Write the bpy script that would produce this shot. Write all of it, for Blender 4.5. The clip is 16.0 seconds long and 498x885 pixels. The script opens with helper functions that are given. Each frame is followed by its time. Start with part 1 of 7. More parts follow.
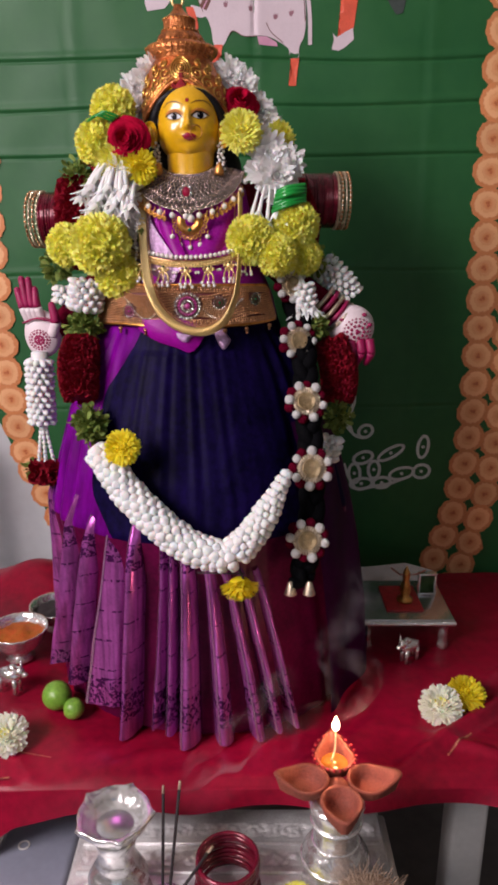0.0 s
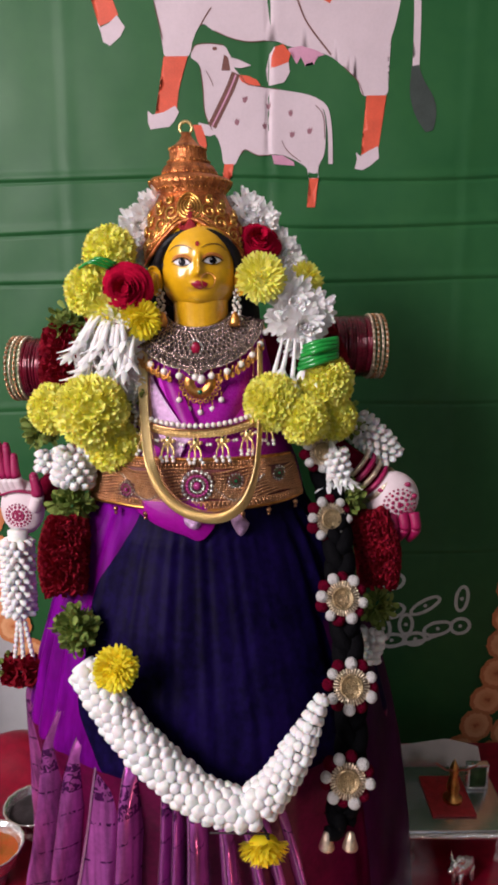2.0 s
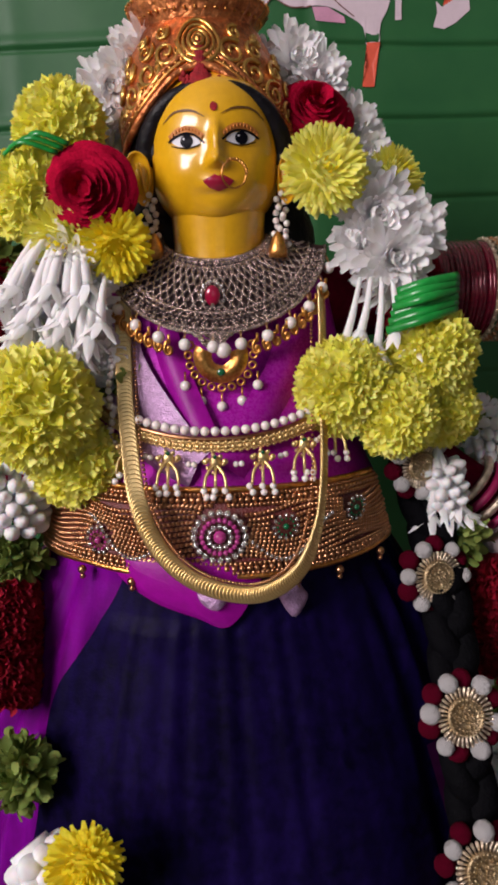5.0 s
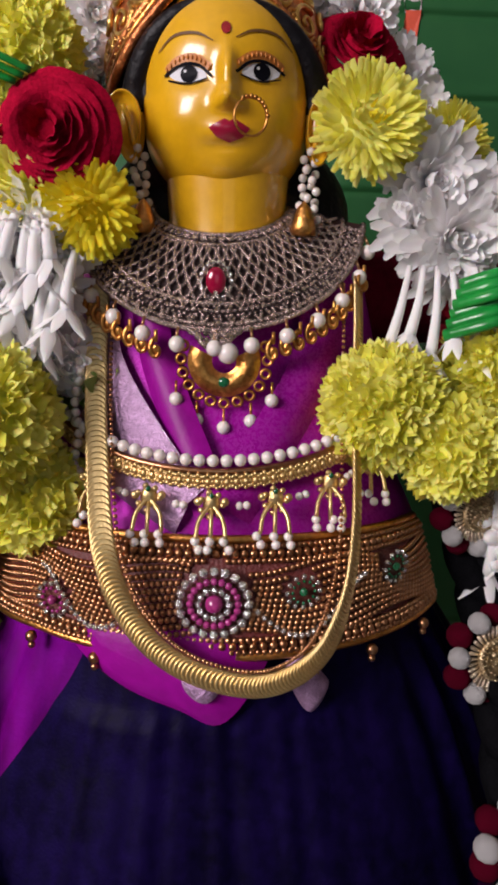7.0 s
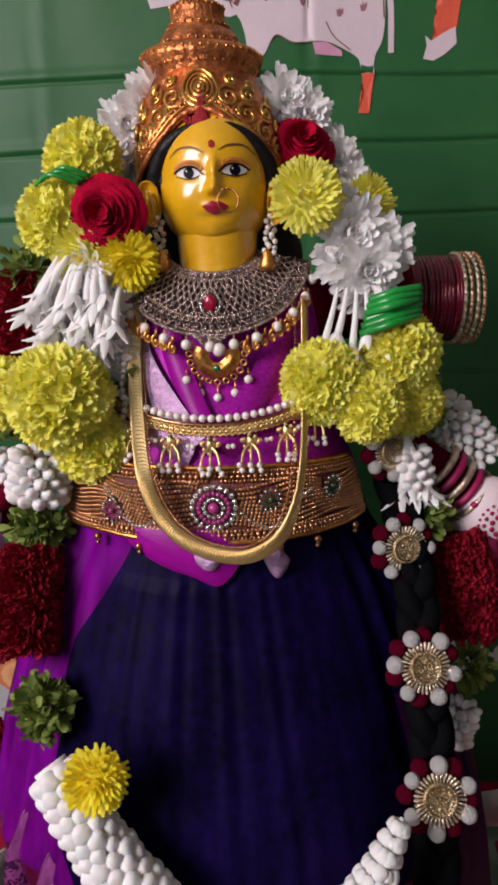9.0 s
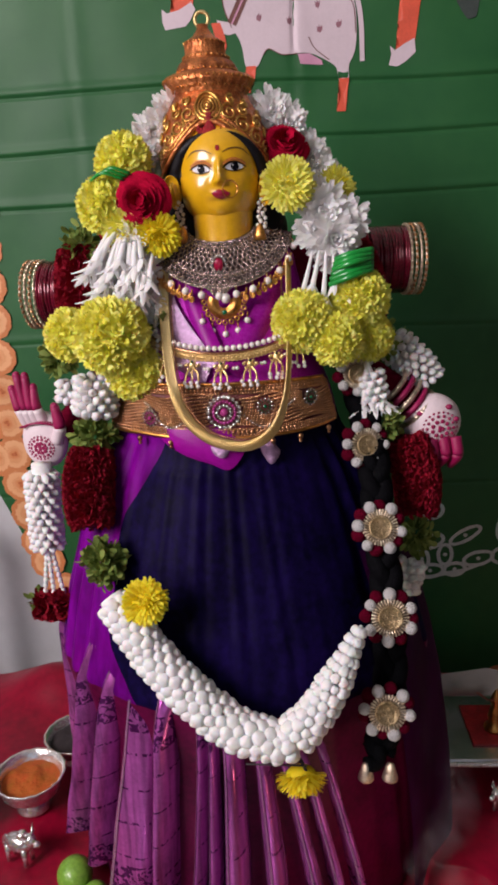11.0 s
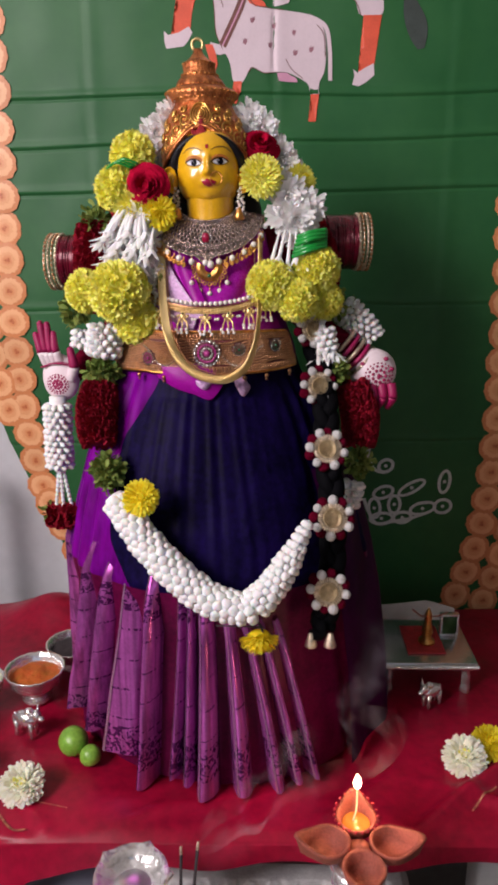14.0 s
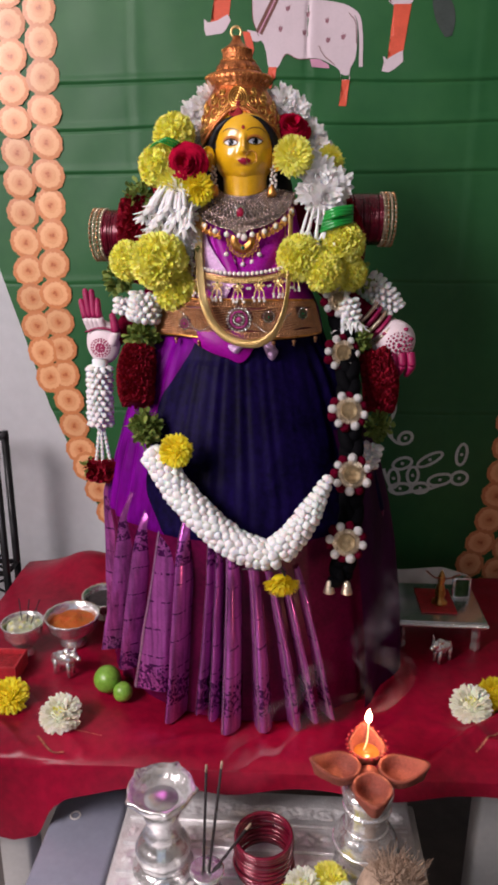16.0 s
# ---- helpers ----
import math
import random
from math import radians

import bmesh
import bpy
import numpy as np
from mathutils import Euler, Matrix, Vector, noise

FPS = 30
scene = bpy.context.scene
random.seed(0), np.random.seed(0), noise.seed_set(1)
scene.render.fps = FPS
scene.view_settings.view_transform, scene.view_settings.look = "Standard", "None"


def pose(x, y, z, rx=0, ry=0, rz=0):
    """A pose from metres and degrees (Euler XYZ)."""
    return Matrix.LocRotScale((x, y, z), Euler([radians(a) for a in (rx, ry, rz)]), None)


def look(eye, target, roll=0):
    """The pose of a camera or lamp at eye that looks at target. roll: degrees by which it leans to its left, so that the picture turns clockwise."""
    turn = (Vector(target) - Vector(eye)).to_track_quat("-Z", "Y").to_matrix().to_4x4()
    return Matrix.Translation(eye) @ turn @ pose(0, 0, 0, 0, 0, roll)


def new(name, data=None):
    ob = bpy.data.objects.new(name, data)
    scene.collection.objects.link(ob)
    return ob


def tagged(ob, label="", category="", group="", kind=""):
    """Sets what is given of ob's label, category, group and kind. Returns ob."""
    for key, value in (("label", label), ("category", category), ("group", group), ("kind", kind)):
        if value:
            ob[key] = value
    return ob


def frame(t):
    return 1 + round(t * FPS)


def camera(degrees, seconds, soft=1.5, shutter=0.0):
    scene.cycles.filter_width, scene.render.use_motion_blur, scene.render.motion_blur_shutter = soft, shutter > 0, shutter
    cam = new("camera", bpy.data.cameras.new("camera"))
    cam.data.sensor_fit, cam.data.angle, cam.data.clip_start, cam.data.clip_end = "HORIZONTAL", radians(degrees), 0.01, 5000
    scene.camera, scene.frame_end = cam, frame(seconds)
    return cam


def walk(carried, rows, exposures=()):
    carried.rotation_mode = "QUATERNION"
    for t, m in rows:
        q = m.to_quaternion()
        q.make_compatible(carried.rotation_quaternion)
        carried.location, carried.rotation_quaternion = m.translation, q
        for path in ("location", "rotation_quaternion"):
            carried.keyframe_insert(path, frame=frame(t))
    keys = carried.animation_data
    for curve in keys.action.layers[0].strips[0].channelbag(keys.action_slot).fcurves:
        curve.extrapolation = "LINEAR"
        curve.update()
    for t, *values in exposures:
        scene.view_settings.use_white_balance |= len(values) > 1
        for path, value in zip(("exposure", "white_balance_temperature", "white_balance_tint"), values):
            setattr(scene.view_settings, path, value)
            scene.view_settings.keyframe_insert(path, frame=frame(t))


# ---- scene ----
cam = camera(38.5, 16.0, soft=3.3)
METRES, EYE, TILT, LEAN, TURN = 1.2, 1.0, -17.0, 0.0, 0.0
ROWS = [
    (0.0, 0.0, 0.0, 0.0, -0.0, 0.0, -0.0),
    (0.5, -0.0039, 0.0328, 0.0305, -0.13, 1.1, -0.5),
    (1.0, -0.0091, 0.0618, 0.06, -0.87, 3.36, -0.69),
    (1.5, -0.0107, 0.078, 0.0924, -0.97, 6.44, 0.75),
    (2.0, -0.0188, 0.1168, 0.1091, -0.13, 5.24, 0.26),
    (2.5, -0.0248, 0.1632, 0.119, -0.62, 3.61, 0.46),
    (3.0, -0.0367, 0.1975, 0.1322, -0.68, 3.38, 0.18),
    (3.5, -0.0437, 0.2308, 0.142, 0.39, 2.61, 0.45),
    (4.0, -0.0493, 0.2667, 0.1502, 0.41, 1.95, 0.6),
    (4.5, -0.0444, 0.3069, 0.1561, -0.07, 1.11, 1.12),
    (7.0, -0.0471, 0.4246, 0.1684, -0.21, 2.46, -1.11),
    (7.5, -0.0457, 0.4012, 0.1701, 0.93, 2.84, -1.07),
    (8.0, -0.0446, 0.3703, 0.165, 2.05, 1.52, -0.84),
    (8.5, -0.0361, 0.3296, 0.1609, 1.64, 1.75, -0.02),
    (11.0, -0.0163, 0.1489, 0.1023, 2.61, 0.17, 1.41),
    (11.5, -0.0153, 0.1183, 0.0876, 2.95, -0.09, 0.7),
    (12.0, -0.0151, 0.0907, 0.0818, 2.78, 0.57, 0.49),
    (12.5, -0.0097, 0.0722, 0.0682, 1.77, 0.35, 0.45),
    (13.0, -0.0105, 0.0503, 0.0601, 1.89, 1.1, 0.56),
    (13.5, -0.0054, 0.0312, 0.0487, 0.59, 0.93, 0.37),
    (14.0, -0.0034, 0.01, 0.0374, 1.3, 0.65, -0.11),
    (14.5, 0.0012, -0.0059, 0.0267, 0.53, 0.47, -0.57),
    (15.0, 0.0011, -0.0187, 0.0176, 1.27, -0.33, -1.09),
    (15.5, -0.0021, -0.0372, 0.0123, 2.32, 0.14, -1.59),
    (16.0, -0.0039, -0.0442, 0.0073, 3.26, -0.19, -1.41),
]
walk(cam, [(t, pose(0, 0, EYE, TILT, LEAN, TURN) @ pose(METRES * x, METRES * y, METRES * z, 90 + pitch, roll, yaw)) for t, x, y, z, yaw, pitch, roll in ROWS],
     exposures=[(0.0, 0.14), (1.5, 0.26), (3.5, 0.02), (7.0, -0.08), (8.5, -0.06), (11.0, 0.06), (14.5, 0.22), (16.0, 0.16)])

# ---------------- world and lights ----------------
world = bpy.data.worlds.new("sky")
scene.world = world
world.use_nodes = True
sky = world.node_tree.nodes.new("ShaderNodeTexSky")
sky.sky_type, sky.sun_disc, sky.sun_elevation, sky.sun_rotation = "NISHITA", False, radians(40), radians(250)
world.node_tree.links.new(sky.outputs[0], world.node_tree.nodes["Background"].inputs[0])
world.node_tree.nodes["Background"].inputs[1].default_value = 0.1


def area_lamp(name, at, target, wide, high, watts, colour):
    data = bpy.data.lights.new(name, "AREA")
    data.shape, data.size, data.size_y, data.energy, data.color = "RECTANGLE", wide, high, watts, colour
    ob = new(name, data)
    ob.matrix_world = look(at, target)
    return ob


area_lamp("window_light", (-1.35, -0.34, 1.72), (0.05, 0.9, 0.9), 0.95, 0.75, 45, (1.0, 0.885, 0.90))
# Weak frontal fill, added with no known source behind it.
area_lamp("front_fill", (0.1, -1.66, 1.4), (0.0, 1.0, 0.9), 1.0, 1.6, 0.7, (1.0, 0.95, 0.93))
flame_data = bpy.data.lights.new("flame_light", "POINT")
flame_data.energy, flame_data.color, flame_data.shadow_soft_size = 0.2, (1.0, 0.6, 0.36), 0.008
new("flame_light", flame_data).location = (0.096, 0.622, 0.505)


# ---------------- materials ----------------
def mat(name, colour, rough=0.6, metal=0.0, vary=0.15, scale=40.0, bump=0.0, bscale=200.0, sheen=0.0, coat=0.0, second=None, sub=0.0, emit=None, object_vary=0.0, transmit=0.0, coat_rough=0.16, gloss=None):
    """Principled surface with colour variation at two scales and fine relief."""
    m = bpy.data.materials.new(name)
    m.use_nodes = True
    nt = m.node_tree
    n, l = nt.nodes, nt.links
    p = n["Principled BSDF"]
    p.inputs["Roughness"].default_value = rough
    p.inputs["Metallic"].default_value = metal
    p.inputs["Sheen Weight"].default_value = 0.0
    p.inputs["Specular IOR Level"].default_value = 0.5 if not sheen else max(0.04, 0.40 - 1.2 * sheen)
    if gloss is not None:
        p.inputs["Specular IOR Level"].default_value = gloss
    p.inputs["Coat Weight"].default_value = coat
    p.inputs["Coat Roughness"].default_value = coat_rough
    p.inputs["Transmission Weight"].default_value = transmit
    if sub:
        p.inputs["Subsurface Weight"].default_value = sub
        p.inputs["Subsurface Scale"].default_value = 0.004
    tc = n.new("ShaderNodeTexCoord")
    a = n.new("ShaderNodeTexNoise")
    a.inputs["Scale"].default_value, a.inputs["Detail"].default_value = scale, 6
    l.new(tc.outputs["Object"], a.inputs["Vector"])
    b = n.new("ShaderNodeTexNoise")
    b.inputs["Scale"].default_value, b.inputs["Detail"].default_value = scale * 9, 3
    l.new(tc.outputs["Object"], b.inputs["Vector"])
    mixn = n.new("ShaderNodeMath")
    mixn.operation = "MULTIPLY_ADD"
    mixn.inputs[1].default_value = 0.4
    l.new(b.outputs["Fac"], mixn.inputs[0])
    half = n.new("ShaderNodeMath")
    half.operation = "MULTIPLY"
    half.inputs[1].default_value = 0.6
    l.new(a.outputs["Fac"], half.inputs[0])
    l.new(half.outputs[0], mixn.inputs[2])
    ramp = n.new("ShaderNodeValToRGB")
    lo = [c * (1 - vary) for c in colour]
    hi = [min(1, c * (1 + vary)) for c in (second or colour)]
    ramp.color_ramp.elements[0].position, ramp.color_ramp.elements[1].position = 0.34, 0.66
    ramp.color_ramp.elements[0].color = (*lo, 1)
    ramp.color_ramp.elements[1].color = (*hi, 1)
    l.new(mixn.outputs[0], ramp.inputs[0])
    out = ramp.outputs[0]
    if object_vary:
        info = n.new("ShaderNodeObjectInfo")
        mr = n.new("ShaderNodeMapRange")
        mr.inputs["To Min"].default_value, mr.inputs["To Max"].default_value = 1 - object_vary, 1 + object_vary
        l.new(info.outputs["Random"], mr.inputs["Value"])
        hsv = n.new("ShaderNodeHueSaturation")
        l.new(mr.outputs[0], hsv.inputs["Value"])
        l.new(out, hsv.inputs["Color"])
        out = hsv.outputs[0]
    l.new(out, p.inputs["Base Color"])
    if bump:
        c = n.new("ShaderNodeTexNoise")
        c.inputs["Scale"].default_value, c.inputs["Detail"].default_value = bscale, 4
        l.new(tc.outputs["Object"], c.inputs["Vector"])
        bn = n.new("ShaderNodeBump")
        bn.inputs["Strength"].default_value, bn.inputs["Distance"].default_value = bump, 0.002
        l.new(c.outputs["Fac"], bn.inputs["Height"])
        l.new(bn.outputs[0], p.inputs["Normal"])
    if emit:
        p.inputs["Emission Color"].default_value = (*emit[:3], 1)
        p.inputs["Emission Strength"].default_value = emit[3]
    return m


def island_petals(name, low, high, rough=0.6, sub=0.15, thin=0.35):
    """Petals that differ one from another."""
    m = mat(name, low, rough, vary=0.1, scale=120, sheen=0.15, sub=sub)
    nt = m.node_tree
    geo = nt.nodes.new("ShaderNodeNewGeometry")
    ramp = nt.nodes.new("ShaderNodeValToRGB")
    ramp.color_ramp.elements[0].color, ramp.color_ramp.elements[1].color = (*low, 1), (*high, 1)
    nt.links.new(geo.outputs["Random Per Island"], ramp.inputs[0])
    nt.links.new(ramp.outputs[0], nt.nodes["Principled BSDF"].inputs["Base Color"])
    if thin:
        glow = nt.nodes.new("ShaderNodeBsdfTranslucent")
        nt.links.new(ramp.outputs[0], glow.inputs["Color"])
        blend = nt.nodes.new("ShaderNodeMixShader")
        blend.inputs[0].default_value = thin
        nt.links.new(nt.nodes["Principled BSDF"].outputs[0], blend.inputs[1])
        nt.links.new(glow.outputs[0], blend.inputs[2])
        nt.links.new(blend.outputs[0], nt.nodes["Material Output"].inputs["Surface"])
    return m


def streaked(m, low, high, across=260.0, along=3.0):
    """Fine threads running down the cloth, from dark to light."""
    nt = m.node_tree
    n, l = nt.nodes, nt.links
    p = n["Principled BSDF"]
    base = p.inputs["Base Color"].links[0].from_socket
    tc = n.new("ShaderNodeTexCoord")
    mp = n.new("ShaderNodeMapping")
    mp.inputs["Scale"].default_value = (across, across, along)
    l.new(tc.outputs["Object"], mp.inputs["Vector"])
    ns = n.new("ShaderNodeTexNoise")
    ns.inputs["Scale"].default_value, ns.inputs["Detail"].default_value = 1.0, 4
    l.new(mp.outputs[0], ns.inputs["Vector"])
    mr = n.new("ShaderNodeMapRange")
    mr.inputs["From Min"].default_value, mr.inputs["From Max"].default_value = 0.34, 0.66
    mr.inputs["To Min"].default_value, mr.inputs["To Max"].default_value = low, high
    l.new(ns.outputs["Fac"], mr.inputs["Value"])
    hs = n.new("ShaderNodeHueSaturation")
    l.new(mr.outputs[0], hs.inputs["Value"])
    l.new(base, hs.inputs["Color"])
    l.new(hs.outputs[0], p.inputs["Base Color"])
    return m


def woven(name, colour, motif, bands, rough=0.35, metal=0.0, cell=120.0):
    """Silk with woven motif bands at set heights (list of low, high)."""
    m = mat(name, colour, rough, metal, vary=0.2, scale=30, sheen=0.25)
    nt = m.node_tree
    n, l = nt.nodes, nt.links
    p = n["Principled BSDF"]
    base = p.inputs["Base Color"].links[0].from_socket
    geo = n.new("ShaderNodeNewGeometry")
    sep = n.new("ShaderNodeSeparateXYZ")
    l.new(geo.outputs["Position"], sep.inputs[0])
    total = None
    for low, high in bands:
        g = n.new("ShaderNodeMath")
        g.operation = "COMPARE"
        g.inputs[1].default_value, g.inputs[2].default_value = (low + high) / 2, (high - low) / 2
        l.new(sep.outputs["Z"], g.inputs[0])
        if total is None:
            total = g.outputs[0]
        else:
            ad = n.new("ShaderNodeMath")
            ad.operation = "MAXIMUM"
            l.new(total, ad.inputs[0])
            l.new(g.outputs[0], ad.inputs[1])
            total = ad.outputs[0]
    vor = n.new("ShaderNodeTexNoise")
    vor.inputs["Scale"].default_value = cell
    vor.inputs["Detail"].default_value = 1.0
    vor.inputs["Distortion"].default_value = 1.4
    l.new(geo.outputs["Position"], vor.inputs["Vector"])
    gt = n.new("ShaderNodeMath")
    gt.operation = "GREATER_THAN"
    gt.inputs[1].default_value = 0.5
    l.new(vor.outputs["Fac"], gt.inputs[0])
    mu = n.new("ShaderNodeMath")
    mu.operation = "MULTIPLY"
    l.new(gt.outputs[0], mu.inputs[0])
    l.new(total, mu.inputs[1])
    mx = n.new("ShaderNodeMix")
    mx.data_type = "RGBA"
    l.new(mu.outputs[0], mx.inputs["Factor"])
    l.new(base, mx.inputs["A"])
    mx.inputs["B"].default_value = (*motif, 1)
    l.new(mx.outputs["Result"], p.inputs["Base Color"])
    return m


M = {}
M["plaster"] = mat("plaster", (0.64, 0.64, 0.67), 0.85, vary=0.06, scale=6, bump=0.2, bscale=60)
# Tone of the unseen walls, kept dark so they bounce less light.
M["unseen_wall_tone"] = mat("bounce_cut_wall", (0.22, 0.20, 0.18), 0.85, vary=0.08, scale=6, bump=0.2, bscale=60)
M["dark_floor"] = mat("floor_tiles", (0.16, 0.14, 0.13), 0.35, vary=0.25, scale=5, bump=0.05)
# Unseen ceiling, greyed for the same weaker bounce.
M["ceiling"] = mat("bounce_cut_ceiling", (0.5, 0.49, 0.47), 0.9, vary=0.05, scale=6)
M["cloth_green"] = mat("green_cloth", (0.019, 0.128, 0.037), 0.50, vary=0.18, scale=5, bump=0.06, bscale=900, gloss=0.38, second=(0.022, 0.108, 0.031))
M["print_white"] = mat("print_white", (0.68, 0.56, 0.62), 0.55, vary=0.05, scale=30)
M["print_orange"] = mat("print_orange", (0.72, 0.10, 0.05), 0.55, vary=0.12, scale=50)
M["print_brown"] = mat("print_brown", (0.16, 0.06, 0.05), 0.6, vary=0.2, scale=60)
M["print_pink"] = mat("print_pink", (0.62, 0.30, 0.44), 0.6, vary=0.1, scale=60)
M["print_mauve"] = mat("print_mauve", (0.30, 0.13, 0.17), 0.6, vary=0.2, scale=60)
M["print_line"] = mat("print_line", (0.66, 0.70, 0.67), 0.6, vary=0.15, scale=60)
M["print_grey"] = mat("print_grey", (0.045, 0.06, 0.055), 0.6, vary=0.2, scale=60)
M["print_leaf"] = mat("print_leaf", (0.03, 0.08, 0.02), 0.6, vary=0.3, scale=60)
M["tablecloth"] = mat("red_satin", (0.24, 0.002, 0.022), 0.34, vary=0.3, scale=9, bump=0.12, bscale=500, gloss=0.30, second=(0.28, 0.003, 0.026))
M["zari"] = mat("zari_gold", (0.50, 0.20, 0.12), 0.4, 0.6, vary=0.8, scale=160, bump=0.6, bscale=600)
M["white_wood"] = mat("white_laminate", (0.62, 0.60, 0.58), 0.4, vary=0.08, scale=14)
M["yellow_skin"] = mat("yellow_lacquer", (0.70, 0.37, 0.006), 0.32, vary=0.08, scale=25, coat=0.9, second=(0.73, 0.40, 0.009), coat_rough=0.11)
M["hair"] = mat("black_paint", (0.006, 0.005, 0.007), 0.45, vary=0.4, scale=90, bump=0.5, bscale=240, sheen=0.15)
M["eye_white"] = mat("eye_white", (0.72, 0.72, 0.76), 0.45, vary=0.03, sheen=0.3)
M["eye_dark"] = mat("eye_dark", (0.006, 0.006, 0.010), 0.4, vary=0.2, sheen=0.3)
M["lip_red"] = mat("lip_red", (0.30, 0.006, 0.035), 0.25, vary=0.1, coat=0.5)
M["vermilion"] = mat("vermilion", (0.26, 0.004, 0.010), 0.8, vary=0.4, scale=200, bump=0.6)
M["brow"] = mat("brow_brown", (0.14, 0.06, 0.015), 0.5, vary=0.2)
M["lid"] = mat("lid_copper", (0.55, 0.20, 0.04), 0.35, vary=0.2, scale=300)
M["gold"] = mat("antique_gold", (0.58, 0.23, 0.055), 0.34, 1.0, vary=0.35, scale=60, bump=0.35, bscale=300, second=(0.78, 0.38, 0.11))
M["crown_gold"] = mat("crown_gold", (0.40, 0.08, 0.035), 0.36, 0.85, vary=0.5, scale=70, bump=0.7, bscale=260, second=(0.72, 0.25, 0.085))
M["relief_gold"] = mat("relief_gold", (0.74, 0.36, 0.09), 0.30, 1.0, vary=0.3, scale=60, bump=0.3, bscale=300, second=(0.90, 0.52, 0.15))
M["bead_gold"] = mat("bead_gold", (0.52, 0.27, 0.14), 0.28, 1.0, vary=0.3, scale=150)
M["coin_gold"] = mat("coin_gold", (0.80, 0.60, 0.28), 0.42, 1.0, vary=0.2, scale=120, bump=0.25, bscale=500)
M["silver"] = mat("silver", (0.92, 0.89, 0.88), 0.24, 0.85, vary=0.2, scale=50, bump=0.8, bscale=130)
M["plank_silver"] = mat("plank_silver", (0.93, 0.90, 0.92), 0.34, 0.5, vary=0.2, scale=70, bump=0.4, bscale=260)
M["stone"] = mat("stone_silver", (0.42, 0.33, 0.30), 0.22, 0.95, vary=0.5, scale=300, bump=0.8, bscale=900)
M["pearl"] = mat("pearl", (0.80, 0.74, 0.70), 0.22, vary=0.08, scale=60, coat=0.6, sub=0.1)
M["ruby"] = mat("ruby", (0.28, 0.004, 0.035), 0.08, vary=0.2, coat=1.0)
M["pink_stone"] = mat("pink_stone", (0.36, 0.03, 0.18), 0.15, vary=0.4, scale=300, coat=1.0)
M["emerald"] = mat("emerald", (0.004, 0.10, 0.035), 0.08, vary=0.2, coat=1.0)
M["crystal"] = mat("crystal", (0.78, 0.74, 0.70), 0.12, 0.85, vary=0.4, scale=900, bump=0.8, bscale=900, coat=1.0)
M["dark_backing"] = mat("dark_backing", (0.035, 0.012, 0.012), 0.6, vary=0.3, scale=150)
M["medal"] = mat("pale_gold", (0.74, 0.60, 0.46), 0.3, 0.9, vary=0.4, scale=220, bump=0.5, bscale=600)
M["medal_gold"] = mat("medal_gold", (0.50, 0.39, 0.24), 0.32, 0.9, vary=0.4, scale=220, bump=0.5, bscale=600)
M["belt_cloth"] = mat("belt_cloth", (0.12, 0.02, 0.018), 0.5, vary=0.35, scale=150, bump=0.5, bscale=700)
M["navy"] = streaked(mat("navy_silk", (0.0021, 0.0010, 0.014), 0.5, vary=0.5, scale=18, bump=0.12, bscale=700, gloss=0.05, second=(0.0046, 0.0017, 0.029)), 0.75, 1.25, 120.0, 5.0)
M["purple"] = streaked(mat("purple_silk", (0.18, 0.002, 0.21), 0.40, vary=0.22, scale=16, bump=0.1, bscale=700, sheen=0.35, second=(0.13, 0.002, 0.19)), 0.55, 1.25, 55.0, 7.0)
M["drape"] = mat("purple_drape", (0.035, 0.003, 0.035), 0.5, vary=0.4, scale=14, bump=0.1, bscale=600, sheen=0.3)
M["blouse"] = woven("blouse_silk", (0.33, 0.004, 0.30), (0.38, 0.022, 0.36), [(0.80, 1.10)], 0.36, 0.2, 600.0)
M["magenta"] = mat("magenta_silk", (0.28, 0.003, 0.25), 0.38, vary=0.2, scale=18, bump=0.1, bscale=600, sheen=0.2)
M["brocade"] = mat("silver_brocade", (0.50, 0.31, 0.52), 0.34, 0.6, vary=0.3, scale=260, bump=0.5, bscale=900)
M["pleat"] = streaked(woven("pleat_brocade", (0.45, 0.10, 0.40), (0.10, 0.014, 0.11), [(0.625, 0.655), (0.600, 0.603), (0.560, 0.562), (0.520, 0.523), (0.480, 0.482), (0.425, 0.470)], 0.25, 0.55, 150.0), 0.60, 1.25, 150.0, 2.0)
# Pale lilac thread that carries the pleats' highlight in its colour.
M["zari_highlight"] = mat("lilac_zari_highlight", (0.60, 0.30, 0.54), 0.26, 0.7, vary=0.25, scale=200, bump=0.2, bscale=900)
# Wine silk, its colour darkened for the shade in the gaps between pleats.
M["shaded_wine"] = mat("wine_silk_gap_shade", (0.095, 0.0012, 0.034), 0.42, vary=0.4, scale=20, gloss=0.15)
M["maroon_glass"] = mat("maroon_glitter", (0.16, 0.004, 0.022), 0.22, 0.3, vary=0.6, scale=420, coat=0.6, object_vary=0.3)
M["maroon_wool"] = mat("maroon_wool", (0.13, 0.002, 0.018), 0.9, vary=0.3, scale=200, bump=0.8, bscale=900, sheen=0.4)
M["white_wool"] = mat("white_wool", (0.74, 0.72, 0.72), 0.9, vary=0.08, scale=200, bump=0.8, bscale=900, sheen=0.2)
M["black_braid"] = mat("black_braid", (0.003, 0.003, 0.004), 0.75, vary=0.3, scale=200, bump=0.5, bscale=500, sheen=0.3)
M["bud"] = mat("white_bud", (0.80, 0.79, 0.79), 0.6, vary=0.07, scale=80, bump=0.2, sub=0.2, second=(0.80, 0.80, 0.80))
M["white_petal"] = island_petals("white_petals", (0.94, 0.93, 0.93), (0.99, 0.97, 0.97), 0.6, 0.1, 0.22)
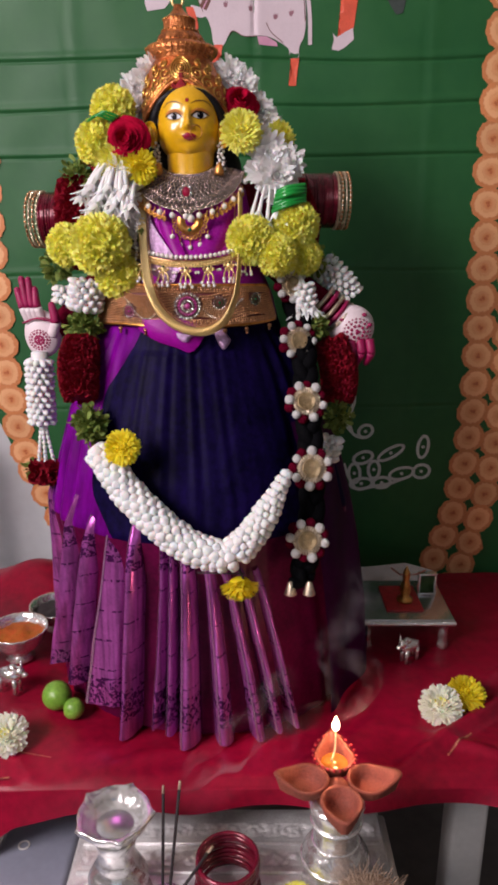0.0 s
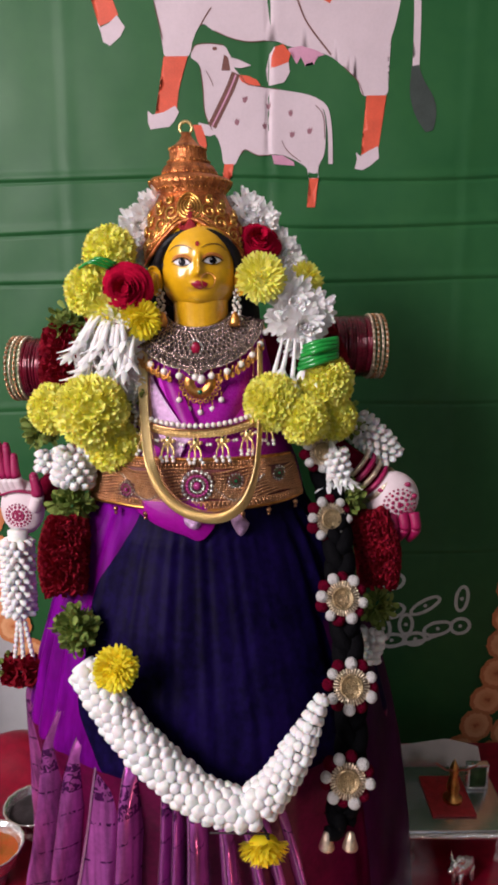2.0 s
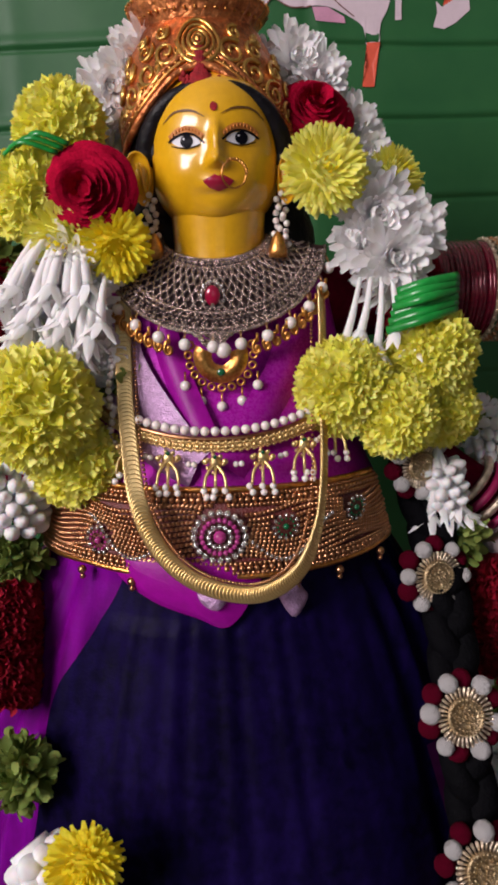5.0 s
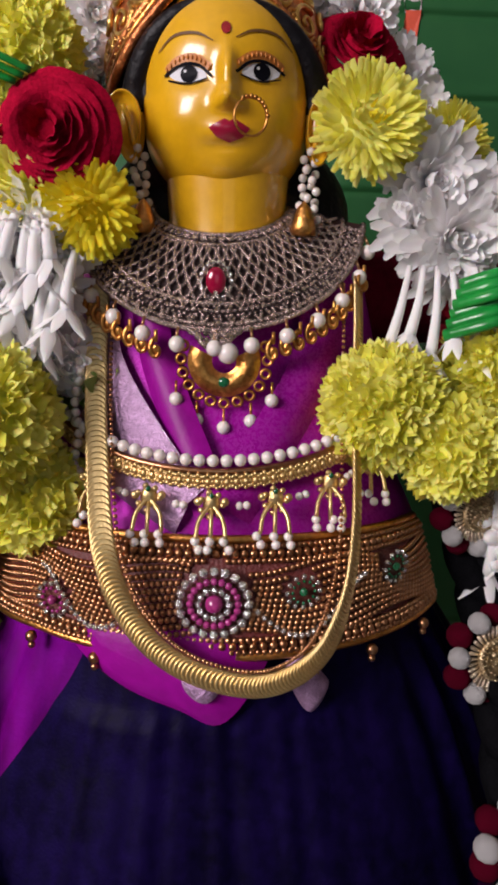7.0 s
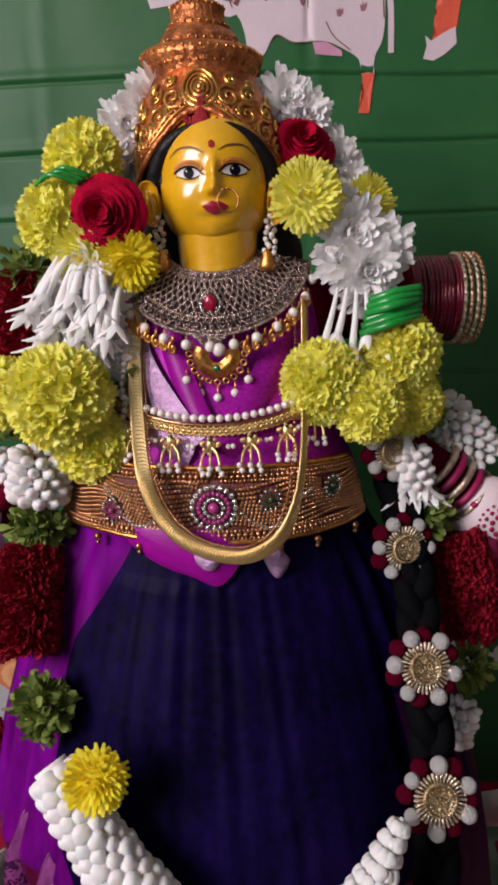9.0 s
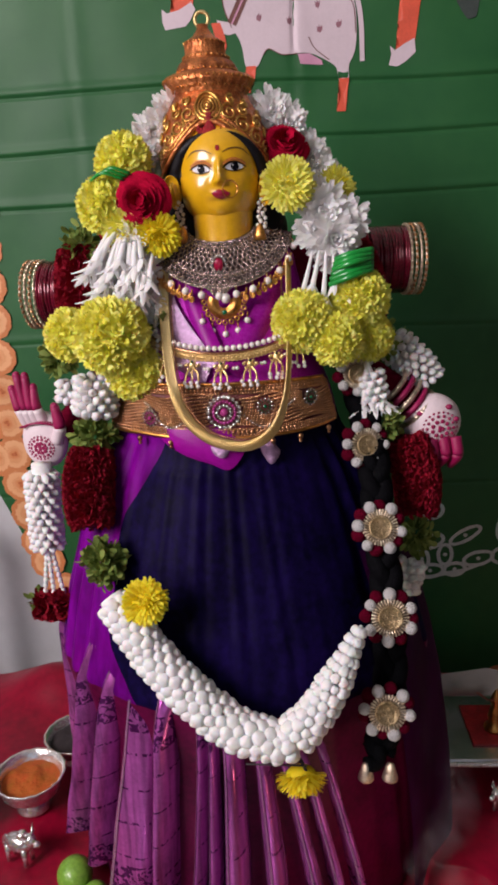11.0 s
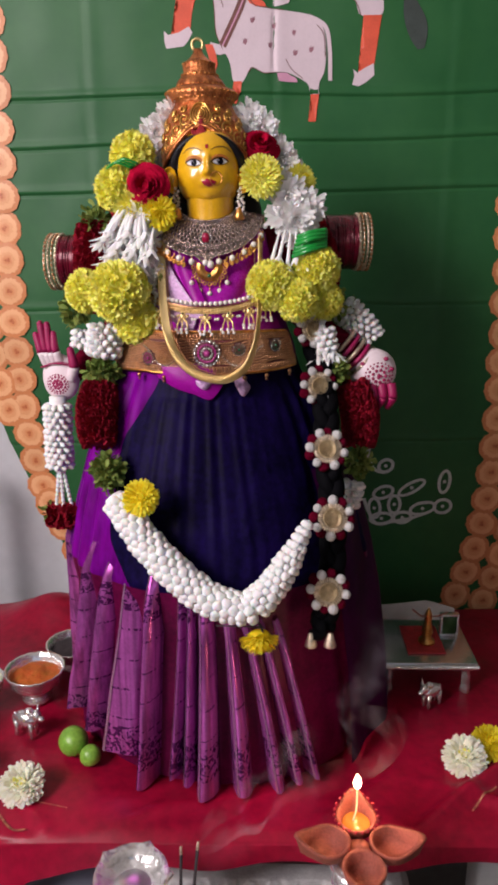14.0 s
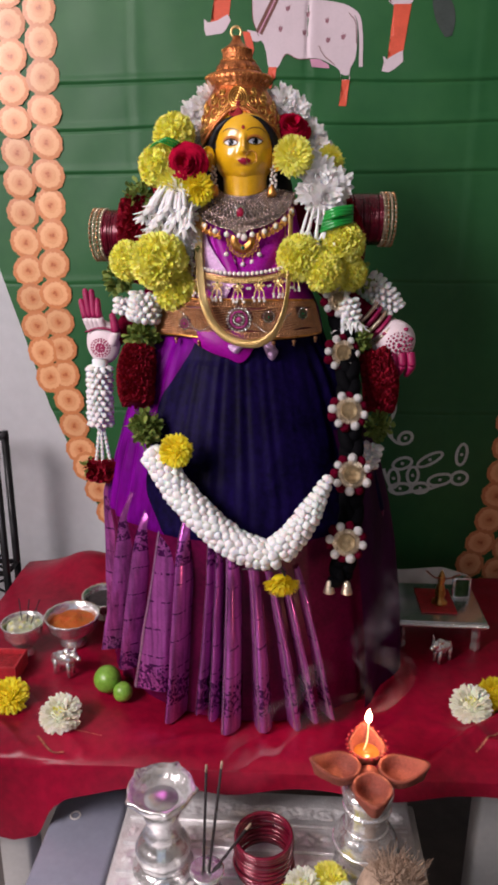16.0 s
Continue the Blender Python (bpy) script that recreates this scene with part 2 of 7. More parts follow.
M["cream_petal"] = island_petals("cream_petals", (0.88, 0.89, 0.72), (0.97, 0.97, 0.90))
M["yellow_petal"] = island_petals("yellow_petals", (0.90, 0.72, 0.02), (0.98, 0.92, 0.10))
M["lime_petal"] = island_petals("lime_yellow_petals", (0.90, 0.86, 0.11), (0.98, 0.95, 0.30), 0.7, 0.15, 0.28)
M["red_petal"] = island_petals("red_petals", (0.20, 0.002, 0.012), (0.34, 0.005, 0.026), 0.8, thin=0.15)
M["rose"] = mat("rose_velvet", (0.30, 0.002, 0.022), 0.85, vary=0.3, scale=60, bump=0.3, bscale=700, gloss=0.05, second=(0.38, 0.003, 0.03))
M["leaf"] = island_petals("leaf_green", (0.08, 0.13, 0.02), (0.34, 0.42, 0.11), 0.7, thin=0.25)
M["green_ribbon"] = mat("green_ribbon", (0.008, 0.24, 0.035), 0.3, vary=0.3, scale=30, coat=0.3)
M["palm_white"] = mat("white_painted_palm", (0.76, 0.64, 0.68), 0.45, vary=0.06, scale=40)
M["henna"] = mat("henna_red", (0.30, 0.004, 0.075), 0.5, vary=0.2, scale=80)
M["lime"] = mat("lime_skin", (0.16, 0.36, 0.035), 0.35, vary=0.2, scale=30, bump=0.3, bscale=420, coat=0.3, second=(0.24, 0.46, 0.06))
M["terracotta"] = mat("terracotta", (0.27, 0.062, 0.038), 0.75, vary=0.3, scale=50, bump=0.35, bscale=300)
M["red_paint"] = mat("red_paint", (0.42, 0.02, 0.03), 0.45, vary=0.35, scale=90, bump=0.4, bscale=300)
M["oil"] = mat("lamp_oil", (0.55, 0.20, 0.03), 0.05, vary=0.1, coat=1.0)
M["flame"] = mat("flame", (1.0, 0.8, 0.5), 0.5, emit=(1.0, 0.62, 0.36, 22.0))
M["glow_tip"] = mat("wick", (0.7, 0.5, 0.3), 0.8)
M["turmeric"] = mat("turmeric_paste", (0.62, 0.20, 0.012), 0.8, vary=0.4, scale=70, bump=0.8, bscale=160, second=(0.40, 0.06, 0.01))
M["incense"] = mat("incense", (0.03, 0.022, 0.025), 0.9, vary=0.3, scale=300)
M["steel_blue"] = mat("grey_blue_plastic", (0.27, 0.28, 0.36), 0.3, vary=0.08, scale=14)
M["black_metal"] = mat("black_metal", (0.02, 0.02, 0.022), 0.4, 0.4, vary=0.2)
M["husk"] = mat("coconut_husk", (0.42, 0.30, 0.22), 0.9, vary=0.35, scale=60, bump=0.9, bscale=220)
M["plate"] = mat("steel_plate", (0.62, 0.62, 0.64), 0.25, 0.9, vary=0.12, scale=40)


def marigold_print():
    """Printed marigold: orange rings round a darker heart."""
    m = mat("printed_marigold", (0.80, 0.30, 0.12), 0.40, object_vary=0.12, gloss=0.55)
    nt = m.node_tree
    n, l = nt.nodes, nt.links
    tc = n.new("ShaderNodeTexCoord")
    ln = n.new("ShaderNodeVectorMath")
    ln.operation = "LENGTH"
    l.new(tc.outputs["Object"], ln.inputs[0])
    ns = n.new("ShaderNodeTexNoise")
    ns.inputs["Scale"].default_value = 160
    l.new(tc.outputs["Object"], ns.inputs["Vector"])
    ma = n.new("ShaderNodeMath")
    ma.operation = "MULTIPLY_ADD"
    ma.inputs[1].default_value = 0.010
    l.new(ns.outputs["Fac"], ma.inputs[0])
    l.new(ln.outputs["Value"], ma.inputs[2])
    mr = n.new("ShaderNodeMapRange")
    mr.inputs["From Min"].default_value, mr.inputs["From Max"].default_value = 0.004, 0.028
    l.new(ma.outputs[0], mr.inputs["Value"])
    ramp = n.new("ShaderNodeValToRGB")
    e = ramp.color_ramp.elements
    e[0].color, e[1].color = (0.45, 0.10, 0.03, 1), (0.66, 0.24, 0.09, 1)
    for pos, c in ((0.18, (0.50, 0.12, 0.04)), (0.24, (0.70, 0.26, 0.10)), (0.50, (0.80, 0.38, 0.18)), (0.56, (0.76, 0.34, 0.15)), (0.62, (0.84, 0.43, 0.21)), (0.9, (0.86, 0.46, 0.23))):
        x = e.new(pos)
        x.color = (*c, 1)
    l.new(mr.outputs[0], ramp.inputs[0])
    hsv = [x for x in n if x.type == "HUE_SAT"][0]
    l.new(ramp.outputs[0], hsv.inputs["Color"])
    return m


M["marigold"] = marigold_print()


# ---------------- mesh helpers ----------------
class Build:
    """Collects vertices and faces, with a material slot a face."""

    def __init__(self):
        self.v, self.f, self.s = [], [], []

    def add(self, verts, faces, slot=0):
        k = len(self.v)
        self.v.extend([tuple(p) for p in verts])
        self.f.extend([tuple(i + k for i in f) for f in faces])
        self.s.extend([slot] * len(faces))
        return self

    def grid(self, fn, nu, nv, slot=0, closed=False):
        """fn(u, v), both 0 to 1."""
        cols = nu if closed else nu + 1
        verts = [fn(i / nu, j / nv) for j in range(nv + 1) for i in range(cols)]
        faces = []
        for j in range(nv):
            for i in range(nu):
                a, b = j * cols + i, j * cols + (i + 1) % cols
                faces.append((a, b, b + cols, a + cols))
        return self.add(verts, faces, slot)

    def ball(self, c, r, seg=10, rings=6, slot=0):
        r = r if isinstance(r, (tuple, list)) else (r, r, r)
        verts = [(c[0], c[1], c[2] - r[2])]
        for j in range(1, rings):
            t = math.pi * j / rings
            for i in range(seg):
                a = 2 * math.pi * i / seg
                verts.append((c[0] + r[0] * math.sin(t) * math.cos(a), c[1] + r[1] * math.sin(t) * math.sin(a), c[2] - r[2] * math.cos(t)))
        verts.append((c[0], c[1], c[2] + r[2]))
        top = len(verts) - 1
        faces = []
        for i in range(seg):
            k = (i + 1) % seg
            faces.append((0, 1 + k, 1 + i))
            for j in range(rings - 2):
                a = 1 + j * seg
                faces.append((a + i, a + k, a + k + seg, a + i + seg))
            a = 1 + (rings - 2) * seg
            faces.append((a + i, a + k, top))
        return self.add(verts, faces, slot)

    def lathe(self, profile, seg=32, at=(0, 0, 0), m=None, slot=0, fn=None):
        """Profile of (radius, height) turned about z."""
        verts, faces = [], []
        for j, (r, z) in enumerate(profile):
            for i in range(seg):
                a = 2 * math.pi * i / seg
                q = r * (fn(a, j) if fn else 1)
                p = Vector((q * math.cos(a), q * math.sin(a), z))
                p = (m @ p) if m else p
                verts.append((p.x + at[0], p.y + at[1], p.z + at[2]))
        for j in range(len(profile) - 1):
            for i in range(seg):
                a, b = j * seg + i, j * seg + (i + 1) % seg
                faces.append((a, b, b + seg, a + seg))
        return self.add(verts, faces, slot)

    def tube(self, path, r, seg=8, slot=0, closed=False, flat=1.0):
        path = [Vector(p) for p in path]
        n = len(path)
        verts, faces = [], []
        up = Vector((0.13, -0.9, 0.4)).normalized()
        for i, p in enumerate(path):
            if closed:
                d = path[(i + 1) % n] - path[i - 1]
            else:
                d = path[min(i + 1, n - 1)] - path[max(i - 1, 0)]
            d.normalize()
            s = d.cross(up).normalized()
            t = s.cross(d)
            q = r(i / max(1, n - 1)) if callable(r) else r
            for k in range(seg):
                a = 2 * math.pi * k / seg
                verts.append(p + s * (q * math.cos(a)) + t * (q * flat * math.sin(a)))
        for i in range(n if closed else n - 1):
            for k in range(seg):
                a, b = i * seg + k, i * seg + (k + 1) % seg
                c = ((i + 1) % n) * seg
                faces.append((a, b, c + (k + 1) % seg, c + k))
        if not closed:
            faces.append(tuple(range(seg - 1, -1, -1)))
            faces.append(tuple((n - 1) * seg + k for k in range(seg)))
        return self.add(verts, faces, slot)

    def box(self, lo, hi, slot=0, bevel=0.0):
        bm = bmesh.new()
        bmesh.ops.create_cube(bm, size=1)
        c = [(a + b) / 2 for a, b in zip(lo, hi)]
        for v in bm.verts:
            v.co = Vector([c[k] + v.co[k] * (hi[k] - lo[k]) for k in range(3)])
        if bevel:
            bmesh.ops.bevel(bm, geom=list(bm.edges), offset=bevel, segments=2, affect="EDGES", profile=0.5)
        bm.verts.index_update()
        self.add([v.co[:] for v in bm.verts], [[v.index for v in f.verts] for f in bm.faces], slot)
        bm.free()
        return self

    def mesh(self, name, mats, smooth=True):
        me = bpy.data.meshes.new(name)
        me.from_pydata([tuple(p) for p in self.v], [], self.f)
        for m in mats if isinstance(mats, (list, tuple)) else [mats]:
            me.materials.append(m)
        me.polygons.foreach_set("material_index", self.s)
        me.polygons.foreach_set("use_smooth", [smooth] * len(self.f))
        me.update()
        return me


def thing(name, at, label, category, group="", kind=""):
    """An Empty at a thing's base."""
    ob = new(name)
    ob.location = at
    ob.empty_display_size = 0.02
    return tagged(ob, label, category, group, kind)


def origin(ob):
    p = Vector(ob.location)
    while ob.parent:
        ob = ob.parent
        p += Vector(ob.location)
    return p


def part(name, build, mats, parent, label="", smooth=True, kind=""):
    """One mesh under a thing or a part; the mesh is given in world metres."""
    if isinstance(build, Build):
        build = build.mesh(name, mats, smooth)
    ob = new(name, build)
    ob.parent = parent
    ob.location = -origin(parent)
    return tagged(ob, label, kind=kind)


def piece(name, me, m, parent):
    """A repeated piece that shares its mesh, at the world pose m."""
    ob = new(name, me)
    ob.parent = parent
    ob.matrix_basis = Matrix.Translation(-origin(parent)) @ m
    return ob


def solo(name, build, mats, label, category, at=None, smooth=True, group="", kind=""):
    """A thing of one mesh, with its origin at its base."""
    lo = Vector([min(p[k] for p in build.v) for k in range(3)])
    hi = Vector([max(p[k] for p in build.v) for k in range(3)])
    base = Vector(at) if at else Vector(((lo.x + hi.x) / 2, (lo.y + hi.y) / 2, lo.z))
    build.v = [tuple(Vector(p) - base) for p in build.v]
    ob = new(name, build.mesh(name, mats, smooth))
    ob.location = base
    return tagged(ob, label, category, group, kind)


def lerp_table(rows, x):
    """Smooth value from rows of (x, values...)."""
    if x <= rows[0][0]:
        return rows[0][1:]
    for a, b in zip(rows, rows[1:]):
        if x <= b[0]:
            t = (x - a[0]) / (b[0] - a[0])
            return tuple(p + (q - p) * t for p, q in zip(a[1:], b[1:]))
    return rows[-1][1:]


def smooth_path(points, n):
    """Catmull-Rom curve through points, n steps."""
    p = [Vector(q) for q in points]
    p = [2 * p[0] - p[1]] + p + [2 * p[-1] - p[-2]]
    out = []
    for i in range(n + 1):
        s = i / n * (len(p) - 3)
        k = min(int(s), len(p) - 4)
        t = s - k
        a, b, c, d = p[k:k + 4]
        out.append(0.5 * ((2 * b) + (c - a) * t + (2 * a - 5 * b + 4 * c - d) * t * t + (3 * b - a - 3 * c + d) * t ** 3))
    return out


def basis(d):
    """Two directions across d."""
    d = Vector(d).normalized()
    s = d.cross(Vector((0, 0, 1)) if abs(d.z) < 0.9 else Vector((1, 0, 0))).normalized()
    return d, s, s.cross(d)


def aim(at, d, roll=0.0, scale=1.0):
    """Pose whose local z points along d."""
    return Matrix.Translation(at) @ Vector(d).to_track_quat("Z", "Y").to_matrix().to_4x4() @ pose(0, 0, 0, 0, 0, roll) @ Matrix.Diagonal((scale, scale, scale, 1))


def petal(b, base, out, side, length, width, curl, ruffle=0.0, slot=0, rows=4):
    """A curved petal from base along out, widening and then rounded, with a ruffled tip."""
    nrm = out.cross(side).normalized()
    verts, faces = [], []
    for j in range(rows + 1):
        t = j / rows
        w = width * (0.35 + 0.65 * math.sin(min(1, t * 1.25) * math.pi / 2)) * (1 if t < 0.8 else 1 - 0.55 * ((t - 0.8) / 0.2) ** 2)
        c = base + out * (length * t) + nrm * (curl * t * t)
        for i in (-1, 0, 1):
            q = c + side * (w * 0.5 * i) + nrm * (0.18 * w * abs(i))
            if ruffle:
                q += nrm * (random.uniform(-1, 1) * ruffle * t) + out * (random.uniform(-1, 1) * ruffle * t)
            verts.append(q)
    for j in range(rows):
        for i in range(2):
            a = j * 3 + i
            faces.append((a, a + 1, a + 4, a + 3))
    b.add(verts, faces, slot)


def frill(b, base, out, side, length, width, curl, ragged):
    """A fan-shaped petal with a toothed, wavy tip."""
    nrm = out.cross(side).normalized()
    verts, faces = [], []
    wave = random.uniform(0, 6.28)
    for j, t in enumerate((0.0, 0.55, 0.85, 1.0)):
        w = width * (0.30 + 0.70 * t)
        for i in range(5):
            u = i / 2 - 1
            tooth = ragged * (1 if i % 2 else -1) * random.uniform(0.4, 1.2) if j == 3 else 0
            verts.append(base + out * (length * t * (1 - 0.10 * u * u) + tooth) + side * (w * 0.5 * u) + nrm * (curl * t * t + 0.16 * width * t * math.sin(3.4 * u + wave)))
    for j in range(3):
        for i in range(4):
            a = j * 5 + i
            faces.append((a, a + 1, a + 6, a + 5))
    b.add(verts, faces)


def mum_mesh(name, material, heart, r, seed, layers=6, slim=0.16):
    """Chrysanthemum facing local z: a dome of slim petals, short and upright at the heart."""
    random.seed(seed)
    b = Build()
    n = 26 * layers
    g = math.pi * (3 - math.sqrt(5))
    for i in range(n):
        z = 0.995 - 1.25 * (i / n) ** 0.85
        q = math.sqrt(max(0, 1 - z * z))
        d = Vector((q * math.cos(g * i), q * math.sin(g * i), z * 0.80))
        d = (d + Vector([random.uniform(-0.10, 0.10) for _ in range(3)])).normalized()
        side = d.cross(Vector((0.01, 0.02, 1))).normalized()
        ln = r * (0.62 + 0.36 * q) * random.uniform(0.88, 1.07)
        petal(b, d * (0.10 * r), d, side, ln, r * slim * (0.65 + 0.45 * q) * random.uniform(0.8, 1.2), -0.10 * r, 0.014 * r, 1 if z > 0.93 else 0)
    b.ball((0, 0, 0), (0.68 * r, 0.68 * r, 0.52 * r), 14, 9)
    return b.mesh(name, [material, heart])


def bloom_mesh(name, material, r, seed):
    """Open white bloom facing local z: a few layers of broad rounded petals."""
    random.seed(seed)
    b = Build()
    for k, (n, lift) in enumerate(((16, -8), (15, 8), (14, 24), (12, 42), (9, 60), (6, 76))):
        for i in range(n):
            a = 2 * math.pi * (i + 0.5 * (k % 2)) / n + random.uniform(-0.15, 0.15)
            lf = radians(lift + random.uniform(-9, 9))
            rad = Vector((math.cos(a), math.sin(a), 0))
            side = Vector((-math.sin(a), math.cos(a), 0))
            petal(b, rad * (0.06 * r), rad * math.cos(lf) + Vector((0, 0, math.sin(lf))), side, r * (1.06 - 0.10 * k) * random.uniform(0.82, 1.10), r * 0.27 * random.uniform(0.85, 1.15), 0.12 * r, 0.02 * r, 0, 5)
    return b.mesh(name, [material])


def puff_mesh(name, material, r, seed, n=420, wide=0.26, ruffle=0.06, squash=0.85):
    """Pompon of ruffled petals all round, like a crepe carnation."""
    random.seed(seed)
    b = Build()
    g = math.pi * (3 - math.sqrt(5))
    for i in range(n):
        z = 1 - 2 * (i + 0.5) / n
        q = math.sqrt(1 - z * z)
        d = Vector((q * math.cos(g * i), q * math.sin(g * i), z))
        d = (d + Vector([random.uniform(-0.18, 0.18) for _ in range(3)])).normalized()
        d, s, t = basis(d)
        w = random.uniform(0, math.pi)
        side = s * math.cos(w) + t * math.sin(w)
        out = (d + side.cross(d) * random.uniform(-0.35, 0.35)).normalized()
        side = (side - out * side.dot(out)).normalized()
        ln = r * random.uniform(0.30, 0.42) * (1 + 0.10 * noise.noise(d * 2.3))
        frill(b, d * (r * 0.62), out, side, ln, r * wide * random.uniform(0.8, 1.25), random.uniform(-0.10, 0.10) * r, ruffle * r)
    b.ball((0, 0, 0), r * 0.80, 20, 12)
    b.v = [(p[0], p[1], p[2] * squash) for p in b.v]
    return b.mesh(name, [material])


def rose_mesh(name, material, r, seed):
    """Cloth rose facing local z: the meshes of its heart and of its overlapping curled petals."""
    random.seed(seed)
    petals = []
    for k in range(22):
        t = k / 21
        a0 = k * 2.4
        rad = r * (0.10 + 0.62 * t)
        span = 1.5 - 0.35 * t
        hgt = r * (0.62 - 0.42 * t)
        lean = 0.15 + 0.55 * t

        def fn(u, v, a0=a0, rad=rad, span=span, hgt=hgt, lean=lean, t=t):
            a = a0 + (u - 0.5) * 2 * span
            edge = 1 - 0.35 * (2 * u - 1) ** 4
            q = rad + v * edge * lean * r * 0.5 + (0.10 * r * v ** 3)
            z = -0.25 * r * t + v * edge * hgt - 0.12 * r * v ** 4 * t * 2
            wob = 0.02 * r * math.sin(7 * a + k)
            return (q * math.cos(a) + wob, q * math.sin(a) - wob, z)

        petals.append(Build().grid(fn, 12, 5).mesh("petal", [material]))
    return Build().ball((0, 0, -0.05 * r), (0.5 * r, 0.5 * r, 0.32 * r), 14, 8).mesh(name, [material]), petals


def leafy(b, centre, r, n, size, flat=(1, 1, 1)):
    """A tuft of small folded leaves."""
    for _ in range(n):
        d = Vector([random.gauss(0, 1) for _ in range(3)]).normalized()
        d, s, t = basis(d)
        w = random.uniform(0, math.pi)
        base = Vector(centre) + Vector([d[k] * r * random.uniform(0.1, 0.75) * flat[k] for k in range(3)])
        out = (d + Vector([random.uniform(-0.6, 0.6) for _ in range(3)])).normalized()
        side = out.cross(s * math.cos(w) + t * math.sin(w)).normalized()
        petal(b, base, out, side, size * random.uniform(0.6, 1.2), size * 0.58, random.uniform(-0.4, 0.4) * size, 0.03 * size)


def petal_rope(b, path, r, n, length, width, ruffle=0.0, dome=False):
    """Petals packed round a rope."""
    m = len(path)
    for i in range(n):
        s = (i + random.random()) / n * (m - 1)
        k = min(int(s), m - 2)
        p = path[k].lerp(path[k + 1], s - k)
        d = (path[k + 1] - path[k]).normalized()
        d, u, v = basis(d)
        a = i * 2.39996
        q = r(s / (m - 1)) if callable(r) else r
        rad = u * math.cos(a) + v * math.sin(a)
        out = (rad + d * random.uniform(-0.5, 0.5)).normalized()
        side = out.cross(rad.cross(d) if random.random() < 0.5 else d)
        if side.length < 0.05:
            side = d
        petal(b, p + rad * (q - length * 0.8), out, side.normalized(), length, width * random.uniform(0.8, 1.2), random.uniform(-0.3, 0.3) * length, ruffle)


# ---------------- room ----------------
TOP = 0.395          # table top with its cloth
BACK = 1.18          # hanging cloth


def structure(name, b, mats, label, smooth=False):
    return solo(name, b, mats, label, name.split("_")[0], kind="structure", smooth=smooth)


structure("floor", Build().box((-1.9, -1.9, -0.1), (1.9, 1.5, 0.0)), M["dark_floor"], "dark grey-brown polished floor of the room")
structure("ceiling", Build().box((-1.9, -1.9, 2.6), (1.9, 1.5, 2.7)), M["ceiling"], "plain unseen ceiling of the room, greyed to cut bounce light")
structure("wall_north", Build().box((-1.7, 1.26, 0), (1.7, 1.4, 2.6)), M["plaster"], "white plastered wall behind the hanging cloth")
# The unseen walls from here on are darkened to hold down the fill.
structure("wall_east", Build().box((1.7, -1.9, 0), (1.84, 1.4, 2.6)), M["unseen_wall_tone"], "unseen side wall of the room, darkened to cut bounce light")
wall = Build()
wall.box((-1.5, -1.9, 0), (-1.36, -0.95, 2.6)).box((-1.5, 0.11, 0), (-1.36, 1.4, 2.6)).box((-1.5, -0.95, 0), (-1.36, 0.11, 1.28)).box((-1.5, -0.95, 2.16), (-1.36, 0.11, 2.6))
structure("wall_west", wall, M["unseen_wall_tone"], "unseen wall with a window opening, darkened to cut bounce light")
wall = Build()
# Opening added behind the frontal fill lamp.
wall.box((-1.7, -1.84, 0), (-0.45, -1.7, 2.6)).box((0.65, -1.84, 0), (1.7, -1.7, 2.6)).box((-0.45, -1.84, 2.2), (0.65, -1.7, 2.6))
structure("wall_south", wall, M["unseen_wall_tone"], "unseen wall with an added opening, darkened to cut bounce light")


# ---------------- hanging cloth ----------------
def cloth_left(z):
    """Left edge of the cloth, pulled aside low down."""
    return lerp_table([(0.30, -0.270), (0.473, -0.346), (0.703, -0.438), (0.941, -0.508), (1.10, -0.555), (1.3, -0.58), (2.0, -0.58)], z)[0]


def cloth_y(x, z):
    """Relief of the cloth: pressed fold lines and soft billows."""
    y = BACK + 0.006 * math.sin(3.1 * x + 1.0) * math.cos(2.2 * z)
    y += 0.004 * noise.noise((x * 5, z * 4, 0.3)) + 0.0016 * noise.noise((x * 16, z * 13, 4.3))
    for zc in (1.235, 1.170, 1.100, 0.93, 0.70):
        zz = z - zc - 0.010 * noise.noise((x * 2.5, zc * 9, 1)) - 0.012 * x
        deep = 0.0022 if zc > 1.05 else 0.0010
        y += deep * math.exp(-(zz / 0.0022) ** 2) - deep * 0.8 * math.exp(-((zz - 0.006) / 0.006) ** 2)
    for xc in (0.007, 0.262, -0.270):
        xx = x - xc
        y += (0.0026 if xc == 0.007 else 0.0010) * math.exp(-(xx / 0.003) ** 2) - 0.0009 * math.exp(-((xx - 0.010) / 0.010) ** 2)
    return y


backdrop = thing("backdrop_cloth", (0, BACK, 0.30), "green printed backdrop cloth with crease lines hanging behind the altar", "curtain")
b = Build()


def cloth_fn(u, v):
    z = 0.30 + 1.45 * v
    x0 = cloth_left(z)
    x = x0 + (0.72 - x0) * u
    return (x, cloth_y(x, z), z)


b.grid(cloth_fn, 200, 900)
sheet = part("cloth_sheet", b, M["cloth_green"], backdrop)


def on_cloth(x, z, lift=0.0012):
    return (x, cloth_y(x, z) - 0.5 * lift, z)


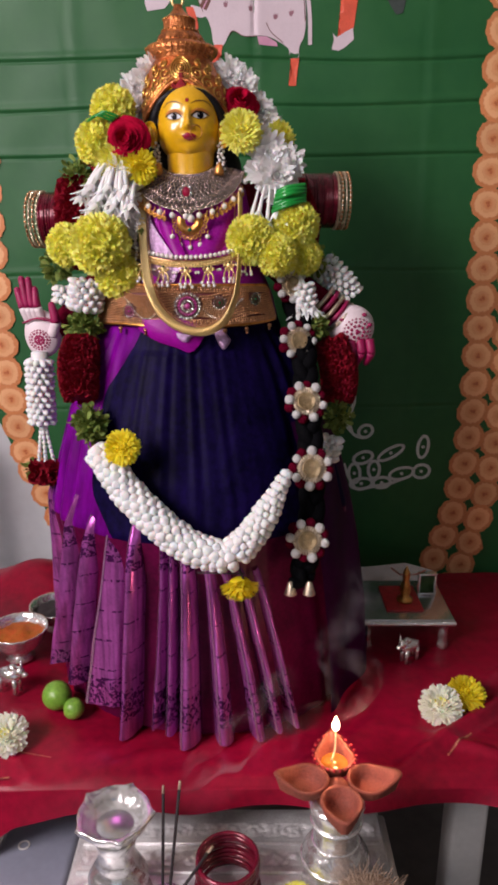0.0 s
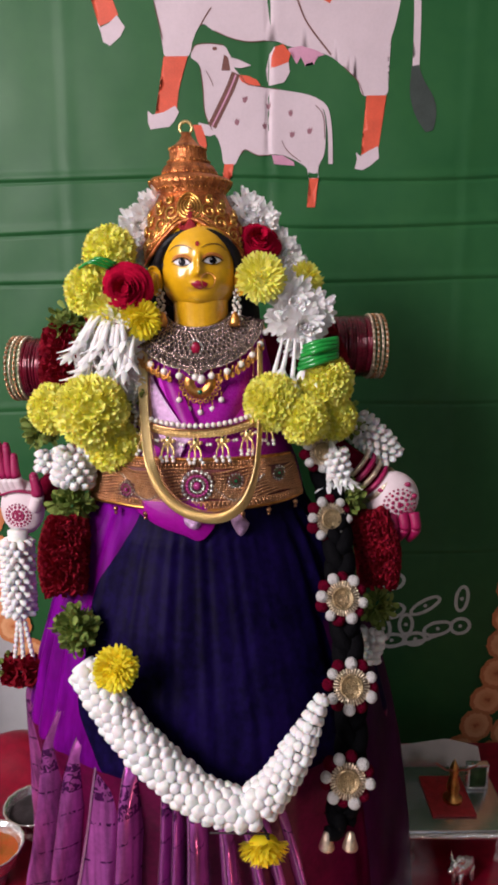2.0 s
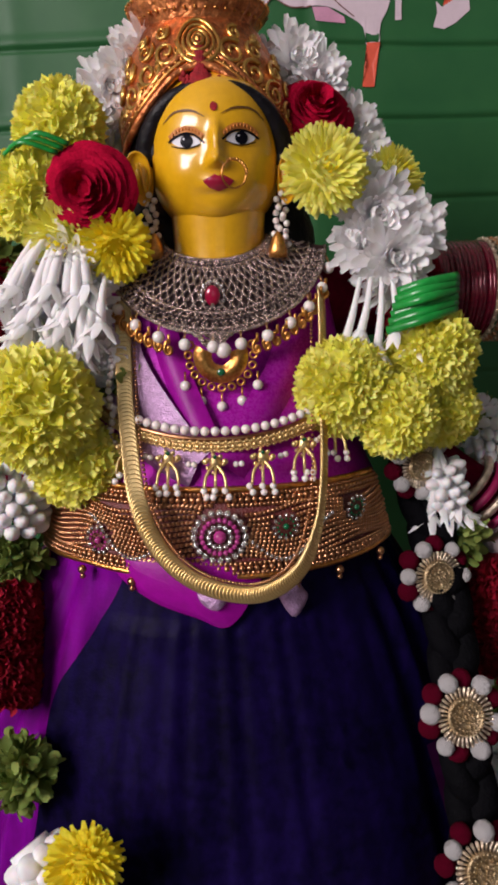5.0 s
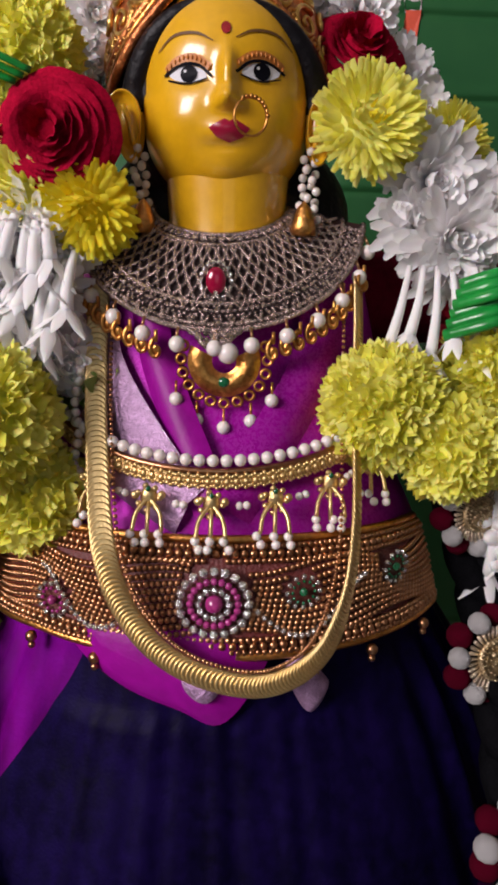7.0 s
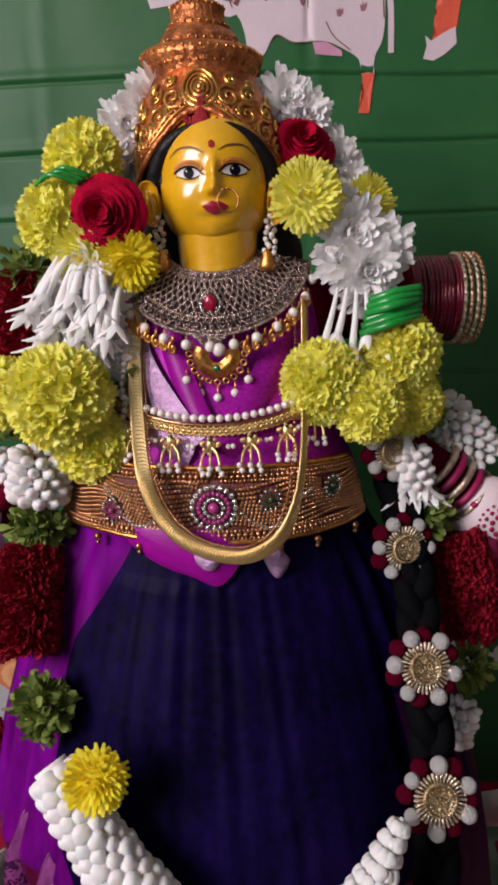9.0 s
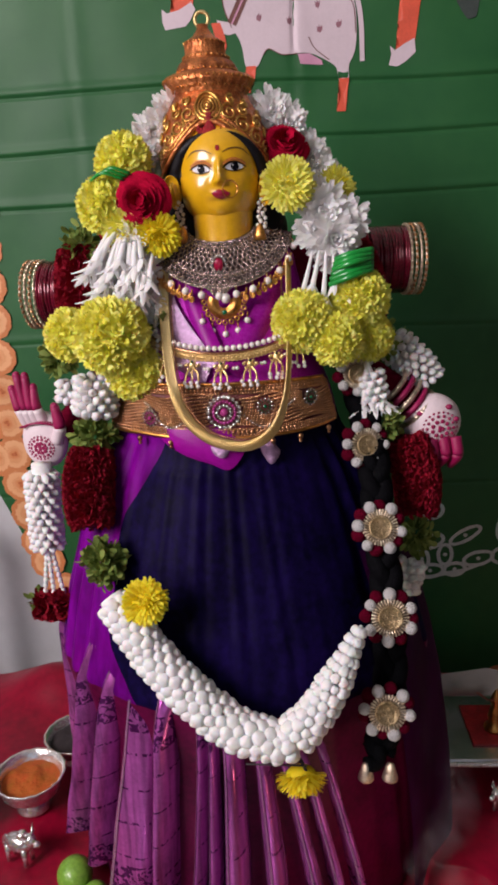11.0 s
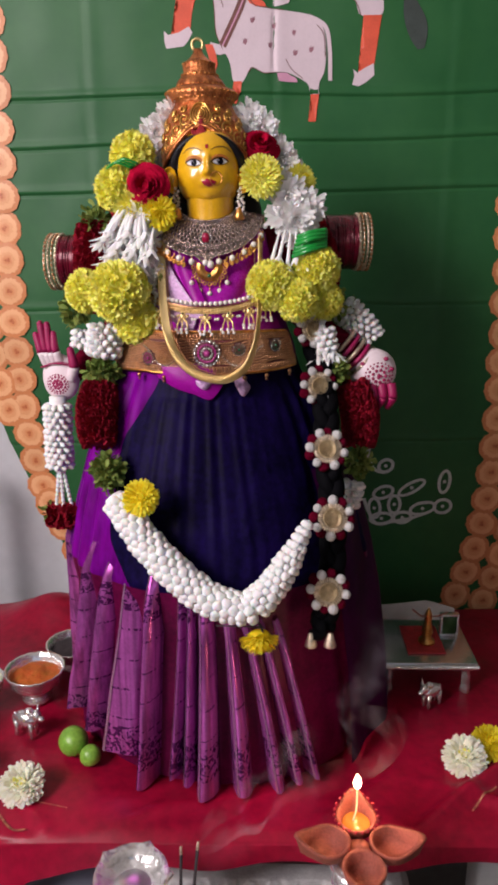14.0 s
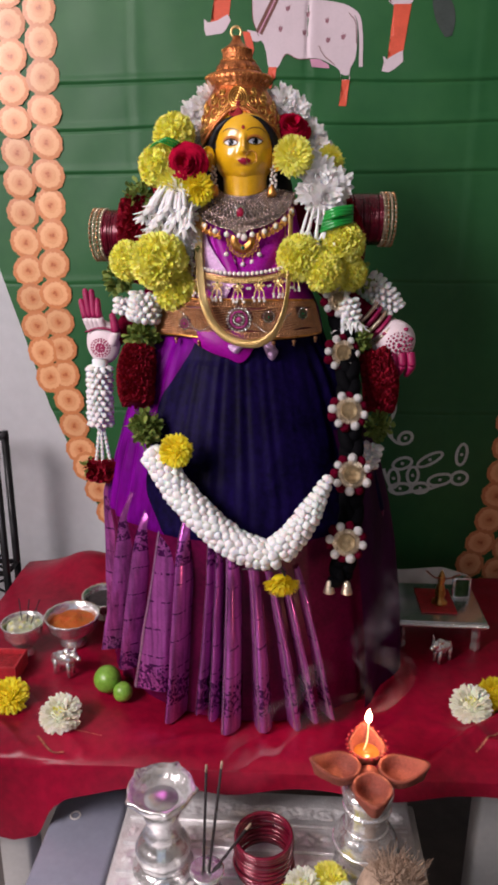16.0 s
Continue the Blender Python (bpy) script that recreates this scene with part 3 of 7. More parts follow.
def printed(name, outline, material, lift, label=""):
    """A flat printed shape that follows the cloth, from its outline in (x, z)."""
    bm = bmesh.new()
    vs = [bm.verts.new((x, 0, z)) for x, z in outline]
    f = bm.faces.new(vs)
    bmesh.ops.triangulate(bm, faces=[f])
    for _ in range(3):
        long = [e for e in bm.edges if e.calc_length() > 0.012]
        if long:
            bmesh.ops.subdivide_edges(bm, edges=long, cuts=1)
            bmesh.ops.triangulate(bm, faces=[f for f in bm.faces if len(f.verts) > 3])
    bm.verts.index_update()
    b = Build()
    b.add([on_cloth(v.co.x, v.co.z, lift) for v in bm.verts], [[v.index for v in f.verts] for f in bm.faces])
    bm.free()
    return part(name, b, material, backdrop, label)


def curve2(points, n):
    return [(p.x, p.z) for p in smooth_path([(x, 0, z) for x, z in points], n)]


def blob(x, z, rx, rz, n=14, turn=0.0):
    c, s = math.cos(turn), math.sin(turn)
    return [(x + rx * math.cos(a) * c - rz * math.sin(a) * s, z + rx * math.cos(a) * s + rz * math.sin(a) * c) for a in [2 * math.pi * i / n for i in range(n)]]


def ribbon2(points, width, n=16):
    """Outline of a band along a line, tapering by width(t)."""
    pts = curve2(points, n)
    left, right = [], []
    for i, (x, z) in enumerate(pts):
        ax, az = pts[max(i - 1, 0)]
        bx, bz = pts[min(i + 1, n)]
        d = math.hypot(bx - ax, bz - az) or 1
        w = (width(i / n) if callable(width) else width) / 2
        left.append((x - (bz - az) / d * w, z + (bx - ax) / d * w))
        right.append((x + (bz - az) / d * w, z - (bx - ax) / d * w))
    return left + right[::-1]


# Large cow: trunk, legs, tail.
printed("printed_cow_body", curve2([(-0.156, 1.599), (-0.153, 1.531), (-0.149, 1.49), (-0.139, 1.448), (-0.129, 1.405), (-0.126, 1.385), (-0.097, 1.385), (-0.09, 1.404), (-0.079, 1.423), (-0.063, 1.415), (-0.04, 1.406), (-0.017, 1.402), (0.01, 1.404), (0.033, 1.397), (0.061, 1.391), (0.084, 1.386), (0.104, 1.372), (0.123, 1.354), (0.131, 1.337), (0.159, 1.337), (0.163, 1.35), (0.155, 1.362), (0.157, 1.383), (0.169, 1.419), (0.176, 1.455), (0.178, 1.49), (0.17, 1.552), (0.131, 1.606), (-0.018, 1.625)], 110), M["print_white"], 0.0012, "pale pink printed body")
printed("printed_cow_leg", [(-0.128, 1.385), (-0.097, 1.385), (-0.104, 1.368), (-0.11, 1.344), (-0.113, 1.321), (-0.127, 1.318), (-0.141, 1.316), (-0.138, 1.331), (-0.132, 1.355)], M["print_orange"], 0.0018, "orange printed leg")
printed("printed_cow_leg", [(0.135, 1.337), (0.161, 1.337), (0.158, 1.314), (0.155, 1.291), (0.153, 1.274), (0.141, 1.269), (0.13, 1.264), (0.134, 1.284), (0.137, 1.31)], M["print_orange"], 0.0018, "orange printed leg")
printed("printed_cow_leg", [(-0.232, 1.497), (-0.208, 1.497), (-0.201, 1.476), (-0.194, 1.459), (-0.185, 1.434), (-0.197, 1.426), (-0.21, 1.421), (-0.214, 1.441), (-0.22, 1.462)], M["print_orange"], 0.0018, "orange printed leg")
printed("printed_hoof", [(-0.151, 1.32), (-0.145, 1.315), (-0.13, 1.318), (-0.115, 1.326), (-0.11, 1.318), (-0.117, 1.306), (-0.123, 1.3), (-0.148, 1.297), (-0.151, 1.306)], M["print_white"], 0.002, "white printed hoof")
printed("printed_hoof", [(0.123, 1.268), (0.129, 1.263), (0.141, 1.27), (0.152, 1.275), (0.154, 1.26), (0.142, 1.25), (0.132, 1.245), (0.122, 1.247), (0.125, 1.259)], M["print_white"], 0.002, "white printed hoof")
printed("printed_hoof", [(-0.213, 1.427), (-0.208, 1.42), (-0.197, 1.425), (-0.187, 1.434), (-0.177, 1.42), (-0.183, 1.409), (-0.197, 1.398), (-0.206, 1.403), (-0.208, 1.414)], M["print_white"], 0.002, "white printed hoof")
printed("printed_hoof", [(-0.212, 1.497), (-0.202, 1.482), (-0.18, 1.476), (-0.161, 1.467), (-0.153, 1.454), (-0.149, 1.452), (-0.155, 1.497)], M["print_white"], 0.002, "white printed hoof")
printed("printed_tail", ribbon2([(0.188, 1.518), (0.193, 1.483), (0.197, 1.448), (0.198, 1.405), (0.198, 1.37)], 0.009, 20), M["print_white"], 0.0018)
printed("printed_tail_tuft", ribbon2([(0.197, 1.373), (0.202, 1.347), (0.212, 1.321), (0.219, 1.293)], lambda t: 0.010 + 0.020 * math.sin(math.pi * t ** 1.4)), M["print_grey"], 0.0020)
printed("printed_udder", [(0.032, 1.394), (0.041, 1.386), (0.044, 1.375), (0.049, 1.384), (0.055, 1.373), (0.06, 1.384), (0.066, 1.375), (0.071, 1.384), (0.08, 1.386), (0.068, 1.392), (0.049, 1.397)], M["print_pink"], 0.002)
printed("printed_line", ribbon2([(0.043, 1.452), (0.057, 1.423), (0.088, 1.386)], 0.0022, 20), M["print_brown"], 0.002)
printed("printed_line", ribbon2([(-0.066, 1.442), (-0.074, 1.431), (-0.08, 1.421)], 0.0016, 20), M["print_brown"], 0.002)
printed("printed_spot", [(-0.015, 1.482), (-0.012, 1.473), (-0.006, 1.471), (-0, 1.479), (-0.001, 1.49), (-0.005, 1.484), (-0.006, 1.494), (-0.009, 1.486), (-0.012, 1.491)], M["print_orange"], 0.002)
printed("printed_spot", [(0.076, 1.457), (0.078, 1.449), (0.085, 1.446), (0.09, 1.454), (0.09, 1.466), (0.086, 1.46), (0.084, 1.47), (0.081, 1.461), (0.078, 1.467)], M["print_orange"], 0.002)
printed("printed_spot", [(0.128, 1.472), (0.13, 1.463), (0.137, 1.461), (0.143, 1.469), (0.142, 1.48), (0.138, 1.475), (0.136, 1.484), (0.133, 1.476), (0.13, 1.482)], M["print_orange"], 0.002)

# Calf.
printed("printed_calf_body", curve2([(-0.093, 1.383), (-0.092, 1.39), (-0.086, 1.398), (-0.069, 1.4), (-0.051, 1.398), (-0.044, 1.389), (-0.039, 1.379), (-0.037, 1.371), (-0.029, 1.362), (-0.02, 1.352), (0, 1.348), (0.021, 1.345), (0.049, 1.341), (0.068, 1.335), (0.08, 1.317), (0.083, 1.289), (0.081, 1.265), (0.074, 1.25), (0.073, 1.233), (0.062, 1.233), (0.058, 1.248), (0.042, 1.258), (0.027, 1.264), (0.011, 1.265), (-0.007, 1.264), (-0.023, 1.271), (-0.03, 1.265), (-0.038, 1.252), (-0.051, 1.252), (-0.055, 1.272), (-0.059, 1.284), (-0.067, 1.296), (-0.076, 1.318), (-0.078, 1.347), (-0.081, 1.371), (-0.085, 1.378)], 130), M["print_white"], 0.0022, "pale pink printed calf")
printed("printed_calf_leg", [(-0.051, 1.253), (-0.039, 1.253), (-0.041, 1.239), (-0.044, 1.234), (-0.047, 1.223), (-0.055, 1.223), (-0.054, 1.232), (-0.052, 1.24)], M["print_orange"], 0.0026, "orange printed leg")
printed("printed_calf_leg", [(0.062, 1.235), (0.074, 1.235), (0.072, 1.219), (0.07, 1.198), (0.059, 1.198), (0.062, 1.215)], M["print_orange"], 0.0026, "orange printed leg")
printed("printed_calf_leg", [(-0.092, 1.302), (-0.081, 1.302), (-0.076, 1.288), (-0.074, 1.276), (-0.078, 1.267), (-0.086, 1.281)], M["print_orange"], 0.0026, "orange printed leg")
printed("printed_calf_knee", [(-0.085, 1.305), (-0.067, 1.301), (-0.06, 1.291), (-0.07, 1.288), (-0.08, 1.29)], M["print_white"], 0.0024)
printed("printed_hump", [(-0.032, 1.363), (-0.02, 1.362), (-0.008, 1.357), (-0.003, 1.35), (-0.018, 1.35), (-0.028, 1.355)], M["print_orange"], 0.0026)
printed("printed_collar", ribbon2([(-0.035, 1.365), (-0.043, 1.346), (-0.056, 1.321), (-0.067, 1.3)], 0.0115, 20), M["print_brown"], 0.0028)
printed("printed_line", ribbon2([(-0.035, 1.363), (-0.043, 1.345), (-0.056, 1.32), (-0.067, 1.3)], 0.002, 20), M["print_pink"], 0.0031)
printed("printed_ear", [(-0.043, 1.384), (-0.031, 1.381), (-0.015, 1.374), (-0.028, 1.371), (-0.039, 1.372)], M["print_white"], 0.0026)
printed("printed_ear", [(-0.05, 1.387), (-0.045, 1.384), (-0.042, 1.368), (-0.054, 1.368), (-0.052, 1.378)], M["print_brown"], 0.0028)
printed("printed_hoof", [(0.007, 1.35), (0.004, 1.368), (0.008, 1.387), (0.015, 1.396), (0.022, 1.391), (0.033, 1.379), (0.035, 1.366), (0.028, 1.354), (0.016, 1.351)], M["print_white"], 0.0024)
printed("printed_leg", [(0.016, 1.396), (0.026, 1.399), (0.036, 1.388), (0.033, 1.378), (0.022, 1.374), (0.01, 1.37), (0.011, 1.384)], M["print_orange"], 0.0028)
printed("printed_tail", ribbon2([(0.066, 1.334), (0.082, 1.322), (0.088, 1.295), (0.09, 1.253)], 0.0058, 20), M["print_white"], 0.0026)
printed("printed_line", ribbon2([(0.069, 1.326), (0.079, 1.313), (0.082, 1.284)], 0.0012, 20), M["print_brown"], 0.003)
printed("printed_spot", [(-0.027, 1.336), (-0.026, 1.33), (-0.023, 1.329), (-0.02, 1.333), (-0.02, 1.338), (-0.023, 1.335), (-0.023, 1.338), (-0.025, 1.335)], M["print_mauve"], 0.0028)
printed("printed_spot", [(-0.037, 1.309), (-0.037, 1.303), (-0.033, 1.301), (-0.031, 1.305), (-0.031, 1.31), (-0.033, 1.307), (-0.034, 1.311), (-0.036, 1.307)], M["print_mauve"], 0.0028)
printed("printed_spot", [(-0.001, 1.304), (-0, 1.298), (0.003, 1.296), (0.005, 1.3), (0.005, 1.305), (0.003, 1.302), (0.002, 1.306), (0.001, 1.302)], M["print_mauve"], 0.0028)
printed("printed_spot", [(0.004, 1.329), (0.005, 1.323), (0.008, 1.321), (0.01, 1.325), (0.01, 1.33), (0.008, 1.327), (0.007, 1.331), (0.006, 1.327)], M["print_mauve"], 0.0028)
printed("printed_spot", [(0.033, 1.32), (0.034, 1.314), (0.037, 1.312), (0.039, 1.316), (0.039, 1.321), (0.037, 1.318), (0.036, 1.322), (0.035, 1.318)], M["print_mauve"], 0.0028)
printed("printed_spot", [(0.035, 1.293), (0.036, 1.287), (0.039, 1.286), (0.042, 1.289), (0.042, 1.294), (0.039, 1.292), (0.038, 1.295), (0.037, 1.292)], M["print_mauve"], 0.0028)
printed("printed_spot", [(0.058, 1.297), (0.059, 1.291), (0.062, 1.29), (0.065, 1.294), (0.065, 1.299), (0.062, 1.296), (0.061, 1.3), (0.06, 1.296)], M["print_mauve"], 0.0028)
printed("printed_udder", [(0.012, 1.264), (0.026, 1.264), (0.041, 1.256), (0.042, 1.251), (0.026, 1.252), (0.015, 1.253)], M["print_pink"], 0.0026)
printed("printed_line", ribbon2([(-0.092, 1.39), (-0.086, 1.398), (-0.069, 1.4), (-0.051, 1.398)], 0.0011, 20), M["print_brown"], 0.003)
printed("printed_line", ribbon2([(-0.081, 1.371), (-0.078, 1.347), (-0.076, 1.318), (-0.067, 1.296)], 0.0011, 20), M["print_brown"], 0.003)
printed("printed_line", ribbon2([(-0.074, 1.368), (-0.068, 1.358), (-0.065, 1.35)], 0.0011, 20), M["print_brown"], 0.003)
printed("printed_line", ribbon2([(-0.03, 1.265), (-0.023, 1.271), (-0.007, 1.264), (0.011, 1.265)], 0.0011, 20), M["print_brown"], 0.003)
printed("printed_line", ribbon2([(-0.029, 1.362), (-0.02, 1.352), (0, 1.348), (0.021, 1.345)], 0.0011, 20), M["print_brown"], 0.003)
printed("printed_line", ribbon2([(0.025, 1.282), (0.033, 1.269), (0.05, 1.256)], 0.0011, 20), M["print_brown"], 0.003)
printed("printed_line", ribbon2([(-0.063, 1.415), (-0.04, 1.406), (-0.017, 1.402), (0.01, 1.404)], 0.0011, 20), M["print_brown"], 0.003)
printed("printed_line", ribbon2([(0.104, 1.372), (0.123, 1.354), (0.131, 1.337)], 0.0011, 20), M["print_brown"], 0.003)
printed("printed_line", ribbon2([(-0.139, 1.448), (-0.129, 1.405)], 0.0011, 20), M["print_brown"], 0.003)
printed("printed_eye", blob(-0.062, 1.394, 0.0034, 0.0022, 10), M["print_brown"], 0.0032)

# Line drawing of looped knots.
def loop_print(points):
    printed("printed_loop", ribbon2(points, 0.0055, 28), M["print_line"], 0.0014)


def closed_loop(x, z, rx, rz, turn=0.0):
    pts = blob(x, z, rx, rz, 22, turn)
    ring = Build()
    n = len(pts)
    outer, inner = pts, blob(x, z, rx - 0.0055, rz - 0.0055, 22, turn)
    ring.add([on_cloth(p[0], p[1], 0.0015) for p in outer + inner], [(i, (i + 1) % n, n + (i + 1) % n, n + i) for i in range(n)])
    part("printed_loop", ring, M["print_line"], backdrop)
    printed("printed_dot", blob(x, z, 0.0032, 0.0032, 8), M["print_line"], 0.0016)


for lx, lz, la, lb, turn in ((0.201, 0.659, 0.0153, 0.0131, 0.6),
                             (0.199, 0.611, 0.0198, 0.0131, 0.35),
                             (0.247, 0.620, 0.0270, 0.0112, 0.55),
                             (0.185, 0.582, 0.0126, 0.0206, 0.1),
                             (0.219, 0.589, 0.0126, 0.0187, 0),
                             (0.198, 0.563, 0.0220, 0.0125, 0.1),
                             (0.234, 0.565, 0.0180, 0.0125, 0.1),
                             (0.268, 0.582, 0.0243, 0.0131, 0.25),
                             (0.302, 0.586, 0.0171, 0.0150, 0.2),
                             (0.302, 0.631, 0.0117, 0.0225, -0.1)):
    closed_loop(lx, lz, la, lb, turn)
loop_print([(0.198, 0.647), (0.182, 0.653), (0.167, 0.675), (0.178, 0.704), (0.179, 0.733)])
loop_print([(0.166, 0.6), (0.176, 0.574), (0.191, 0.553), (0.219, 0.558), (0.248, 0.563), (0.268, 0.571)])

# Printed marigold strings.
b = Build()
random.seed(3)
n = 64
rim = [(0.0285 + 0.0007 * math.sin(11 * a) + random.uniform(-0.0008, 0.0008)) for a in [2 * math.pi * i / n for i in range(n)]]
verts = [(0, -0.0022, 0)]
for ring_r, ly in ((0.35, -0.0019), (0.72, -0.0015), (1.0, -0.0004)):
    verts += [(rim[i] * ring_r * math.cos(2 * math.pi * i / n), ly, rim[i] * ring_r * math.sin(2 * math.pi * i / n)) for i in range(n)]
faces = [(0, 1 + i, 1 + (i + 1) % n) for i in range(n)]
for k in range(2):
    faces += [(1 + k * n + i, 1 + (k + 1) * n + i, 1 + (k + 1) * n + (i + 1) % n, 1 + k * n + (i + 1) % n) for i in range(n)]
flower_disc = b.add(verts, faces).mesh("printed_marigold", M["marigold"])


def marigold_string(points, gap, size, lift):
    path = curve2(points, 400)
    done, last = 0, None
    for x, z in path:
        if last is None or math.hypot(x - last[0], z - last[1]) >= gap:
            last = (x, z)
            if x - 0.02 > cloth_left(z) - 0.004:
                q = min(cloth_y(x, z + dz) for dz in (-0.02, -0.01, 0, 0.01, 0.02)) - 0.45 * lift - 0.0004 * (done % 2)
                piece("printed_marigold", flower_disc, Matrix.Translation((x, q, z)) @ pose(0, 0, 0, 0, random.uniform(0, 360), 0) @ Matrix.Diagonal((size, 0.35, size * 0.92, 1)), backdrop)
                done += 1


marigold_string([(-0.413, 1.72), (-0.408, 1.40), (-0.412, 1.10), (-0.412, 0.85), (-0.395, 0.66), (-0.37, 0.58)], 0.046, 0.98, 0.0030)
marigold_string([(-0.462, 1.70), (-0.458, 1.40), (-0.462, 1.10), (-0.452, 0.86), (-0.430, 0.74)], 0.046, 0.98, 0.0016)
marigold_string([(-0.548, 1.06), (-0.500, 0.885), (-0.440, 0.740), (-0.390, 0.620), (-0.345, 0.520), (-0.30, 0.40)], 0.049, 0.98, 0.0060)
marigold_string([(0.385, 1.72), (0.375, 1.40), (0.372, 1.12), (0.378, 0.90), (0.382, 0.72), (0.372, 0.56), (0.345, 0.44), (0.30, 0.34)], 0.046, 0.98, 0.0030)
marigold_string([(0.432, 1.70), (0.424, 1.40), (0.420, 1.12), (0.426, 0.90), (0.430, 0.72), (0.420, 0.56), (0.392, 0.42), (0.35, 0.33)], 0.046, 0.98, 0.0016)


# ---------------- table and its cloth ----------------
table = thing("low_table", (0, 0.95, 0), "low white table under a red cloth", "table")
part("tabletop", Build().box((-0.46, 0.676, 0.376), (0.62, 1.165, 0.388), bevel=0.003), M["white_wood"], table)
for lx, ly in ((-0.362, 0.712), (0.268, 0.712), (-0.42, 1.12), (0.58, 1.12)):
    part("leg", Build().box((lx - 0.022, ly - 0.022, 0), (lx + 0.022, ly + 0.022, 0.375), bevel=0.006), M["white_wood"], table)


def hem(x):
    """How low the cloth hangs in front."""
    return lerp_table([(-0.60, 0.262), (-0.345, 0.266), (-0.308, 0.285), (-0.288, 0.330), (-0.268, 0.345), (-0.20, 0.352), (-0.10, 0.364), (0.35, 0.370), (0.6, 0.365)], x)[0]


def cloth_top(x, y):
    """Height of the cloth on the table."""
    z = TOP - 0.002 + 0.0040 * noise.noise((x * 9, y * 9, 2.2)) + 0.0014 * noise.noise((x * 30, y * 26, 7.0))
    d = (x - 0.17) * 0.75 - (y - 0.70)
    z += 0.012 * math.exp(-((d - 0.02) / 0.012) ** 2) * min(1, max(0, (x - 0.13) / 0.08)) * (1 if y < 0.9 else 0)
    d = (x + 0.24) * 1.0 + (y - 0.66)
    z += 0.004 * math.exp(-(d / 0.010) ** 2) * (1 if x < -0.1 else 0)
    for wx, wy, slope, high in ((0.10, 0.72, 0.9, 0.005), (0.27, 0.72, -0.5, 0.006), (-0.12, 0.70, 0.35, 0.004), (0.34, 0.86, 0.8, 0.006), (-0.36, 0.70, -0.8, 0.005)):
        d = (y - wy) - slope * (x - wx) + 0.010 * noise.noise((x * 12, wy * 20, 5))
        z += high * math.exp(-(d / 0.009) ** 2 - ((x - wx) / 0.06) ** 2)
    z += 0.045 * math.exp(-((y - 1.135) / 0.05) ** 2 - ((x + 0.37) / 0.075) ** 2)
    return z


def cloth_sheet(u, v):
    x = -0.50 + 1.15 * u
    if v < 0.28:
        t = v / 0.28
        low = hem(x)
        z = low + (TOP - 0.008 - low) * t
        y = 0.662 - 0.010 * (1 - t) + 0.007 * math.sin(x * 31 + 0.8) * (1 - t) + 0.004 * noise.noise((x * 14, z * 8, 1.1)) * (1 - t)
        if t > 0.9:
            y += 0.004 * (t - 0.9) / 0.1
        return (x, y, z)
    t = (v - 0.28) / 0.72
    y = 0.668 + (1.172 - 0.668) * t
    return (x, y, cloth_top(x, y) - 0.005 * math.exp(-t * 60))


cover = thing("tablecloth", (0, 0.92, TOP - 0.02), "wrinkled red satin tablecloth with gold zari streaks on the low table", "tablecloth")
sheet = part("cloth_sheet", Build().grid(cloth_sheet, 170, 130), M["tablecloth"], cover)


def zari(points, width):
    path = smooth_path([(x, y, 0) for x, y in points], 40)
    b = Build()

    def fn(u, v):
        s = v * 39.99
        k = int(s)
        p = path[k].lerp(path[k + 1], s - k)
        d = (path[k + 1] - path[k]).normalized()
        x, y = p.x - d.y * width * (u - 0.5), p.y + d.x * width * (u - 0.5)
        return (x, y, cloth_top(x, y) + 0.0007)

    part("zari_streak", b.grid(fn, 3, 60), M["zari"], cover, "woven gold streak")


zari([(-0.318, 0.697), (-0.292, 0.672), (-0.276, 0.672)], 0.0028)
zari([(-0.289, 0.715), (-0.264, 0.709), (-0.236, 0.702)], 0.0014)
zari([(0.237, 0.704), (0.252, 0.720), (0.276, 0.740)], 0.0024)


# ---------------- idol ----------------
# Height, centre x, half width, centre y, half depth of the dressed body.
BODY = [(0.395, -0.057, 0.216, 0.905, 0.178), (0.50, -0.058, 0.210, 0.903, 0.176), (0.60, -0.061, 0.200, 0.898, 0.170), (0.66, -0.065, 0.192, 0.895, 0.163),
        (0.72, -0.066, 0.178, 0.892, 0.146), (0.78, -0.068, 0.158, 0.889, 0.122), (0.84, -0.069, 0.130, 0.886, 0.094), (0.88, -0.070, 0.108, 0.885, 0.080),
        (0.92, -0.070, 0.097, 0.885, 0.074), (0.96, -0.070, 0.080, 0.890, 0.058), (1.00, -0.070, 0.074, 0.894, 0.043), (1.04, -0.069, 0.064, 0.897, 0.036), (1.06, -0.068, 0.046, 0.898, 0.030)]


def on_body(z, a, off=0.0):
    """Point on the dressed body; a in degrees, 0 to the front, plus to the right."""
    cx, rx, cy, ry = lerp_table(BODY, z)
    s, c = math.sin(radians(a)), math.cos(radians(a))
    return Vector((cx + (rx + off) * s, cy - (ry + off) * c, z))


def out_of_body(z, a):
    cx, rx, cy, ry = lerp_table(BODY, z)
    return Vector((math.sin(radians(a)) / rx, -math.cos(radians(a)) / ry, 0)).normalized()


HX, HY, HZ = -0.0685, 0.889, 1.1085      # head centre
TURN_X = 0.0022                            # the face looks a little to one side


def head_shape(z):
    """Height share, half width and half depth of the head at z."""
    t = (z - HZ) / (0.0445 if z > HZ else 0.0425)
    t = max(-0.997, min(0.997, t))
    if t < 0:
        return t, 0.0378 * (1 - abs(t) ** 2.6) ** 0.52, 0.039 * (1 - abs(t) ** 2.7) ** 0.5
    return t, 0.0372 * (1 - abs(t) ** 2.7) ** 0.42, 0.039 * (1 - abs(t) ** 2.6) ** 0.42


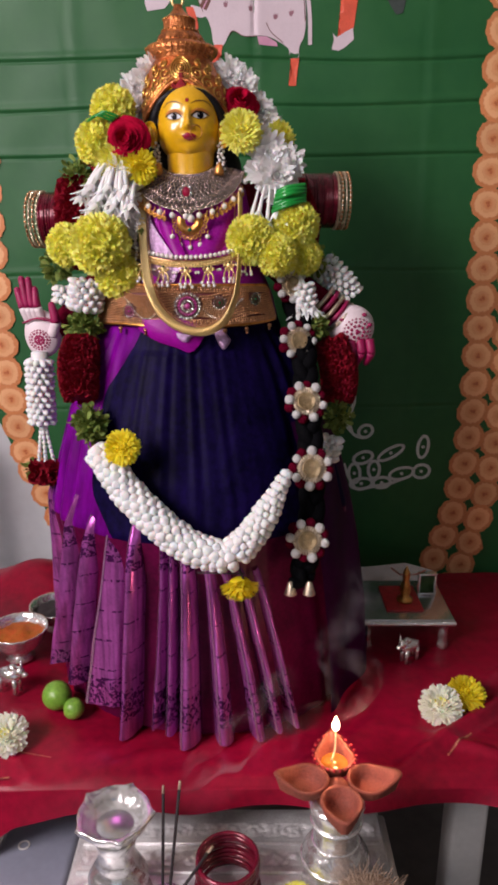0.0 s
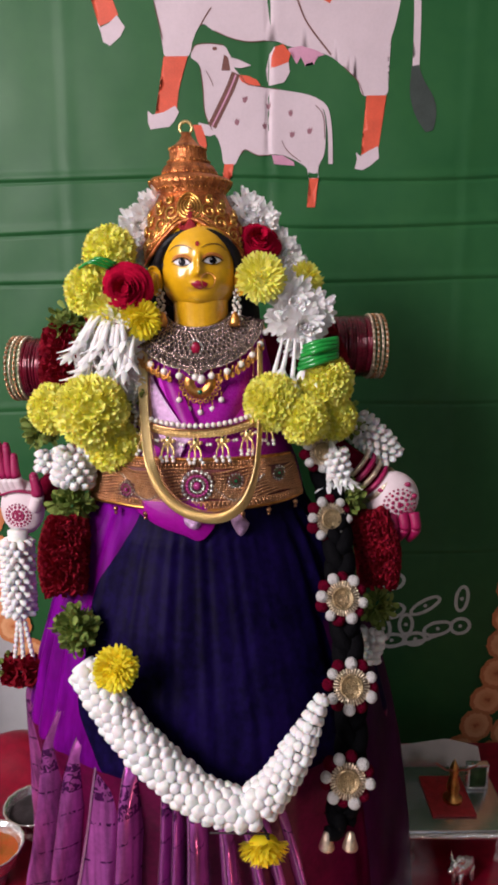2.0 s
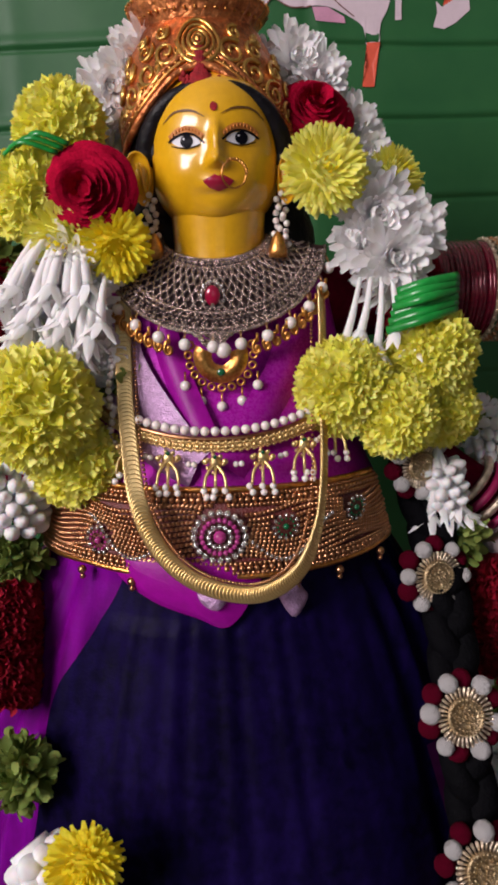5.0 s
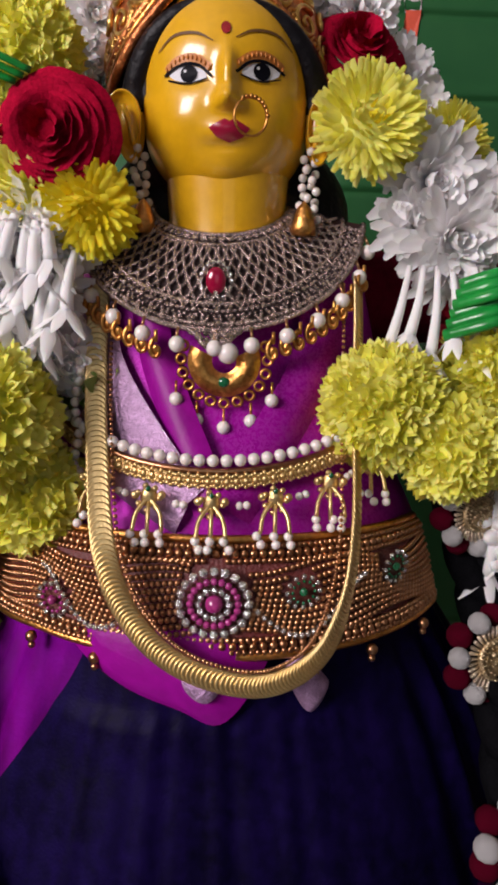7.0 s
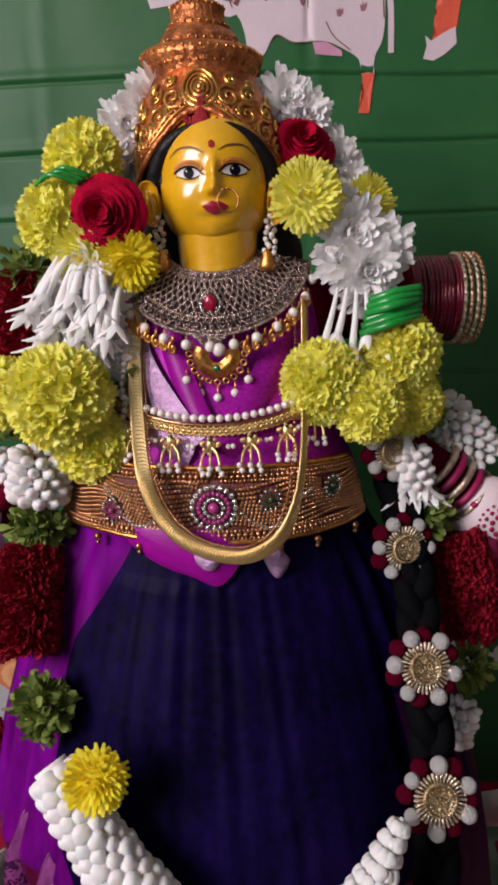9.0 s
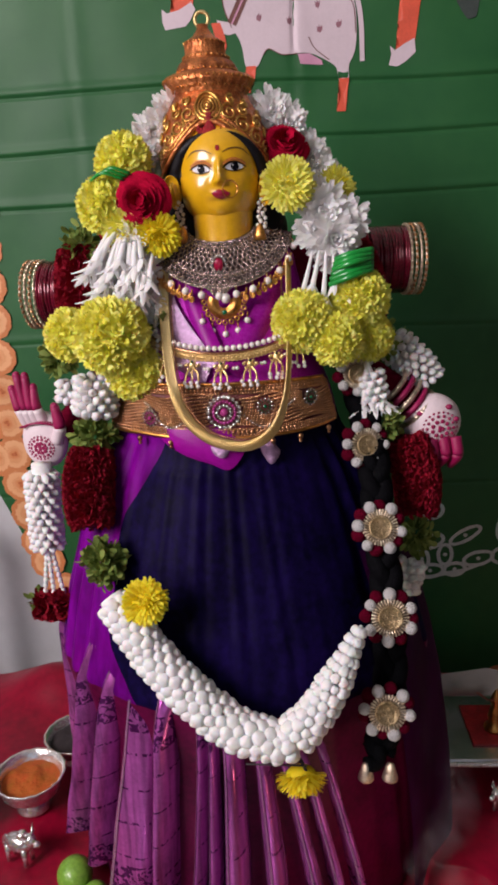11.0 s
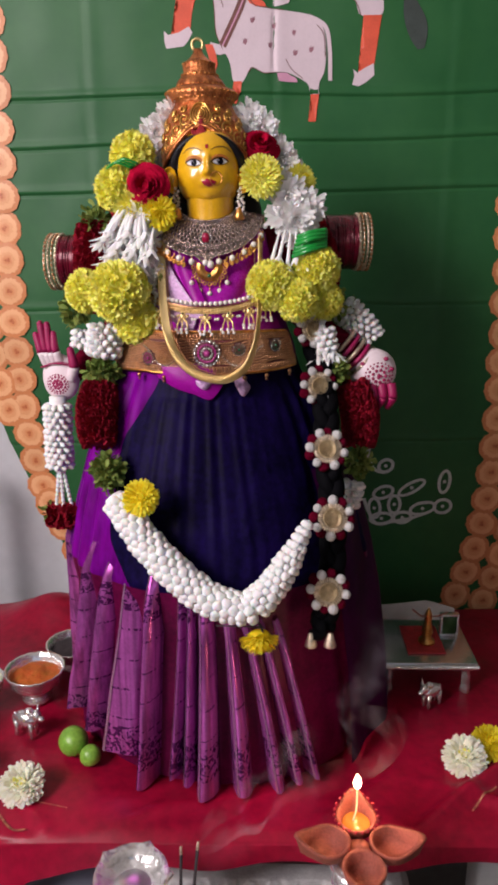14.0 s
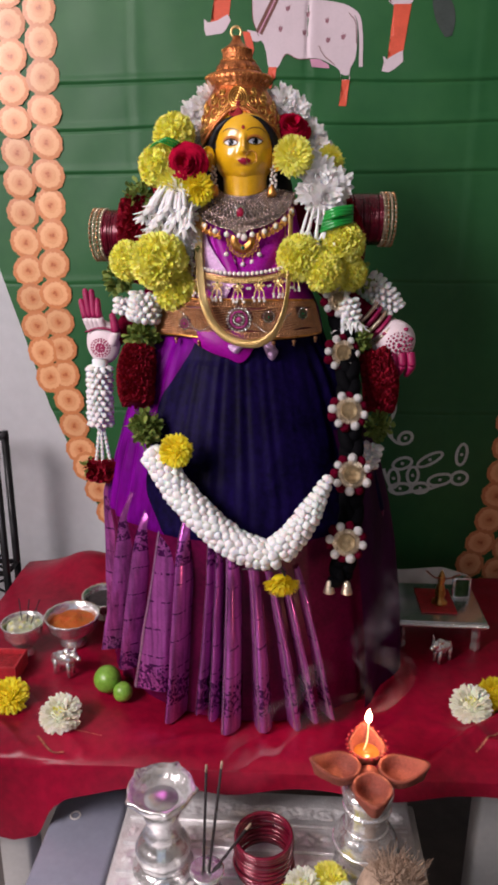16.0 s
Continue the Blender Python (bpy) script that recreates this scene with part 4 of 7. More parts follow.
def face_y(x, z):
    """Front of the face."""
    t, w, dd = head_shape(z)
    d = (x - HX) / max(w, 1e-4)
    d = max(-1, min(1, d))
    return HY - dd * math.sqrt(1 - d * d) - face_bump(x - HX, z - HZ)


def face_bump(dx, dz):
    dx -= TURN_X * max(0.0, 1 - abs(dz) / 0.05)
    g = lambda x, z, sx, sz: math.exp(-(x / sx) ** 2 - (z / sz) ** 2)
    y = 0.0092 * g(dx, dz + 0.0044, 0.0036, 0.0036) + 0.0058 * g(dx, dz - 0.005, 0.0027, 0.0080) + 0.0026 * g(abs(dx) - 0.0044, dz + 0.0062, 0.0022, 0.0022)
    y += 0.0030 * g(dx, dz + 0.0158, 0.0080, 0.0042) - 0.0012 * g(dx, dz + 0.0208, 0.008, 0.0022) + 0.0026 * g(dx, dz + 0.032, 0.011, 0.008)
    y += 0.0022 * g(abs(dx) - 0.019, dz + 0.011, 0.010, 0.009) - 0.0018 * g(abs(dx) - 0.0142, dz - 0.0055, 0.009, 0.005)
    return y


idol = Build()


def head_fn(u, v):
    z = HZ - 0.0423 + 0.0867 * (0.5 - 0.5 * math.cos(math.pi * v))
    a = 2 * math.pi * u
    t, w, dd = head_shape(z)
    x, y = w * math.sin(a), -dd * math.cos(a)
    if math.cos(a) > 0:
        y -= face_bump(x, z - HZ)
    return (HX + x, HY + y, z)


idol.grid(head_fn, 128, 96, 0, closed=True)
# Hair behind and above the face, and down the nape.
idol.ball((HX - 0.002, 0.902, 1.113), (0.0500, 0.040, 0.050), 40, 28, 1)
hairline = []
for k in range(41):
    t = radians(-92 + 184 * k / 40)
    x, z = HX + 0.0385 * math.sin(t), 1.1045 + 0.0385 * math.cos(t)
    hairline.append((x, min(face_y(x * 0.9 + HX * 0.1, z) + 0.004, 0.884), z))
idol.tube(hairline, lambda t: 0.0020 + 0.0050 * abs(2 * t - 1), 10, 1)
idol.ball((HX, 0.915, 1.062), (0.060, 0.026, 0.045), 28, 18, 1)
# Neck and trunk.
idol.lathe([(0.0300, 1.015), (0.0278, 1.038), (0.0266, 1.050), (0.0262, 1.060), (0.0268, 1.070), (0.0275, 1.085)], 48, (HX + 0.001, 0.886, 0), slot=0)
idol.lathe([(0.001, 0.60), (0.03, 0.60), (0.03, 0.9), (0.036, 0.96), (0.036, 1.03), (0.022, 1.05)], 24, (HX, 0.895, 0), slot=0)
idol.lathe([(0.09, TOP + 0.002), (0.09, TOP + 0.015), (0.03, TOP + 0.03), (0.03, 0.61)], 24, (HX, 0.895, 0), slot=0)
# Upper arms held out, forearms coming forward.
idol.tube(smooth_path([(-0.10, 0.905, 1.022), (-0.19, 0.94, 1.012), (-0.255, 0.951, 1.006)], 14), 0.0245, 20, 5)
idol.tube(smooth_path([(-0.03, 0.905, 1.022), (0.05, 0.94, 1.027), (0.105, 0.950, 1.029)], 14), 0.0245, 20, 5)
idol.tube(smooth_path([(-0.15, 0.90, 0.975), (-0.215, 0.89, 0.90), (-0.25, 0.876, 0.868)], 14), 0.014, 14, 5)
idol.tube(smooth_path([(0.01, 0.90, 0.975), (0.065, 0.895, 0.925), (0.108, 0.888, 0.895)], 14), 0.017, 14, 5)
# Ears.
for side in (-1, 1):
    ex = HX + side * 0.0390
    def ear_fn(u, v):
        a, q = 2 * math.pi * u, math.sin(0.5 * math.pi * v)
        x, z = 0.0066 * q * math.cos(a), 0.0145 * q * math.sin(a)
        x *= 1 + 0.022 * (z / 0.001)
        rim = 0.0026 * math.exp(-((v - 0.80) / 0.13) ** 2) - 0.0022 * math.exp(-(v / 0.45) ** 2)
        return (ex + side * (0.0022 + x + 0.10 * z), 0.8690 - rim + 0.006 * max(0, v - 0.85), 1.0965 + z)
    idol.grid(ear_fn, 32, 16, 0, closed=True)
    idol.ball((ex + side * 0.001, 0.8735, 1.0965), (0.0062, 0.0046, 0.0140), 18, 12, 0)
    idol.tube(smooth_path([(ex + side * 0.003, 0.8662, 1.1045), (ex + side * 0.0005, 0.8662, 1.097), (ex - side * 0.0010, 0.8662, 1.089)], 10), 0.0012, 6, 0)


def painted(points, lift, slot):
    """A patch of paint on the face; outline in (x, z)."""
    n = len(points)
    cx, cz = sum(p[0] for p in points) / n, sum(p[1] for p in points) / n
    verts = [(cx, face_y(cx, cz) - lift, cz)]
    for k in (0.5, 1.0):
        for x, z in points:
            q, r = cx + (x - cx) * k, cz + (z - cz) * k
            verts.append((q, face_y(q, r) - lift, r))
    faces = [(0, 1 + i, 1 + (i + 1) % n) for i in range(n)] + [(1 + i, 1 + n + i, 1 + n + (i + 1) % n, 1 + (i + 1) % n) for i in range(n)]
    idol.add(verts, faces, slot)


def stroke(points, width, lift, slot):
    painted_line = ribbon2(points, width, 18)
    n = len(painted_line) // 2
    verts = [(x, face_y(x, z) - lift, z) for x, z in painted_line]
    idol.add(verts, [(i, i + 1, 2 * n - 2 - i, 2 * n - 1 - i) for i in range(n - 1)], slot)


for side, ex, ez in ((-1, -0.0826, 1.1132), (1, -0.0538, 1.1146)):
    almond = [(ex + 0.0076 * math.cos(a), ez + (0.0034 if math.sin(a) > 0 else 0.0028) * math.sin(a) * abs(math.sin(a)) ** 0.1 + 0.0006 * side * math.cos(a)) for a in [2 * math.pi * i / 28 for i in range(28)]]
    painted(almond, 0.0005, 2)
    painted(blob(ex + 0.0004, ez + 0.0003, 0.0034, 0.0032, 20), 0.0009, 3)
    painted(blob(ex - 0.0011, ez + 0.0014, 0.0006, 0.0006, 8), 0.0012, 2)
    stroke([(ex - 0.0096, ez - 0.0004 - 0.0006 * side), (ex - 0.005, ez + 0.0029), (ex, ez + 0.0040), (ex + 0.005, ez + 0.0029), (ex + 0.0096, ez - 0.0004 + 0.0006 * side)], 0.0011, 0.0010, 3)
    stroke([(ex - 0.0088, ez + 0.0022), (ex - 0.0045, ez + 0.0053), (ex, ez + 0.0062), (ex + 0.0045, ez + 0.0053), (ex + 0.0088, ez + 0.0022)], 0.0030, 0.0007, 6)
    for k in range(11):
        t = -1 + 0.2 * k
        lx, lz = ex + 0.0086 * t, ez + 0.0064 - 0.0040 * t * t
        idol.ball((lx, face_y(lx, lz) - 0.0008, lz), (0.0005, 0.0007, 0.0010), 6, 4, 6)
    stroke([(ex - 0.0080, ez - 0.0016), (ex, ez - 0.0033), (ex + 0.0080, ez - 0.0016)], 0.0006, 0.0010, 3)
    stroke([(ex - side * 0.0100, ez + 0.0118), (ex - side * 0.003, ez + 0.0150), (ex + side * 0.006, ez + 0.0148), (ex + side * 0.0125, ez + 0.0098)], lambda t: 0.0004 + 0.0008 * math.sin(math.pi * t), 0.0006, 7)
painted([(HX + 0.0026 + x * 0.94, 1.0930 + z * 1.08) for x, z in [(-0.0088, 0.0006), (-0.0050, 0.0024), (-0.0020, 0.0036), (0, 0.0028), (0.0020, 0.0036), (0.0050, 0.0024), (0.0088, 0.0006), (0.0055, -0.0026), (0, -0.0042), (-0.0055, -0.0026)]], 0.0006, 4)
painted(blob(HX + 0.0008, 1.1300, 0.0019, 0.0024, 16), 0.0006, 8)


# Palms: one raised, one lowered, painted white with henna.
def finger(b, points, r, slot_tip, slot):
    path = smooth_path(points, 12)
    b.tube(path[:7], lambda t: r * (1 - 0.05 * t), 10, slot)
    b.tube(path[6:], lambda t: r * (0.95 - 0.30 * t), 10, slot_tip)
    b.ball(path[-1], r * 0.66, 10, 6, slot_tip)


idol.ball((-0.252, 0.874, 0.872), (0.0225, 0.012, 0.029), 24, 16, 9)
for k, (fx, fz) in enumerate(((-0.277, 0.925), (-0.271, 0.938), (-0.263, 0.937), (-0.256, 0.926))):
    finger(idol, [(-0.265 + 0.006 * k, 0.872, 0.884), (-0.271 + 0.0055 * k, 0.866, 0.905), (fx, 0.868, fz)], 0.0058, 10, 9)
finger(idol, [(-0.238, 0.866, 0.872), (-0.232, 0.860, 0.888), (-0.235, 0.860, 0.908)], 0.0065, 10, 9)
idol.ball((0.126, 0.880, 0.879), (0.0280, 0.020, 0.0275), 24, 16, 9)
for k in range(4):
    fx = 0.108 + 0.0115 * k
    finger(idol, [(fx + 0.004, 0.868, 0.866), (fx + 0.006, 0.864, 0.850), (fx + 0.002, 0.872, 0.832 + 0.005 * (k > 1))], 0.0060, 10, 10)


def palm_ring(b, c, r, ry, n, size, slot):
    for i in range(n):
        a = 2 * math.pi * i / n
        x, z = c[0] + r * math.cos(a), c[2] + r * 0.95 * math.sin(a)
        e = ((x - c[3]) / c[5]) ** 2 + ((z - c[4]) / c[6]) ** 2
        y = c[1] - ry * math.sqrt(max(0.02, 1 - e))
        b.ball((x, y, z), (size, 0.0006, size), 6, 4, slot)


for c, ry in (((-0.254, 0.874, 0.866, -0.252, 0.872, 0.0225, 0.029), 0.012), ((0.131, 0.880, 0.876, 0.126, 0.879, 0.0280, 0.0275), 0.0203)):
    for rr, nn, ss in ((0.0165 if c[0] > 0 else 0.0125, 22, 0.0012), (0.0128 if c[0] > 0 else 0.0095, 14, 0.0017), (0.0078 if c[0] > 0 else 0.0052, 9, 0.0021), (0.0018, 3, 0.0020)):
        palm_ring(idol, c, rr, ry, nn, ss, 10)
for k in range(16):
    t = k / 15
    idol.ball((-0.268 + 0.036 * t, 0.8610 + 0.004 * abs(t - 0.5) * 2, 0.887 + 0.006 * math.sin(3 * t)), (0.0011, 0.0012, 0.0011), 6, 4, 10)
idol.tube(smooth_path([(-0.274, 0.868, 0.886), (-0.255, 0.8605, 0.892), (-0.233, 0.864, 0.888)], 12), 0.0010, 6, 10)
for px, pz in ((0.112, 0.890), (0.139, 0.896), (0.146, 0.884)):
    idol.ball((px, 0.866, pz), (0.0034, 0.0030, 0.0026), 8, 6, 10)
solo("idol", idol, [M["yellow_skin"], M["hair"], M["eye_white"], M["eye_dark"], M["lip_red"], M["maroon_wool"], M["lid"], M["brow"], M["vermilion"], M["palm_white"], M["henna"]],
     "yellow lacquered goddess idol dressed in silk standing on the red cloth", "idol", at=(HX, 0.895, TOP + 0.002))


# ---------------- sari ----------------
sari = thing("sari", (-0.065, 0.90, TOP), "navy and purple silk sari with pleated silver brocade border", "sari")


def body_z(v, low, high):
    return low + (high - low) * v


def skirt_fn(u, v):
    z = body_z(v, TOP + 0.003, 0.905)
    a = -180 + 360 * u
    front = max(0, 1 - (abs(a + 1) / 34) ** 2)
    rip = math.sin(radians(a) * 58 + 2.5 * noise.noise((a * 0.05, z * 3, 0))) * (0.0012 + 0.0008 * math.sin(a * 0.5)) * front * (1 if z < 0.86 else 0.5)
    soft = 0.006 * noise.noise((a * 0.03, z * 6, 5)) * (1 if z < 0.86 else 0.3)
    deep = -0.012 * max(0, min(1, (0.66 - z) / 0.06))
    side = max(0, min(1, (abs(a) - 38) / 18)) * max(0, min(1, (0.90 - z) / 0.05))
    fold = 0.0032 * math.sin(a * 0.62 + 5 * noise.noise((z * 4, a * 0.02, 2)) + (z - 0.7) * 14) * side
    return on_body(z, a, 0.65 * rip + fold + soft + deep)


def skirt_edge(z):
    """Where the purple side meets the navy front."""
    return lerp_table([(0.64, -28), (0.70, -38), (0.76, -44), (0.82, -41), (0.86, -36), (0.91, -24)], z)[0] + 2 * math.sin(z * 60)


def skirt_panel(low, high, a_from, a_to, nu, nv):
    def fn(u, v):
        z = low + (high - low) * v
        a0, a1 = a_from(z), a_to(z)
        return skirt_fn((a0 + (a1 - a0) * u + 180) / 360, (z - TOP - 0.003) / (0.905 - TOP - 0.003))
    return Build().grid(fn, nu, nv)


part("skirt_front", skirt_panel(0.655, 0.905, skirt_edge, lambda z: 180, 300, 70), M["navy"], sari, "navy silk front")
part("skirt_side", skirt_panel(0.655, 0.905, lambda z: -180, skirt_edge, 120, 70), M["purple"], sari, "purple silk side")
part("skirt_hem", skirt_panel(TOP + 0.003, 0.655, lambda z: -180, lambda z: 180, 300, 60), M["shaded_wine"], sari, "wine silk hem, darkened as shade between the pleats")


def pleat(a_top, a_low, z_top, w_top, w_low, twist=0.0, deep=0.014, hem_z=TOP + 0.003):
    """One standing pleat from below the garland to the hem."""
    def fn(u, v):
        head = z_top + 0.014 - 0.003 * abs(2 * u - 1) ** 3 + 0.0016 * math.sin(9 * u + a_top)
        z = head + (hem_z + 0.0012 * math.sin(7 * u + a_top) - head) * v
        a = a_top + (a_low - a_top) * v ** 0.9
        w = w_top + (w_low - w_top) * v
        t = 2 * u - 1
        cx, rx, cy, ry = lerp_table(BODY, z)
        deg = math.degrees(w / (0.5 * (rx + ry)))
        rise = min(1.0, v / 0.16) ** 0.7
        prof = (1 - abs(t) ** (6 if deep < 0.010 else 2.2)) ** 0.7 * (1 - 0.30 * t)
        hang = 0.004 * math.sin(5 * v + a_top) + 0.006 * noise.noise((v * 5, t * 0.8, a_top)) * v
        return on_body(z, a + deg * t * 0.54 + twist * prof * 3, -0.011 + (deep * 1.2 + 0.008 * v) * prof * rise + 0.010 * (1 - rise) + hang * 0.4)
    # Bright strip near the left edge paints in the highlight of the fold.
    edge = Build().grid(lambda u, v: Vector(fn(0.17 + 0.08 * u, v)) + Vector((-0.0005, -0.0009, 0)), 3, 34)
    return Build().grid(fn, 24, 40), edge


def add_pleat(*args, label=""):
    face, edge = pleat(*args)
    ob = part("pleat", face, M["pleat"], sari, label)
    part("zari_edge", edge, M["zari_highlight"], ob, "silver thread stripe with the pleat's edge highlight painted in")


for args in ((-48.0, -62.5, 0.682, 0.0116, 0.0185, 0.1, 0.015, 0.446),
             (-38.0, -48.5, 0.662, 0.0147, 0.0178, 0.1, 0.015, 0.44),
             (-28.0, -36.0, 0.66, 0.0232, 0.0471, 0.1, 0.009, 0.428),
             (-19.0, -24.5, 0.662, 0.0162, 0.0162, 0.1, 0.02, 0.398),
             (-9.5, -14.5, 0.648, 0.01, 0.0124, 0.1, 0.012, 0.418),
             (-6.5, -10.0, 0.644, 0.0077, 0.0139, 0.1, 0.014, 0.41),
             (-2.0, -4.0, 0.64, 0.0162, 0.0247, 0.1, 0.018, 0.398),
             (5.0, 7.5, 0.626, 0.012, 0.0225, 0.1, 0.015, 0.398),
             (10.5, 19.0, 0.61, 0.0085, 0.0165, 0.1, 0.014, 0.398),
             (15.5, 25.0, 0.61, 0.0088, 0.0145, 0.1, 0.013, 0.406),
             (21.0, 31.5, 0.608, 0.0080, 0.0130, 0.1, 0.012, 0.404),
             (-80.0, -98.0, 0.7, 0.02, 0.03, 0.3, 0.014, 0.43)):
    add_pleat(*args)


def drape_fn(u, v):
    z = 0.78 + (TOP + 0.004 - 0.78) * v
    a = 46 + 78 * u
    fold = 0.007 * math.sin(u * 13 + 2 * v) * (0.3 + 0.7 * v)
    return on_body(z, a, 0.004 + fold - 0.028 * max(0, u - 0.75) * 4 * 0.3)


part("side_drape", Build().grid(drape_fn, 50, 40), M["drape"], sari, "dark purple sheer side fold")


def blouse_fn(u, v):
    z = 0.893 + 0.162 * v
    a = -125 + 250 * u
    return on_body(z, a, 0.001 + 0.0014 * noise.noise((a * 0.05, z * 30, 3)))


part("blouse", Build().grid(blouse_fn, 70, 40), M["blouse"], sari, "magenta brocade blouse")


def strip_on_body(line, width, off, n=30):
    """A cloth strip laid on the body along (z, a) points."""
    pts = smooth_path([(z, a / 1000.0, 0) for z, a in line], n)

    def fn(u, v):
        s = v * (n - 0.001)
        k = int(s)
        p = pts[k].lerp(pts[k + 1], s - k)
        c = on_body(p.x, p.y * 1000, off + 0.003 * math.sin(math.pi * u))
        d = on_body(pts[k + 1].x, pts[k + 1].y * 1000) - on_body(pts[k].x, pts[k].y * 1000)
        nrm = out_of_body(p.x, p.y * 1000)
        side = d.cross(nrm).normalized()
        return c + side * (width * (u - 0.5))

    return Build().grid(fn, 6, n)


part("brocade_fold", strip_on_body([(1.030, -52), (1.00, -42), (0.970, -24), (0.945, -8)], 0.026, 0.004), M["brocade"], sari, "silver brocade fold")
part("neck_fold", strip_on_body([(1.030, -26), (1.00, -18), (0.965, -6), (0.945, 0)], 0.016, 0.005), M["magenta"], sari, "plain magenta fold")
part("brocade_fold", strip_on_body([(1.030, 40), (1.00, 32), (0.965, 14), (0.945, 4)], 0.022, 0.004), M["blouse"], sari)
part("brocade_fold", strip_on_body([(0.985, -60), (0.955, -30), (0.94, -8)], 0.014, 0.003), M["brocade"], sari, "silver brocade fold")


def tuck(points, depth=0.010, rim_off=0.003):
    """A tucked end of cloth below the belt, outline in (z, a)."""
    b = Build()
    ring_pts = [(z, a / 1000.0, 0) for z, a in points]
    fine = smooth_path(ring_pts + ring_pts[:1], 6 * len(points))[:-1]
    points = [(p[0], p[1] * 1000.0) for p in fine]
    n = len(points)
    cz, ca = sum(p[0] for p in points) / n, sum(p[1] for p in points) / n
    verts = [on_body(cz, ca, depth)]
    for k in (0.5, 1.0):
        for z, a in points:
            verts.append(on_body(cz + (z - cz) * k, ca + (a - ca) * k, rim_off + depth * (1 - k * k * 0.8)))
    faces = [(0, 1 + i, 1 + (i + 1) % n) for i in range(n)] + [(1 + i, 1 + n + i, 1 + n + (i + 1) % n, 1 + (i + 1) % n) for i in range(n)]
    return b.add(verts, faces)


part("tucked_end", tuck([(0.905, -36), (0.905, 0), (0.893, 12), (0.877, 9), (0.863, 2), (0.868, -6), (0.875, -18), (0.887, -30)], 0.012), M["magenta"], sari, "magenta tucked end of cloth")
part("tucked_end", tuck([(0.888, -8), (0.886, 6), (0.879, 4), (0.872, 1), (0.873, -3), (0.880, -7)], 0.0135), M["brocade"], sari, "silver brocade tip")
part("tucked_end", tuck([(0.886, 16), (0.888, 22), (0.880, 24), (0.874, 25), (0.865, 20), (0.874, 17)], 0.009), M["brocade"], sari, "silver brocade tip")
part("side_gather", tuck([(0.900, -88), (0.902, -60), (0.885, -44), (0.84, -46), (0.80, -62), (0.78, -84), (0.80, -105), (0.86, -108)], 0.024, -0.012), M["purple"], sari, "puffed purple gather at the waist")


# ---------------- crown ----------------
def crown_pose(p):
    """The crown leans back a little."""
    h = p.z - 1.112
    return Vector((p.x - 0.08 * h, p.y + 0.25 * h, p.z - 0.10 * max(0.0, h - 0.05)))


CX, CY = -0.0715, 0.905
crown = thing("crown", (CX, CY, 1.112), "tiered antique gold crown with embossed front on the idol", "crown")


def crown_ring(profile, seg=64, fn=None):
    b = Build().lathe(profile, seg, (CX, CY, 0), fn=fn)
    b.v = [tuple(crown_pose(Vector(p))) for p in b.v]
    return b


def arch(a):
    """Lower rim of the crown: raised over the brow (a = -90 is the front)."""
    d = math.degrees(math.atan2(math.sin(a + math.pi / 2), math.cos(a + math.pi / 2)))
    return 1.1150 + 0.036 * math.exp(-(d / 42) ** 2) - 0.006 * math.exp(-((abs(d) - 78) / 26) ** 2)


def cap_fn(u, v):
    a = 2 * math.pi * u
    low = arch(a)
    z = low + (1.1835 - low) * v
    r = lerp_table([(1.10, 0.0500), (1.13, 0.0500), (1.148, 0.0475), (1.162, 0.0430), (1.173, 0.0375), (1.1835, 0.0335)], z)[0]
    s = 1 + 0.028 * noise.noise((math.cos(a) * 9, math.sin(a) * 9, z * 190)) * (1 if v > 0.12 else 0)
    return crown_pose(Vector((CX + r * s * math.cos(a), CY + r * s * math.sin(a), z)))


cap = part("cap", Build().grid(cap_fn, 160, 40, closed=True), M["crown_gold"], crown)
rib = lambda a, j: 1 + (0.03 if j in (2, 3) else 0.0) * math.sin(30 * a)
part("brim", crown_ring([(0.0325, 1.181), (0.0345, 1.184), (0.0350, 1.1865), (0.0405, 1.1925), (0.0415, 1.1965), (0.0395, 1.200), (0.0300, 1.2035), (0.0270, 1.205)], 96, rib), M["crown_gold"], crown)
part("tier", crown_ring([(0.0275, 1.204), (0.0272, 1.209), (0.0240, 1.2150), (0.0205, 1.2175), (0.0212, 1.2195), (0.0205, 1.2215)], 72, lambda a, j: 1 + (0.035 if j == 1 or j == 2 else 0) * math.sin(14 * a)), M["crown_gold"], crown)
part("tier", crown_ring([(0.0185, 1.221), (0.0180, 1.226), (0.0178, 1.2325), (0.0185, 1.234), (0.0165, 1.2362), (0.0110, 1.240), (0.0072, 1.2450), (0.0048, 1.2500), (0.0052, 1.2525), (0.0, 1.2535)], 72, lambda a, j: 1 + (0.05 if j in (1, 2) else 0) * math.sin(26 * a)), M["crown_gold"], crown)
loop = Build()
top = crown_pose(Vector((CX, CY, 1.258)))
loop.tube([(top.x + 0.0062 * math.cos(a), top.y, top.z + 0.0062 * math.sin(a)) for a in [2 * math.pi * i / 28 for i in range(28)]], 0.0016, 8, closed=True)
part("loop", loop, M["coin_gold"], crown, "bright gold loop")


def on_cap(d, z, off=0.0):
    """Point on the crown's cap; d degrees from the front."""
    a = radians(d - 90)
    r = lerp_table([(1.10, 0.0500), (1.13, 0.0500), (1.148, 0.0475), (1.162, 0.0430), (1.173, 0.0375), (1.1835, 0.0335)], z)[0] + off
    return crown_pose(Vector((CX + r * math.cos(a), CY + r * math.sin(a), z)))


